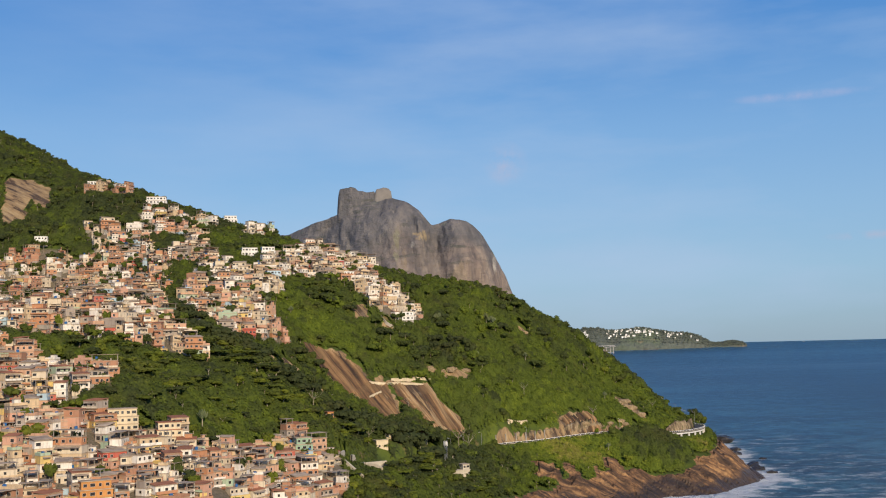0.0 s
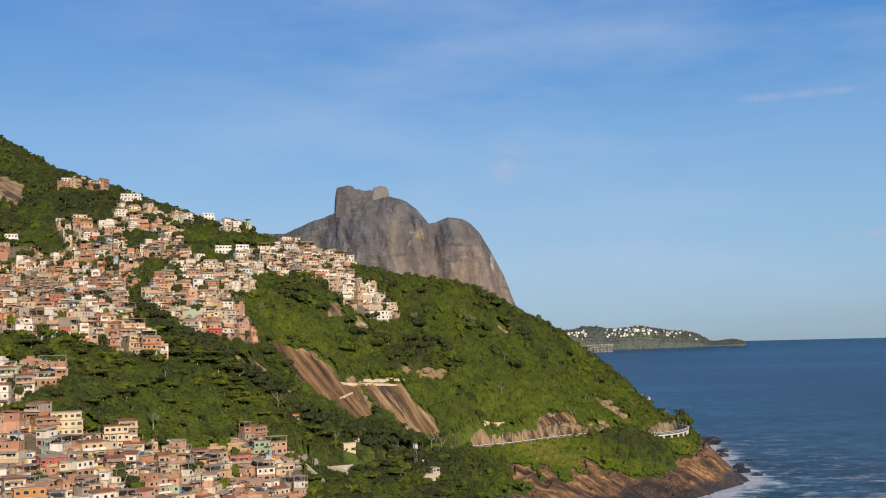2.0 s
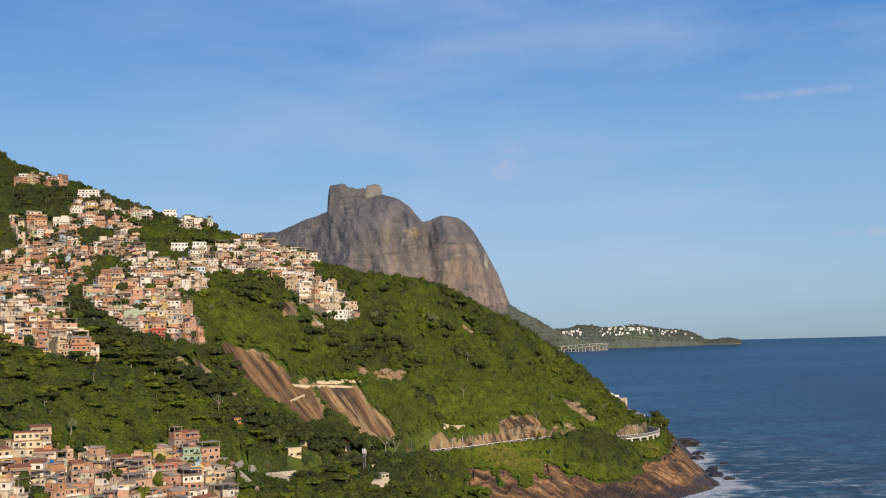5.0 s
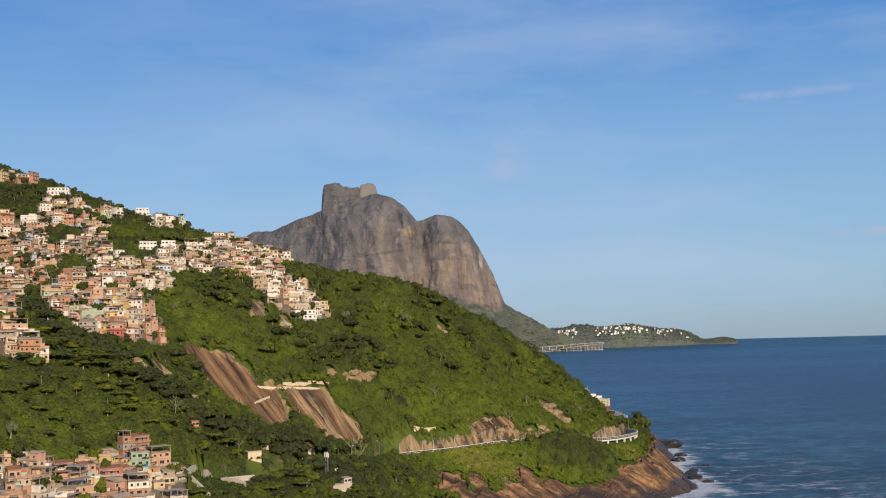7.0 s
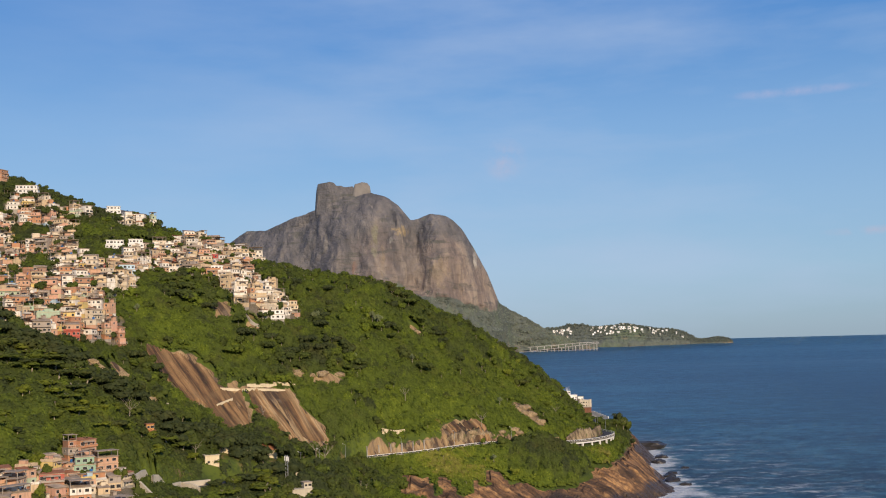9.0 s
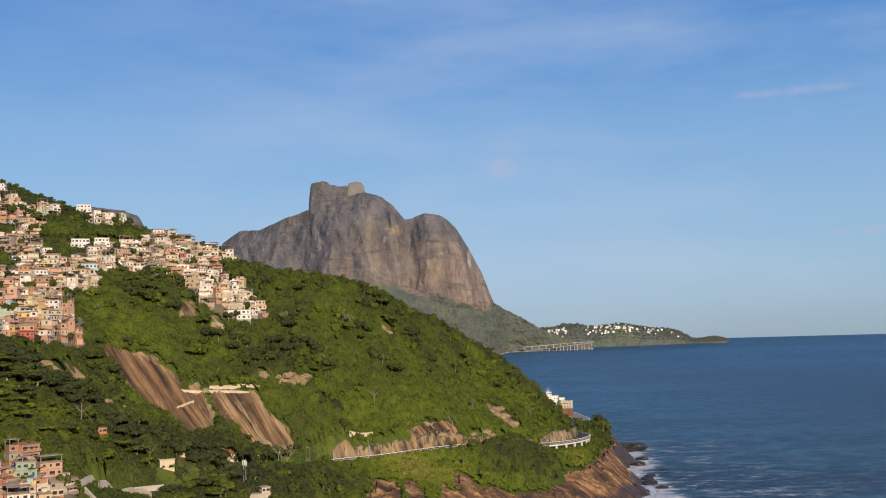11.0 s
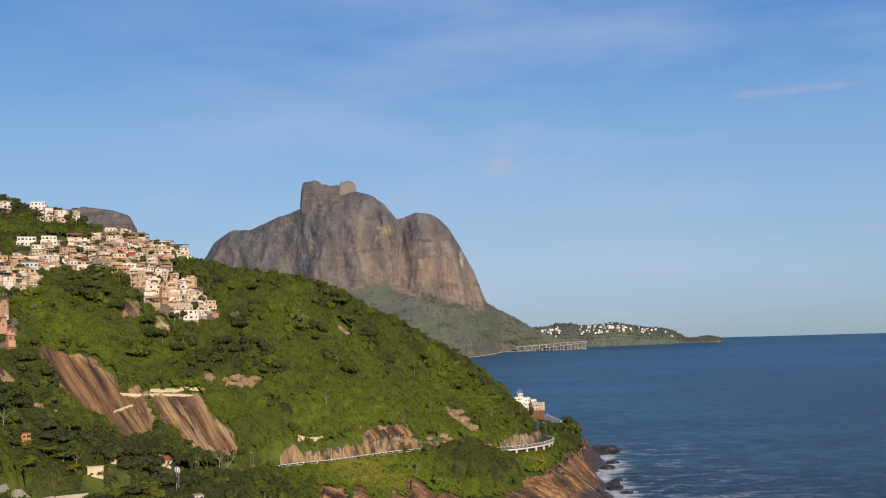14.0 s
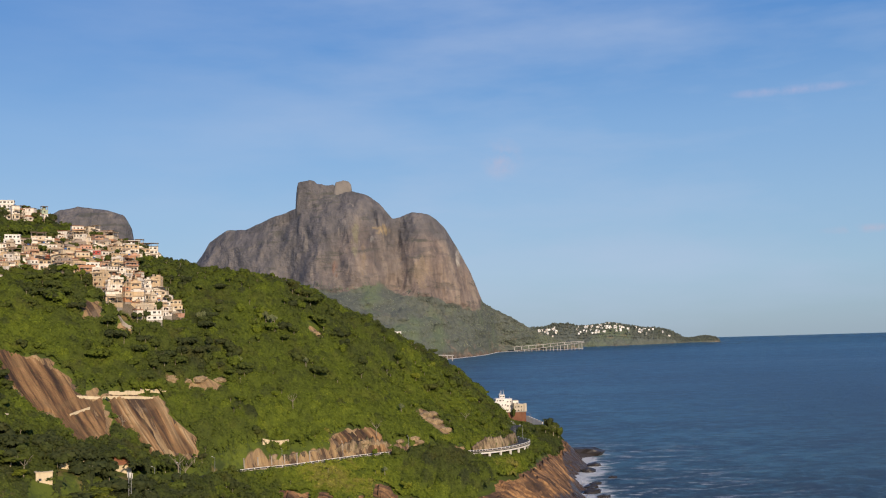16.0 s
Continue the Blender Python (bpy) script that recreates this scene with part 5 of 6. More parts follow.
tx, ty, tall, tone, grove, umbrella, in_town, slender, standing, old = (a[order] for a in (tx, ty, tall, tone, grove, umbrella, in_town, slender, standing, old))
hollow = tones(tx, ty)[3]
tz = ground(tx, ty)
height = np.where(standing, 3.5 + 2.3 * tall + 1.3 * old + 0.7 * np.clip(hollow, 0, 1) + rng.uniform(0, 1.3, tx.size) + 3.5 * grove * (tx > 95), 1.7 + 3.3 * tall + (3.5 + 3.0 * (tx > 95)) * grove + 1.9 * slender)
radius = np.where(standing, rng.uniform(2.3, 4.3, tx.size) + 1.5 * old + 1.5 * umbrella + 1.6 * np.clip(hollow, 0, 1) * standing, (1.8 + 1.9 * tall) * rng.uniform(0.75, 1.25, tx.size) + 1.2 * grove * (tx > 95))
radius = np.where(slender, radius * 0.55, radius)
radius, height, tone = np.where(in_town, rng.uniform(2.2, 4.6, tx.size), radius), np.where(in_town, rng.uniform(5.5, 9.5, tx.size), height), np.where(in_town, tone * 0.6, tone)

SINGLE = 260
singles = np.arange(SINGLE)
crown_meshes = [mesh_from("crown", v, [t, q], [LEAF], smooth=True) for v, t, q in CROWNS]
trunk_meshes = [mesh_from("trunk", v, [f], [BARK]) for v, f in TRUNKS]
models = {}
for i in singles:
    c, k = int(rng.integers(7, 10)) if umbrella[i] else int(rng.integers(7)), int(rng.integers(len(TRUNKS)))
    h, r, a = height[i], radius[i], rng.uniform(0, 360)
    if (c, k) not in models:
        tree = thing("tree", "broad-leaved green tree with a dense crown on the hillside", "tree", "trees on the hillside")
        part("trunk", trunk_meshes[k], tree, at=Matrix.Diagonal((5.5, 5.5, 6.4, 1)))
        part("crown", crown_meshes[c], tree, at=pose(0, 0, 4.6) @ Matrix.Diagonal((4, 4, 4, 1)))
        models[c, k] = tree
        made = tree
    else:
        made = copy_thing(models[c, k], Matrix.Identity(4))
    made.matrix_basis = pose(tx[i], ty[i], tz[i], 0, 0, a) @ Matrix.Diagonal((r / 4, r / 4, h / 8, 1))
for x, y, r, h in ((212, 930, 4.2, 8.5), (219, 938, 4.8, 11.5), (224, 946, 4.4, 11.0), (216, 946, 4.6, 12.0), (222, 953, 4.0, 10.0), (206, 925, 4.0, 6.5)):
    made = copy_thing(models[next(iter(models))], Matrix.Identity(4))
    tagged(made, "tall dark-leaved tree on the grassy point", "tree", "trees on the point")
    made.matrix_basis = pose(x, y, float(ground(x, y)) - 0.4, 0, 0, 40 * x) @ Matrix.Diagonal((r / 4, r / 4, h / 8, 1))

# the canopy: crowns drawn together into one uneven roof of leaves, and sprays of leaves all over it
STEP = 1.5
cx, cy = np.meshgrid(np.arange(-480, 240, STEP), np.arange(340, 1080, STEP))
green = growing(cx, cy, 4.8) & seen_side(cx, cy)
stand, bright, grove, hollow = tones(cx, cy)
low_growth = 0.9 + 0.7 * waves(cx / 3.1, cy / 3.1, 41, 3) + 0.5 * waves(cx / 8, cy / 8, 43, 2)
roof = ground(cx, cy) + np.clip(low_growth, 0.2, 3) * np.where(inside(cx, cy, RUIN_GROUND), 0.4, np.where((cx > 178) & (cy > 915), 0.8, 1.0)) * np.clip(nearest_on_road(cx, cy)[0] / 11, 0.35, 1)
# the same painted sun and shade for the low growth
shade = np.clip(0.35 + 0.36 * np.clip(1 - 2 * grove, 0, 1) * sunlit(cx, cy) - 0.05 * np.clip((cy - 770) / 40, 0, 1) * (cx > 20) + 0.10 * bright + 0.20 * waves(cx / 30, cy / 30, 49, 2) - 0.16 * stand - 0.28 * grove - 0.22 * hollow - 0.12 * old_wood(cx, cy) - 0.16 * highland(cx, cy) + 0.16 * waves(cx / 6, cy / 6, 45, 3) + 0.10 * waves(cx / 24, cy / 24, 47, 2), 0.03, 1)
for i in range(SINGLE, len(tx)):
    if standing[i] or in_town[i] or slender[i]:
        continue
    r = radius[i]
    c0, r0, n = int((tx[i] + 480) / STEP), int((ty[i] - 340) / STEP), int(r * 1.3 / STEP) + 1
    box = np.s_[max(r0 - n, 0):r0 + n + 2, max(c0 - n, 0):c0 + n + 2]
    dx, dy = cx[box] - tx[i], cy[box] - ty[i]
    d = np.hypot(dx, dy) / r * (1 + 0.2 * np.sin(3 * np.arctan2(dy, dx) + i))
    dome = tz[i] + height[i] - 0.75 * r * d ** 2
    over = (dome > roof[box]) & (d < 1.3)
    roof[box] = np.where(over, dome, roof[box])
    shade[box] = np.where(over, tone[i], shade[box])
roof = roof + 0.12 * rng.normal(size=roof.shape)
sy_, sx_ = np.gradient(roof, STEP)
up = np.stack([-sx_, -sy_, np.ones_like(roof)], -1)
steepness = np.linalg.norm(up, axis=-1)
up /= steepness[..., None]

# leaf sprays
where = np.flatnonzero(green)
weight = np.clip(steepness.ravel()[where], 1, 2.5)
SPRAYS = 360000
pick = rng.choice(where, SPRAYS, p=weight / weight.sum())
off = rng.uniform(-0.5, 0.5, (SPRAYS, 2)) * STEP
nrm = up.reshape(-1, 3)[pick]
at = np.stack([cx.ravel()[pick] + off[:, 0], cy.ravel()[pick] + off[:, 1], roof.ravel()[pick] + off[:, 0] * sx_.ravel()[pick] + off[:, 1] * sy_.ravel()[pick]], -1) + nrm * rng.uniform(-0.15, 0.45, (SPRAYS, 1))
face = nrm + rng.normal(size=(SPRAYS, 3)) * 0.32
face /= np.linalg.norm(face, axis=1)[:, None]
one = np.cross(face, rng.normal(size=(SPRAYS, 3)))
one /= np.linalg.norm(one, axis=1)[:, None]
two = np.cross(face, one)
w, h = rng.uniform(0.35, 0.85, (SPRAYS, 1)), rng.uniform(0.28, 0.7, (SPRAYS, 1))
leaf_v = np.stack([at - one * w, at - two * h * 0.8 - face * 0.12, at + one * w, at + two * h - face * 0.05], 1).reshape(-1, 3)
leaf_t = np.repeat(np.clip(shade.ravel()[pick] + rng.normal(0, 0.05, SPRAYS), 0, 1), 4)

# the roof under them
number = np.full(green.shape, -1)
number[green] = np.arange(green.sum())
cell = green[:-1, :-1] & green[1:, :-1] & green[:-1, 1:] & green[1:, 1:]
j, i_ = np.nonzero(cell)
sheet_f = np.stack([number[j, i_], number[j, i_ + 1], number[j + 1, i_ + 1], number[j + 1, i_]], -1)
sheet_v = np.stack([cx[green], cy[green], roof[green] - 0.25], -1)
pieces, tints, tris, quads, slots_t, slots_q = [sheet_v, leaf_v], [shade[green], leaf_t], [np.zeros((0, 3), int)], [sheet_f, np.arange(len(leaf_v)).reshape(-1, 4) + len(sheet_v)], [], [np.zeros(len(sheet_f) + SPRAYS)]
count = len(sheet_v) + len(leaf_v)
for i in range(SINGLE, len(tx)):
    if not (standing[i] or in_town[i] or slender[i]):
        continue
    v, t, q = CROWNS[7 + int(rng.integers(3))] if umbrella[i] else CROWNS[int(rng.integers(7))]
    a, r = rng.uniform(0, 6.283), radius[i]
    turn = np.array([[math.cos(a), -math.sin(a), 0], [math.sin(a), math.cos(a), 0], [0, 0, 1]])
    pieces.append((v * r) @ turn.T + (tx[i], ty[i], tz[i] + height[i] - (0.25 if umbrella[i] else 0.5) * r))
    tris.append(t + count), quads.append(q + count)
    slots_t.append(np.zeros(len(t))), slots_q.append(np.zeros(len(q)))
    tints.append(np.full(len(v), tone[i]))
    count += len(v)
    v, q = TRUNKS[int(rng.integers(len(TRUNKS)))]
    pieces.append(v * (height[i] * 0.5, height[i] * 0.5, height[i] * 0.9) + (tx[i], ty[i], tz[i]))
    quads.append(q + count), slots_q.append(np.ones(len(q))), tints.append(np.zeros(len(v)))
    count += len(v)
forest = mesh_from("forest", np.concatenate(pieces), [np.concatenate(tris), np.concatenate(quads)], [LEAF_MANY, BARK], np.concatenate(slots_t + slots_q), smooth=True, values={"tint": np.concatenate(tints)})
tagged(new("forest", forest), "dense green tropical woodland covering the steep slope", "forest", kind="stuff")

# woods on the headland and the mountain's foot
pieces, tris, quads, tints, count = [], [], [], [], 0


def far_clump(x, y, z, r, shade, pick=rng):
    global count
    v, t, q = BUSHES[int(pick.integers(len(BUSHES)))]
    pieces.append(v * r * (1, 1, 1.2) + (x, y, z + r * 0.3))
    tris.append(t + count), quads.append(q + count), tints.append(np.full(len(v), shade))
    count += len(v)


for column in cape[::1]:
    for row in (1, 2, 2, 3, 4, 6, 9, 12, 15, 18, 22):
        x, y, z = column[row] + rng.normal(0, 2.5, 3) * (1, 1, 0)
        if z > 50:
            far_clump(x, y, z, rng.uniform(4, 7.5), rng.uniform(0.1, 0.5))
foot_rng = np.random.default_rng(88)
wooded = rock_face[rock_face[:, 0, 0] > -420]
for _ in range(5200):
    c_, r_ = foot_rng.uniform(0, len(wooded) - 1.01), foot_rng.uniform(2, wooded.shape[1] - 1.01)
    i, j = int(c_), int(r_)
    x, y, z = wooded[i, j] + (wooded[i + 1, j] - wooded[i, j]) * (c_ - i) + (wooded[i, j + 1] - wooded[i, j]) * (r_ - j)
    limit = np.interp(x, [-900, -333, -146, 41, 165, 290, 325, 740], [300, 312, 297, 271, 235, 216, 300, 300]) + 46 * noise.noise((x / 60, z / 70, 4)) - 8
    if 58 + 26 * noise.noise((x / 40, 0, 9)) < z < limit:
        r = foot_rng.uniform(3.0, 7.5)
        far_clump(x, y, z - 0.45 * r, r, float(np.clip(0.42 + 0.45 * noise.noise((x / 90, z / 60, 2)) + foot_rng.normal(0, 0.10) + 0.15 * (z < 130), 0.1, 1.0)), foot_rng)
woods = mesh_from("far_woods", np.concatenate(pieces), [np.concatenate(tris), np.concatenate(quads)], [LEAF_FAR_HAZE], smooth=True, values={"tint": np.concatenate(tints)})
tagged(new("far_woods", woods), "distant woodland on the headland and mountain foot, haze in its grey-green", "forest", kind="stuff")

# ---- coast road ----
tagged(new("road", sweep(road_line, road_way, [(-3.6, 0), (3.6, 0), (3.6, -0.8), (-3.6, -0.8)], [ASPHALT], "road")), "narrow asphalt coast road cut into the hillside", "road", kind="structure")


def stretch_of(x0, x1, y0=0, y1=2000):
    pick = (road_line[:, 0] >= x0) & (road_line[:, 0] <= x1) & (road_line[:, 1] >= y0) & (road_line[:, 1] <= y1)
    return road_line[pick], road_way[pick]


# the sea-side parapet: a low pale wall with posts and a rail
def parapet_run(pts, way, label):
    home = thing("road_parapet", label, "parapet", "parapets of the coast road", at=pose(0, 0, 0))
    part("kerb_beam", sweep(pts, way, [(3.35, 0.12), (3.75, 0.12), (3.75, -0.35), (3.35, -0.35)], [CONCRETE], "kerb_beam"), home)
    part("rail", sweep(pts, way, [(3.47, 0.95), (3.66, 0.95), (3.66, 0.72), (3.47, 0.72)], [WHITE], "rail"), home)
    side = np.stack([way[:, 1], -way[:, 0]], -1)
    post = Solid().box(-0.14, 0.14, -0.12, 0.12, -0.02, 0.74).mesh("post", [WHITE])
    for p, s, w in list(zip(pts, side, way))[::2]:
        part("post", post, home, at=pose(p[0] + s[0] * 3.56, p[1] + s[1] * 3.56, p[2], 0, 0, math.degrees(math.atan2(w[1], w[0]))))
    return home


parapet_run(*stretch_of(20, 158, 600, 760), "pale concrete parapet with posts along the sea side of the road")
loop = (road_line[:, 1] > 745) & (road_line[:, 0] > 148) & (road_line[:, 1] < 826)
parapet_run(road_line[loop], road_way[loop], "pale concrete parapet round the road's outward bend")

# the bend stands out over the slope on a beam and piers
side = np.stack([road_way[:, 1], -road_way[:, 0]], -1)
viaduct = thing("viaduct", "white concrete viaduct carrying the road round the point on short piers", "viaduct")
pts, way = road_line[loop], road_way[loop]
part("edge_beam", sweep(pts, way, [(2.2, -0.82), (3.7, -0.82), (3.5, -1.7), (2.4, -1.7)], [WHITE], "edge_beam"), viaduct)
for i in range(2, len(pts), 5):
    p, s = pts[i], side[loop][i]
    x, y = p[0] + s[0] * 2.9, p[1] + s[1] * 2.9
    low = float(ground(x, y)) - 1.0
    part("pier", Solid().box(-0.5, 0.5, -0.5, 0.5, low - p[2], -1.69).mesh("pier", [WHITE]), viaduct, at=pose(x, y, p[2], 0, 0, math.degrees(math.atan2(way[i][1], way[i][0]))))

# rock and concrete faces against the cutting
def cut_material():
    """Cut granite, tan where it is fresh, with broad dark seeps down it and green in its cracks."""
    m = Nodes("stained_cut_rock")
    seep = m.noise(1.0, m.place((0.30, 0.30, 0.09)), 6, 0.66)
    c = m.ramp(seep, [(0.36, (0.045, 0.036, 0.028)), (0.46, (0.145, 0.105, 0.066)), (0.56, (0.29, 0.215, 0.13)), (0.70, (0.42, 0.33, 0.21))])
    c = m.mix(m.range(m.noise(0.45, detail=6, rough=0.7), 0.55, 0.66, 0, 0.85), c, (0.085, 0.10, 0.030))
    return m.done(m.surface(c, 0.95, m.bump(m.noise(0.8, detail=6), 0.8, 0.7), spec=0.2))


DARKCUT = cut_material()


def cut_face(name, label, pts, way, foot, high, piece, ribs, seed):
    """A rough wall on the uphill side of the road, its top uneven, with ribs of concrete in front of it."""
    home = thing(name, label, "retaining wall")
    side = np.stack([way[:, 1], -way[:, 0]], -1)
    rows, v = 7, []
    for k, (p, s) in enumerate(zip(pts, side)):
        along_ = k * 0.5
        top = high * (0.95 + (0.25 if ribs else 0.42) * noise.noise((along_ * 0.13, seed, 0)) + 0.12 * noise.noise((along_ * 0.45, seed, 3)))
        if not ribs:
            top *= min(1.0, 0.30 + 4.5 * min(k, len(pts) - 1 - k) / len(pts)) * (1 + 0.22 * noise.noise((along_ * 0.9, seed, 6)))
        for j in range(rows):
            u = j / (rows - 1)
            z = -0.7 + (top + 0.7) * u
            out = foot + 1.6 * u + (0.3 if ribs else 0.6) * noise.noise((along_ * 0.22, z * 0.30, seed + 7)) + 0.25 * noise.noise((along_ * 1.6, z * 0.8, seed))
            v.append((p[0] - s[0] * out, p[1] - s[1] * out, p[2] + z))
        v.append((p[0] - s[0] * (foot + 1.5), p[1] - s[1] * (foot + 1.5), p[2] + top - 2.5))
    part(piece, mesh_from(piece, np.array(v), [grid_faces(len(pts), rows + 1)], [DARKCUT], smooth=True), home)
    if ribs:
        rib = Solid().add([(-0.3, 0, -0.5), (0.3, 0, -0.5), (0.3, 0.8, -0.5), (-0.3, 0.8, -0.5), (-0.3, -0.9, 1), (0.3, -0.9, 1), (0.3, 0.0, 1), (-0.3, 0.0, 1)],
                          [(0, 3, 2, 1), (4, 5, 6, 7), (0, 1, 5, 4), (2, 3, 7, 6), (1, 2, 6, 5), (3, 0, 4, 7)]).mesh("buttress", [CONCRETE])
        for p, s in list(zip(pts, side))[3::ribs]:
            part("buttress", rib, home, at=pose(p[0] - s[0] * (foot + 0.2), p[1] - s[1] * (foot + 0.2), p[2], 0, 0, math.degrees(math.atan2(s[1], s[0])) - 90) @ Matrix.Diagonal((1, 1, high * 0.9, 1)))
    return home


def fine_stretch(x0, x1, y0, y1):
    pts, way = stretch_of(x0, x1, y0, y1)
    n = len(pts) * 3
    u, k = np.linspace(0, len(pts) - 1, n), np.arange(len(pts))
    w = np.stack([np.interp(u, k, way[:, c]) for c in range(2)], -1)
    return np.stack([np.interp(u, k, pts[:, c]) for c in range(3)], -1), w / np.linalg.norm(w, axis=1)[:, None]


cut_face("retaining_wall", "weathered concrete and rock retaining wall with buttresses above the road", *fine_stretch(31, 72, 640, 730), 3.9, 6.0, "wall_face", 11, 2.0)
cut_face("rock_cutting", "rough brown rock face cut back above the road", *fine_stretch(75, 112, 690, 740), 4.0, 8.0, "rock_face", 0, 9.0)
cut_face("rock_cutting", "stained brown rock face inside the road's bend", *fine_stretch(156, 190, 748, 812), 4.3, 6.5, "rock_face", 0, 15.0)


# ---- street lamps ----
lamp_pole = Solid().post(0, 0, 0, 9.0, 0.11, 0.06, 8).mesh("pole", [STEEL])
lamp_arm = Solid().add([(0, -0.04, 8.9), (0, 0.04, 8.9), (1.6, 0.04, 9.3), (1.6, -0.04, 9.3), (0, -0.04, 9.0), (0, 0.04, 9.0), (1.6, 0.04, 9.4), (1.6, -0.04, 9.4)],
                       [(0, 1, 2, 3), (4, 7, 6, 5), (0, 4, 5, 1), (2, 6, 7, 3), (1, 5, 6, 2), (0, 3, 7, 4)]).mesh("arm", [STEEL])
lamp_head = Solid().box(1.3, 2.1, -0.16, 0.16, 9.28, 9.44).mesh("lamp_head", [WHITE])
first = None
for x, y in ((176, 812), (170, 826), (165, 838), (78, 712), (112, 733), (46, 697), (14, 664), (2, 640), (-8, 625), (205, 962)):
    i = int(np.argmin(np.hypot(road_line[:, 0] - x, road_line[:, 1] - y)))
    w, p = road_way[i], road_line[i]
    s = (w[1], -w[0])
    at = pose(p[0] + s[0] * 3.0, p[1] + s[1] * 3.0, p[2] - 0.02, 0, 0, math.degrees(math.atan2(-s[1], -s[0])))
    if first is None:
        first = thing("street_lamp", "tall grey steel street lamp beside the coast road", "street lamp", "lamps of the coast road", at=at)
        part("pole", lamp_pole, first), part("lamp_head", lamp_head, part("arm", lamp_arm, first))
    else:
        copy_thing(first, at)

# ---- single buildings and walls that stand out ----
def set_window(parent, x, y, z, turn=0, kind=0):
    return part("window", window_meshes[kind], parent, at=pose(x, y, z, 0, 0, turn))


def block(parent, name, x0, x1, y0, y1, z0, z1, material, windows=0, roof=None, rows=1, sides=True):
    """A storey block with rows of windows in front and at its sides, and a roof slab."""
    body = part(name, Solid().box(x0, x1, y0, y1, z0, z1).mesh(name, [material]), parent)
    for row in range(rows):
        z = z0 + (z1 - z0) * row / rows + 0.9
        for i in range(windows):
            set_window(body, x0 + (i + 0.5) * (x1 - x0) / windows, y0 - 0.003, z, 0, (0, 2, 1)[i % 3])
        if sides:
            set_window(body, x1 + 0.003, (y0 + y1) / 2, z, 90), set_window(body, x0 - 0.003, (y0 + y1) / 2, z, -90)
    if roof:
        part("roof_slab", Solid().box(x0 - 0.3, x1 + 0.3, y0 - 0.3, y1 + 0.2, z1, z1 + 0.25).mesh("roof_slab", [roof]), parent)
    return body


PALEWALL = plain("old_plaster", (0.56, 0.49, 0.38), 0.9, 0.3, 0.5, streak=0.3)

# white house on the point, above its brown wall
villa = thing("point_house", "white terraced house with roof aerials above a brown retaining wall", "house", at=pose(190.5, 1030, 29.0, 0, 0, 12) @ Matrix.Diagonal((1, 1, 0.86, 1)))
block(villa, "lower_storey", -15, -4, -6, 4, -1, 4.4, WHITE, 4, WHITE, 1)
block(villa, "middle_storey", -12.5, -1.5, -3.5, 6, 4.65, 8.6, WHITE, 4, WHITE, 1)
block(villa, "upper_storey", -10.5, -3.0, -1.5, 6, 8.85, 12.2, WHITE, 3, WHITE, 1)
block(villa, "central_wing", -3.5, 4.5, 2, 9, -1, 11.4, WHITE, 3, WHITE, 3, False)
block(villa, "roof_room", -6.0, -1.5, 3, 8, 12.45, 15.4, WHITE, 2, WHITE, 1)
block(villa, "side_wing", 4.5, 14.5, -4, 5, -1, 5.6, PALEWALL, 4, None, 2)
block(villa, "rear_wing", 4.5, 9.5, 0, 6, 5.6, 9.6, WHITE, 2, PALEWALL, 1)
part("sloping_roof", Solid().add([(4.3, -4.6, 7.4), (14.9, -4.6, 6.0), (14.9, 5.4, 6.0), (4.3, 5.4, 7.4), (4.3, -4.6, 5.62), (14.9, -4.6, 5.62), (14.9, 5.4, 5.62), (4.3, 5.4, 5.62)],
                                 [(0, 1, 2, 3), (7, 6, 5, 4), (4, 5, 1, 0), (5, 6, 2, 1), (6, 7, 3, 2), (7, 4, 0, 3)]).mesh("sloping_roof", [PALEWALL]), villa)
part("stair_tower", Solid().post(14.2, -3.2, -1, 6.8, 1.6, 1.6, 12).mesh("stair_tower", [PALEWALL]), villa)
for x0, x1, y, z in ((-15.2, -3.8, -6.2, 4.65), (-12.7, -1.3, -3.7, 8.85)):
    part("terrace_wall", Solid().box(x0, x1, y, y + 0.2, z, z + 0.9).mesh("terrace_wall", [WHITE]), villa)
for x, y, h in ((-5.6, 5, 3.0), (-4.6, 4.5, 4.6), (-3.2, 6, 3.8), (-2.0, 5, 5.0), (3.6, 6, 2.0)):
    z = 11.6 if x > 3 else 15.6
    part("aerial", Solid().post(x, y, z, z + h, 0.16, 0.07, 6).mesh("aerial", [WHITE]), villa)
copy_thing(next(iter(models.values())), pose(194, 1016, 22.0) @ Matrix.Diagonal((0.8, 0.8, 2.1, 1)))
low_wall = thing("roadside_wall", "low white wall descending beside the road below the house", "wall")
for k in range(6):
    x, y = 206.5 + 1.9 * k, 1019 - 3.2 * k
    part("wall_panel", Solid().box(-2.0, 2.0, -0.3, 0.3, -9 - 0.2 * k, 2.2 - 0.75 * k).mesh("wall_panel", [WHITE]), low_wall, at=pose(x, y, 23.0, 0, 0, -59))
brown = thing("brown_retaining_wall", "reddish brown retaining wall below the white house", "retaining wall", at=pose(191, 1020, 21.2, 0, 0, 8))
part("wall_face", Solid().box(-17, 14, -1.5, 1.5, -9, 7.2).mesh("wall_face", [BRICKRED]), brown)
part("coping", Solid().box(-17.2, 14.2, -1.8, 1.7, 7.2, 7.6).mesh("coping", [CONCRETE]), brown)
for x in (-10, -3, 4, 11):
    part("pilaster", Solid().box(x - 0.5, x + 0.5, -2.0, -1.48, -9, 7.2).mesh("pilaster", [BRICKRED]), brown)


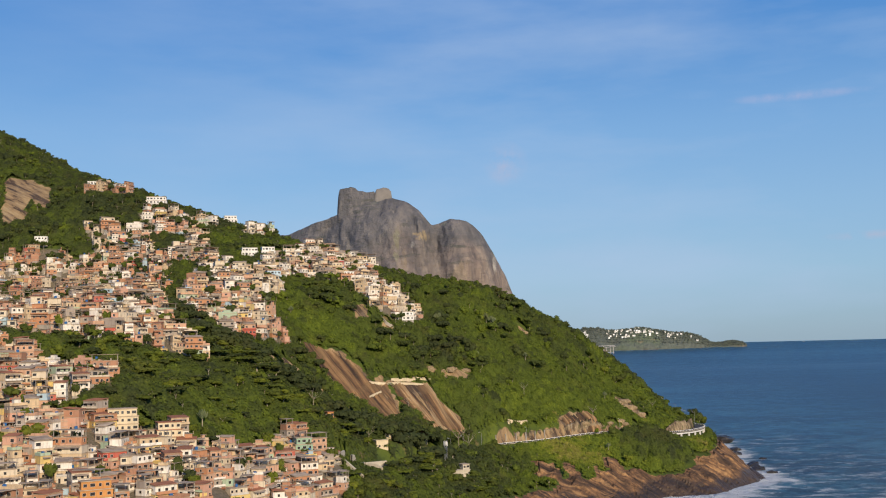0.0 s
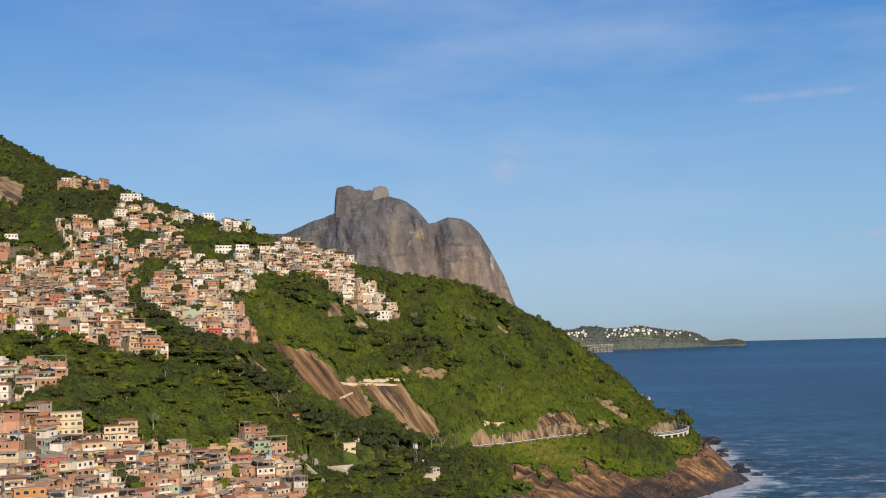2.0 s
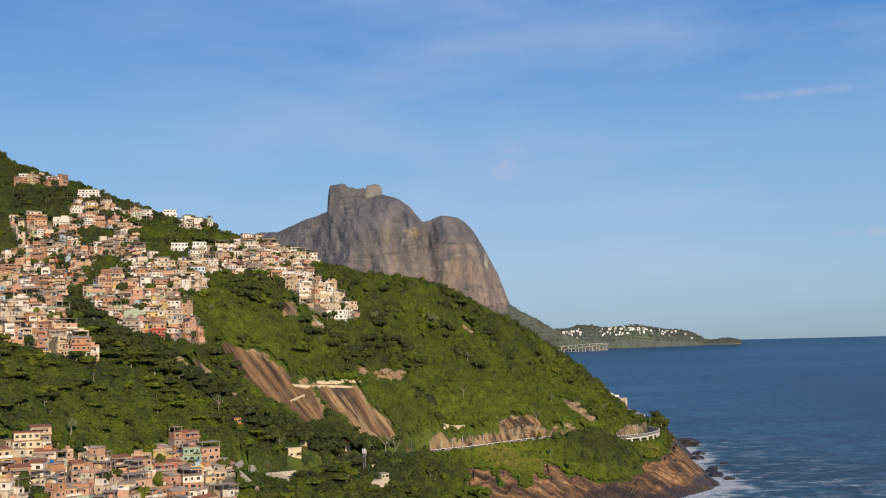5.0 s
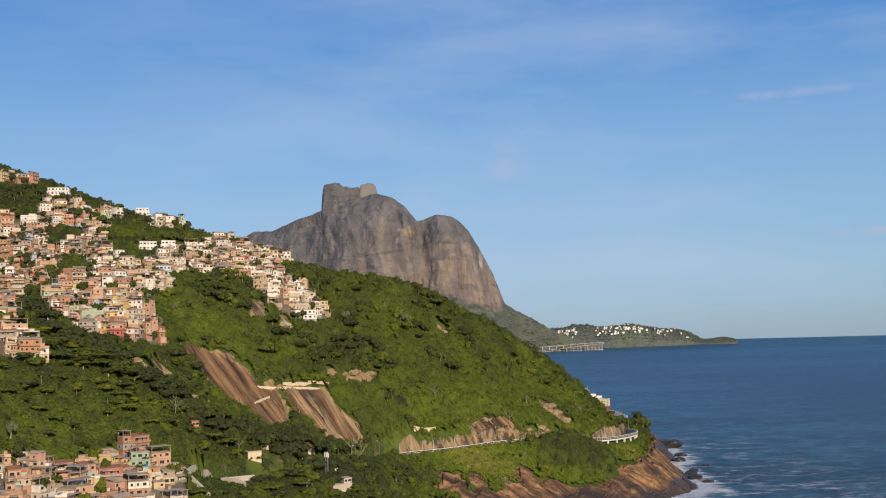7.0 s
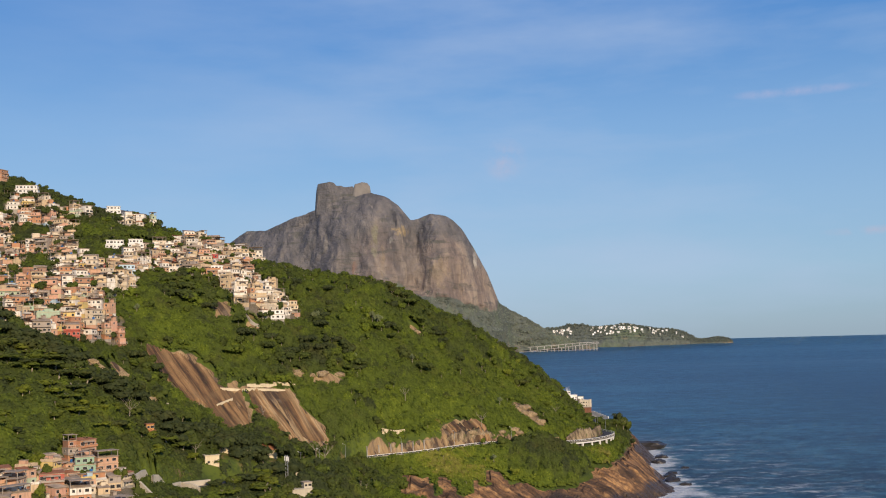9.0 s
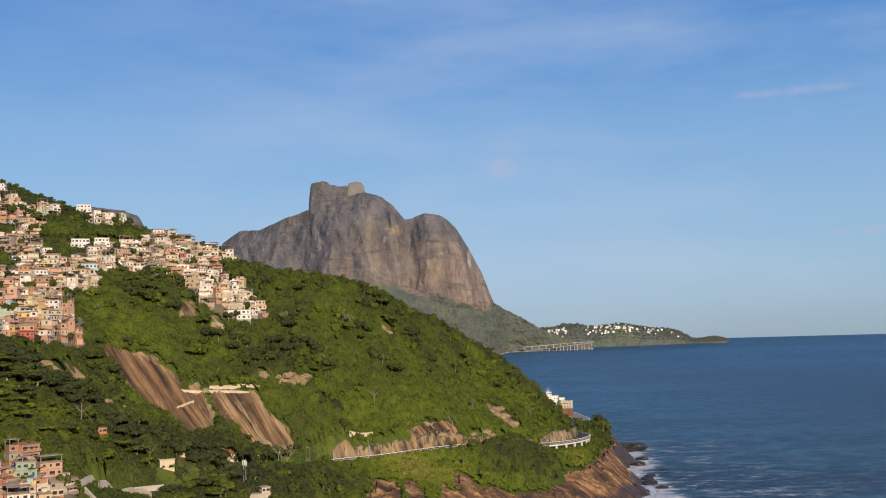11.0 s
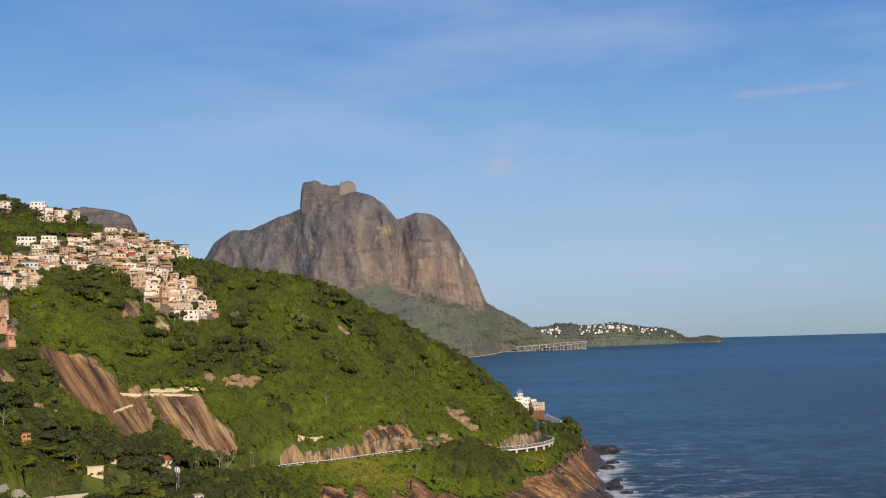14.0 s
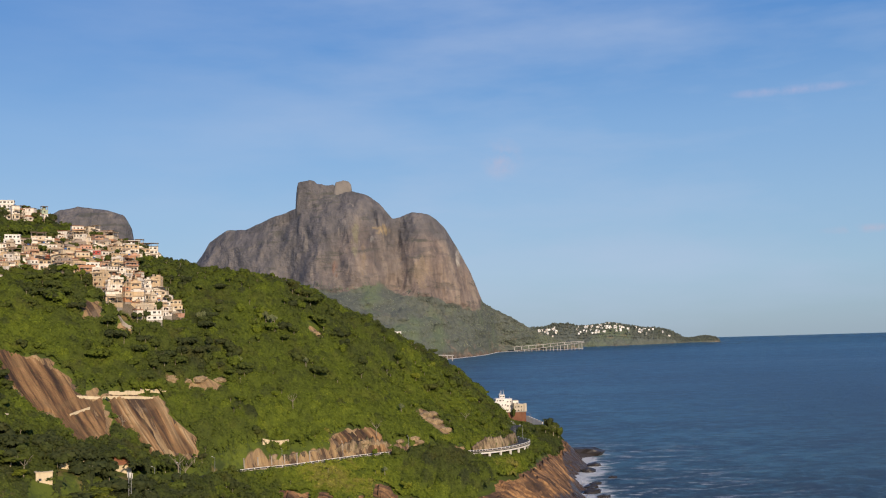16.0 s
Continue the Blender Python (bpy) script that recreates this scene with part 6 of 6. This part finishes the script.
def slope_wall(name, label, points, height, thick, material, drop=1.5):
    """A freestanding wall that follows the ground along the points (x, y), built of short panels."""
    line, way = along([(x, y, 0) for x, y in points], 3.0)
    line[:, 2] = ground(line[:, 0], line[:, 1])
    k = np.ones(3) / 3
    if len(line) > 5:
        line[1:-1, 2] = np.convolve(line[:, 2], k, "valid")
    return tagged(new(name, sweep(line, way, [(-thick / 2, height), (thick / 2, height), (thick / 2, -drop), (-thick / 2, -drop)], [material], name)), label, "wall")


# white and pale walls at the head of the bare rock
def panel_wall(name, label, a, b, count, height, thick, material, piece, category="wall"):
    """A wall of short level panels that step with the ground from a to b."""
    turn = math.degrees(math.atan2(b[1] - a[1], b[0] - a[0]))
    long = math.hypot(b[0] - a[0], b[1] - a[1]) / count
    home = thing(name, label, category)
    for i in range(count):
        t = (i + 0.5) / count
        x, y = a[0] + (b[0] - a[0]) * t, a[1] + (b[1] - a[1]) * t
        z = float(ground(x, y))
        h = height * (1 + 0.25 * math.sin(i * 2.3))
        part(piece, Solid().box(-long / 2 + 0.02, long / 2 - 0.02, -thick / 2, thick / 2, -1.6, h).mesh(piece, [material]), home, at=pose(x, y, z, 0, 0, turn))
    return home


panel_wall("hilltop_wall", "long low cream wall with a notched top at the head of the bare rock", (-34, 666.5), (-10, 686.5), 11, 1.6, 0.5, CREAM, "wall_panel")
for label, points, high in (("long pale concrete beam anchored across the bare rock", [(-36, 663), (-24, 671.5), (-11, 679.5)], 1.25), ("pale concrete beam anchored across the bare rock", [(-47, 656), (-42, 659.5), (-37, 662.5)], 1.25),
                            ("short slanting concrete beam on the bare rock", [(-46, 644), (-43, 649), (-39.5, 654)], 1.9)):
    slope_wall("rock_anchor_beam", label, points, high, 0.4, CREAM)

# yellow houses and ruined walls among the trees below the rock
yellow = thing("yellow_house", "long pale yellow flat-roofed house half hidden by trees", "house", at=pose(-31, 604, float(ground(-31, 604)) + 3.2, 0, 0, 34))
block(yellow, "storey", -6.5, 1.5, -3, 3, -8, 0.4, CREAM, 3, CREAM, 1)
part("parapet", Solid().box(-6.7, 1.7, -3.2, -3.0, 0.65, 1.3).mesh("parapet", [CREAM]), yellow)
part("annexe", Solid().box(1.5, 9, -1.5, 2, -8, -0.4).mesh("annexe", [CREAM]), yellow)
part("stair_head", Solid().box(-4.5, -2.2, -1, 1.5, 0.65, 2.4).mesh("stair_head", [CREAM]), yellow)
lodge = thing("yellow_house", "small pale yellow house of two storeys among trees", "house", at=pose(-36, 583, float(ground(-36, 583)) + 0.6, 0, 0, 26))
block(lodge, "storey", -3.4, 3.4, -2.5, 2.5, -6, 2.8, CREAM, 2, CREAM, 2)
barn = thing("brown_roofed_house", "cream house with a sloping brown roof below the bare rock", "house", at=pose(-17, 629, float(ground(-17, 629)) + 1.6, 0, 0, 34))
block(barn, "storey", -4.5, 4.5, -3, 3, -6, 1.4, CREAM, 3)
part("sloping_roof", Solid().add([(-5, -4.2, 1.42), (5, -4.2, 1.42), (5, 3.4, 4.4), (-5, 3.4, 4.4), (-5, -4.2, 1.2), (5, -4.2, 1.2), (5, 3.4, 1.41), (-5, 3.4, 1.41)],
                                 [(0, 1, 2, 3), (7, 6, 5, 4), (4, 5, 1, 0), (5, 6, 2, 1), (6, 7, 3, 2), (7, 4, 0, 3)]).mesh("sloping_roof", [CLAYTILE]), barn)
slope_wall("garden_wall", "low cream wall joining two houses among trees", [(-27, 613), (-23, 618), (-19, 622)], 2.6, 0.8, CREAM)

# mast with aerial panels beside the road
mast = thing("antenna_mast", "grey steel lattice mast with white aerial panels beside the road", "mast", at=pose(-1, 590, float(ground(-1, 590)), 0, 0, 20))
for x, y in ((-0.55, -0.55), (0.55, -0.55), (0.55, 0.55), (-0.55, 0.55)):
    part("leg", Solid().post(x, y, -0.5, 14.0, 0.10, 0.08, 6).mesh("leg", [STEEL]), mast)
brace = Solid()
for k in range(9):
    for a, b in (((-0.55, -0.55), (0.55, -0.55)), ((0.55, -0.55), (0.55, 0.55)), ((0.55, 0.55), (-0.55, 0.55)), ((-0.55, 0.55), (-0.55, -0.55))):
        brace.post(a[0], a[1], 0.6 + 1.5 * k, 2.1 + 1.5 * k, 0.05, 0.05, 4, dx=b[0] - a[0], dy=b[1] - a[1])
part("bracing", brace.mesh("bracing", [STEEL]), mast)
panel_ = Solid().box(-0.3, 0.3, -0.16, 0.1, 0, 2.2).mesh("aerial_panel", [WHITE])
for k, (x, y) in enumerate(((0, -0.95), (0.95, 0), (-0.95, 0), (0, 0.95))):
    part("aerial_panel", panel_, mast, at=pose(x, y, 11.4 - 0.5 * (k % 2), 0, 0, (0, 90, -90, 180)[k]))

hut = thing("white_hut", "low white building with a flat roof near the coast road", "house", at=pose(6, 586, float(ground(6, 586)) + 0.6, 0, 0, 28))
block(hut, "storey", -5, 5, -3, 3, -5, 1.6, PALEWALL, 4, PALEWALL, 1)
block(hut, "upper_storey", 1, 5, -2.5, 3, 1.85, 4.4, PALEWALL, 2, SLAB, 1)
kiosk = thing("white_hut", "narrow white utility building beside the coast road", "house", at=pose(2, 606, float(ground(2, 606)) + 0.2, 0, 0, 28))
block(kiosk, "storey", -1.4, 1.4, -1.4, 1.4, -4, 4.2, PALEWALL, 2, WHITE, 1)
for points, h in (([(-46, 517), (-44.5, 534), (-42.5, 550)], 3.2), ([(-42, 551), (-37, 557), (-32, 562)], 2.8), ([(-42.5, 552), (-38, 549), (-33, 546)], 2.3), ([(-50.5, 507), (-49.5, 524), (-47.5, 541)], 2.8), ([(-48, 506), (-43, 503), (-39, 500)], 2.2)):
    slope_wall("garden_wall", "pale weathered concrete wall stepping down the slope", points, h, 0.9, PALEWALL)
slope_wall("garden_wall", "low pale wall among trees below the bare rock", [(-72, 606), (-68, 612), (-65, 617)], 1.4, 0.7, PALEWALL)
slope_wall("hillside_wall", "short pale wall above the road cutting", [(39, 696), (44, 699), (52, 703)], 2.6, 0.9, CREAM)
slope_wall("terrace_edge", "curved pale concrete terrace below the last houses", [(-44, 712), (-38, 708), (-31, 711), (-27, 716)], 1.2, 1.0, CONCRETE)

# tall green house at the edge of the lower village
GREENWALL = plain("green_paint", (0.30, 0.42, 0.30), 0.85, 0.25, 0.5, streak=0.35)
ORANGEWALL = plain("orange_paint", (0.58, 0.27, 0.09), 0.85, 0.25, 0.5, streak=0.3)
YELLOWWALL = plain("yellow_paint", (0.70, 0.50, 0.13), 0.85, 0.2, 0.5, streak=0.25)
BLUEWALL = plain("pale_blue_paint", (0.45, 0.58, 0.66), 0.85, 0.2, 0.5, streak=0.25)
REDWALL = plain("red_paint", (0.42, 0.06, 0.05), 0.85, 0.2, 0.5, streak=0.25)


def tall_house(x, y, w, d, storeys, material, turn, label, lift=0.0, roof=None):
    home = thing("house", label, "house", "houses on the hillside", at=pose(x, y, float(ground(x, y)) + lift, 0, 0, turn))
    part("footing", Solid().box(-w / 2 + 0.2, w / 2 - 0.2, -d / 2 + 0.2, d / 2, -7, 0.0).mesh("footing", [CONCRETE]), home)
    for k in range(storeys):
        inset = 0.5 * (k == storeys - 1)
        block(home, "storey", -w / 2 + inset, w / 2 - inset, -d / 2 + inset, d / 2, 2.95 * k + 0.004, 2.95 * k + 2.7, material, max(2, int(w / 2.4)), roof or SLAB)
    return home


tall_house(-62, 571, 4.5, 4, 2, ORANGEWALL, 30, "small orange house half hidden among dark trees", -0.5, CLAYTILE)
tall_house(-66, 492, 8, 7, 3, GREENWALL, 24, "three-storey pale green house at the village edge", -1.0)
tall_house(-79, 486, 8, 6, 2, ORANGEWALL, 30, "two-storey orange house with a flat roof", -2.5)
tall_house(-128, 425, 12, 8, 4, CREAM, 22, "tall cream apartment house with a brick roof storey", -1.5)
tall_house(-112, 434, 10, 8, 3, CREAM, 24, "cream three-storey house with a tiled terrace", -1.0, CLAYTILE)
tall_house(-122, 374, 11, 8, 2, ORANGEWALL, 30, "orange house with a flat roof and rows of windows", 2.0)
tall_house(-141, 775, 12, 8, 2, WHITE, 18, "long white house on the upper slope", 1.0, WHITE)
tall_house(-128, 778, 10, 7, 3, WHITE, 18, "white house of three storeys on the upper slope", 0.0, WHITE)
tall_house(-113, 706, 10, 7, 3, BLUEWALL, 26, "white and pale blue house with long balconies", -0.5)
tall_house(-137, 704, 8, 6, 2, YELLOWWALL, 22, "bright yellow house among brick ones", 1.0)
tall_house(-204, 760, 8, 6, 2, REDWALL, 20, "bright red house among brick ones", 1.0)
tall_house(-78, 775, 11, 6, 1, REDWALL, 22, "house with a red upper wall and white balcony", 4.0, WHITE)
tall_house(-66, 742, 10, 7, 2, WHITE, 24, "white house with long balconies near the woods", 1.0, WHITE)
tall_house(-26, 722, 9, 6, 2, WHITE, 30, "white house at the lowest edge of the upper village", 0.0)
tall_house(-72, 845, 9, 7, 3, WHITE, 12, "white house with a terrace on the ridge", -0.5, WHITE)
tall_house(-228, 848, 16, 8, 3, WHITE, 10, "long white building with galleries on the ridge", 0.0)
tall_house(-285, 872, 12, 8, 2, WHITE, 10, "white house high on the wooded ridge", 0.5, WHITE)
tall_house(-178, 892, 11, 8, 4, WHITE, 16, "white apartment block of four storeys on the wooded ridge", -2.2, WHITE)
tall_house(-37, 838, 10, 6, 1, CREAM, 14, "low cream house with a flat roof on the crest", 1.2, CLAYTILE)
tall_house(-21, 750, 8, 6, 2, CREAM, 30, "cream house with a clay roof among trees below the village", 0.5, CLAYTILE)
tall_house(-300, 795, 10, 6, 2, WHITE, 14, "white house above the brick houses", 0.0, WHITE)

# ---- boulders and rocks awash ----
stone_noise = random.Random(3)


def stone(name, label, group, x, y, z, size, turn, material, detail=3):
    """A worn, cracked lump of rock, half sunk in what it lies on."""
    ball = bmesh.new()
    bmesh.ops.create_icosphere(ball, subdivisions=detail, radius=1.0)
    for p in ball.verts:
        k = 1 + 0.34 * noise.noise(p.co * 1.5 + Vector((x, y, 0))) + 0.16 * noise.noise(p.co * 3.6 + Vector((y, x, 0)))
        flat_ = Vector((round(p.co.x * 2.2) / 2.2, round(p.co.y * 2.2) / 2.2, round(p.co.z * 2.6) / 2.6))
        p.co = p.co.lerp(flat_, 0.5) * k
        p.co = Vector((p.co.x * size[0], p.co.y * size[1], p.co.z * size[2]))
    me = bpy.data.meshes.new(name)
    ball.to_mesh(me), ball.free()
    me.materials.append(material)
    rock = tagged(new(name, me), label, "rock", group)
    rock.matrix_basis = pose(x, y, z, 0, 0, turn)
    return rock


for x, y, size in ((249, 938, (5.5, 3.8, 2.4)), (236, 838, (4.5, 3.2, 1.8)), (252, 868, (3.0, 2.2, 1.3)), (246, 1008, (22, 13, 8.0)), (231, 822, (5, 4, 2.2)), (240, 905, (6, 5, 2.8)), (233, 780, (4.0, 3.2, 1.6)), (228, 800, (6.5, 4.5, 2.6))):
    stone("sea_rock", "low dark wet rock awash in the surf", "rocks in the surf", x, y, SEA_LEVEL + 0.2, size, stone_noise.uniform(0, 50), WETROCK)
BOULDER = plain("brown_boulder", (0.36, 0.26, 0.145), 0.95, 0.6, 0.8, bump=0.8, streak=0.9)
for x, y, s in ((-10, 699, 2.8), (-4, 702, 2.2), (4, 707, 3.2), (13, 712, 2.4), (125, 772, 4.0), (131, 769, 3.4), (136, 763, 3.4), (129, 776, 2.6), (127, 766, 2.4), (111, 735, 1.8), (119, 741, 2.2), (122, 740, 1.8), (150, 784, 1.6), (-39, 703, 2.8), (-54, 692, 2.2), (92, 721, 2.2), (57, 785, 2.2), (-100, 603, 2.4), (-87, 611, 2.6), (-74, 611, 2.8)):
    stone("boulder", "brown weathered granite boulder bedded in the green slope", "boulders on the slope", x, y, float(ground(x, y)) - 0.25 * s, (s * 1.7, s * 0.95, s * 0.72), 30 + stone_noise.uniform(-25, 25), BOULDER, 3)

# ---- palms on the point ----
FROND = plain("palm_leaf", (0.060, 0.075, 0.020), 0.6, 0.4, 2.0)


def frond_mesh():
    """An arching palm leaf: a rib with leaflets hanging to both sides."""
    s, n = Solid(), 11
    rib = [(2.9 * (k / n), 0.9 * math.sin(2.4 * k / n) - 1.5 * (k / n) ** 2.2) for k in range(n + 1)]
    for (x0, z0), (x1, z1) in zip(rib, rib[1:]):
        s.add([(x0, -0.03, z0), (x0, 0.03, z0), (x1, 0.02, z1), (x1, -0.02, z1)], [(0, 1, 2, 3)])
        w = 0.75 * math.sin(0.35 + 2.5 * x0 / 2.9)
        for side in (-1, 1):
            s.add([(x0, 0.03 * side, z0), (x1 - 0.04, 0.03 * side, z1), (x1 + 0.28, w * side, z1 - 0.45 * w)], [(0, 1, 2) if side > 0 else (0, 2, 1)])
    return s.mesh("frond", [FROND])


palm_frond, palm_trunk = frond_mesh(), Solid().post(0, 0, -1.0, 8.0, 0.24, 0.15, 7, dx=0.5).mesh("trunk", [BARK])
palm = None
for x, y, size, turn in ((219, 958, 0.95, 0), (222, 966, 0.9, 130), (214, 951, 0.8, 240), (222, 950, 0.8, 80), (217, 963, 0.85, 200), (220, 954, 0.7, 300), (215, 957, 0.75, 40)):
    at = pose(x, y, float(ground(x, y)), 0, 0, turn) @ Matrix.Diagonal((size, size, size, 1))
    if palm is None:
        palm = thing("palm_tree", "dark green palm with a bare trunk on the point", "palm tree", "palms on the point", at=at)
        part("trunk", palm_trunk, palm)
        for k in range(15):
            part("frond", palm_frond, palm, at=pose(0.5, 0, 7.9, 0, -28 + 22 * (k % 3), 24 * k))
    else:
        copy_thing(palm, at)

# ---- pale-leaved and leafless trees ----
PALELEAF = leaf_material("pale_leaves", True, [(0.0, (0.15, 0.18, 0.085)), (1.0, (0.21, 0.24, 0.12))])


def branch_mesh(spread, seed):
    """Forked bare branches from a trunk's head, as tapered sticks."""
    r, s = random.Random(seed), Solid()
    for k in range(7):
        a, up, out = 6.283 * k / 7 + r.uniform(-0.3, 0.3), r.uniform(1.0, 2.4), spread * r.uniform(0.5, 1.0)
        s.post(0, 0, 0, up, 0.09, 0.05, 5, dx=out * math.cos(a), dy=out * math.sin(a))
        for turn_ in (-0.6, 0.5):
            s.post(out * math.cos(a), out * math.sin(a), up, up + r.uniform(0.7, 1.6), 0.05, 0.02, 4, dx=0.6 * out * math.cos(a + turn_), dy=0.6 * out * math.sin(a + turn_))
    return s.mesh("crown", [BARK])


def rosette_mesh():
    """A tuft of long upright pale leaves."""
    s = Solid()
    for k in range(16):
        a, lean, long = 2.4 * k, 0.25 + 0.045 * k, 2.3 - 0.04 * k
        c_, d_ = math.cos(a), math.sin(a)
        tip = (long * math.sin(lean) * c_, long * math.sin(lean) * d_, long * math.cos(lean))
        mid = (tip[0] * 0.5, tip[1] * 0.5, tip[2] * 0.62)
        s.add([(0, 0, 0), (mid[0] - 0.22 * d_, mid[1] + 0.22 * c_, mid[2]), tip, (mid[0] + 0.22 * d_, mid[1] - 0.22 * c_, mid[2])], [(0, 1, 2, 3)])
    return s.mesh("leaf_tuft", [PALELEAF])


bare_trunk = Solid().post(0, 0, -1.0, 4.0, 0.20, 0.11, 7, dx=0.3).mesh("trunk", [BARK])
bare_crown, tuft = branch_mesh(2.5, 4), rosette_mesh()
first = None
for k, (x, y, size) in enumerate(((-42, 576, 1.2), (-23, 653, 0.9), (7, 644, 1.3), (13, 634, 1.2), (52, 722, 0.9), (98, 727, 0.9), (-70, 566, 1.1), (150, 786, 0.8))):
    at = pose(x, y, float(ground(x, y)), 0, 0, 70 * k) @ Matrix.Diagonal((size, size, size * 1.1, 1))
    if first is None:
        first = thing("bare_tree", "leafless tree with pale forked branches among green ones", "tree", "leafless trees on the slope", at=at)
        part("trunk", bare_trunk, first), part("crown", bare_crown, first, at=pose(0.3, 0, 3.9))
    else:
        copy_thing(first, at)
first = None
for k, (x, y, size) in enumerate(((-103, 454, 1.4), (33, 767, 1.1), (36, 764, 0.9), (30, 769, 1.0), (35, 770, 0.9), (-110, 664, 0.8), (-96, 669, 0.8), (111, 758, 0.8), (-4, 750, 0.9), (-6, 748, 0.9), (56, 752, 0.8), (21, 728, 0.9), (104, 700, 0.7))):
    at = pose(x, y, float(ground(x, y)) + 0.6, 0, 0, 50 * k) @ Matrix.Diagonal((size, size, size, 1))
    if first is None:
        first = thing("pale_leaved_tree", "slender tree with tufts of upright pale grey-green leaves", "tree", "pale-leaved trees on the slope", at=at)
        part("trunk", bare_trunk, first)
        for dx, dy, dz in ((0.3, 0, 3.8), (1.1, 0.5, 3.0), (-0.6, 0.7, 3.2), (0.2, -0.9, 2.7)):
            part("leaf_tuft", tuft, first, at=pose(dx, dy, dz))
    else:
        copy_thing(first, at)

# ---- across the bay: viaduct and villas ----
far_road = thing("coast_viaduct", "two-level concrete coastal viaduct on piers across the bay", "viaduct")
for name, ends, deck, y in (("upper_deck", ((423, 51), (540, 57), (634, 64), (728, 66)), 1.7, 4546), ("lower_deck", ((434, 36), (540, 44), (646, 55), (728, 62)), 1.5, 4534)):
    xs = [e[0] for e in ends]
    line = np.array([(x, y + (x - 400) * 0.1, np.interp(x, xs, [e[1] for e in ends])) for x in np.arange(xs[0], xs[-1] + 1, 10.0)])
    way = np.gradient(line[:, :2], axis=0)
    way /= np.linalg.norm(way, axis=1)[:, None]
    part(name, sweep(line, way, [(-5, 0), (5, 0), (5, -deck), (-5, -deck)], [PALE], name), far_road)
    for p in line[1::3]:
        part("pier", Solid().box(-1.3, 1.3, -2, 2, -(p[2] - 24), -deck + 0.02).mesh("pier", [PALE]), far_road, at=pose(*p))
# a shorter stretch of the same road further along, and a white building on the slope above it
near_road = thing("coast_viaduct", "short low concrete viaduct above the far shore", "viaduct")
xs = np.arange(92, 178, 6.0)
line = np.array([(x, rock_face[int(np.argmin(np.abs(rock_face[:, -1, 0] - x))), -1, 1] - 10, 37 - 0.04 * (x - 92)) for x in xs])
line[:, 1] = np.linspace(line[:, 1].min() - 4, line[:, 1].min() + 4, len(line))
way = np.gradient(line[:, :2], axis=0)
way /= np.linalg.norm(way, axis=1)[:, None]
part("deck", sweep(line, way, [(-5, 0), (5, 0), (5, -2.2), (-5, -2.2)], [PALE], "deck"), near_road)
for p in line[1::3]:
    part("pier", Solid().box(-1.3, 1.3, -2, 2, -(p[2] - 8), -2.18).mesh("pier", [PALE]), near_road, at=pose(*p))
column = rock_face[int(np.argmin(np.abs(rock_face[:, -1, 0] + 20)))]
x, y, z = column[int(np.argmin(np.abs(column[:, 2] - 118)))]
lookout = thing("white_building", "long low white building on the mountain's wooded foot", "house", at=pose(x, y - 4, z - 2, 0, 0, 8))
part("wall", Solid().box(-14, 14, -5, 8, -12, 5.0).mesh("wall", [WHITE]), lookout)
part("roof", Solid().box(-15, 15, -6, 9, 5.0, 6.2).mesh("roof", [WHITE]), lookout)

vr = random.Random(5)
VILLAWHITE = plain("villa_white", (0.90, 0.89, 0.86), 0.8, 0.12, 0.3)
villa_bodies = []
for k in range(7):
    w, d, h = vr.uniform(5, 10), vr.uniform(5, 8), vr.choice((2.8, 3.2, 4.4, 5.4))
    villa_bodies.append((w, d, h, Solid().box(-w / 2, w / 2, -d / 2, d / 2, -9, h).mesh("wall", [vr.choice((VILLAWHITE, VILLAWHITE, WHITE))]), Solid().box(-w / 2 - 0.8, w / 2 + 0.8, -d / 2 - 0.8, d / 2 + 0.6, h, h + 0.7).mesh("roof", [vr.choice((VILLAWHITE, WHITE, CLAYTILE))]),
                         Solid().box(-1.5, 1.5, -0.05, 0.3, 0, 1.8).mesh("window", [DARK])))
villa_first = {}
for i in range(96):
    x = vr.choice((vr.uniform(560, 640), vr.uniform(690, 960), vr.uniform(740, 1020), vr.uniform(760, 1150)))
    column = cape[int(np.clip((x - cape[0, 0, 0]) / 5, 0, len(cape) - 1))]
    x, y, z = column[vr.choice((3, 4, 5, 6, 7, 8, 9, 10, 12, 14, 15)) + (4 if x < 700 else 0)]
    k = vr.randrange(7)
    w, d, h, body, roof, pane = villa_bodies[k]
    at = pose(x, y - 1.0, z + 0.5, 0, 0, vr.uniform(-15, 20))
    if k not in villa_first:
        home = thing("villa", "white villa on the wooded headland across the bay", "house", "villas on the headland", at=at)
        wall, _ = part("wall", body, home), part("roof", roof, home)
        for fl in range(int(h / 3)):
            for j in range(int(w / 4)):
                part("window", pane, wall, at=pose(-w / 2 + (j + 0.5) * w / int(w / 4), -d / 2 - 0.1, fl * 2.8 + 0.5))
        villa_first[k] = home
    else:
        copy_thing(villa_first[k], at)
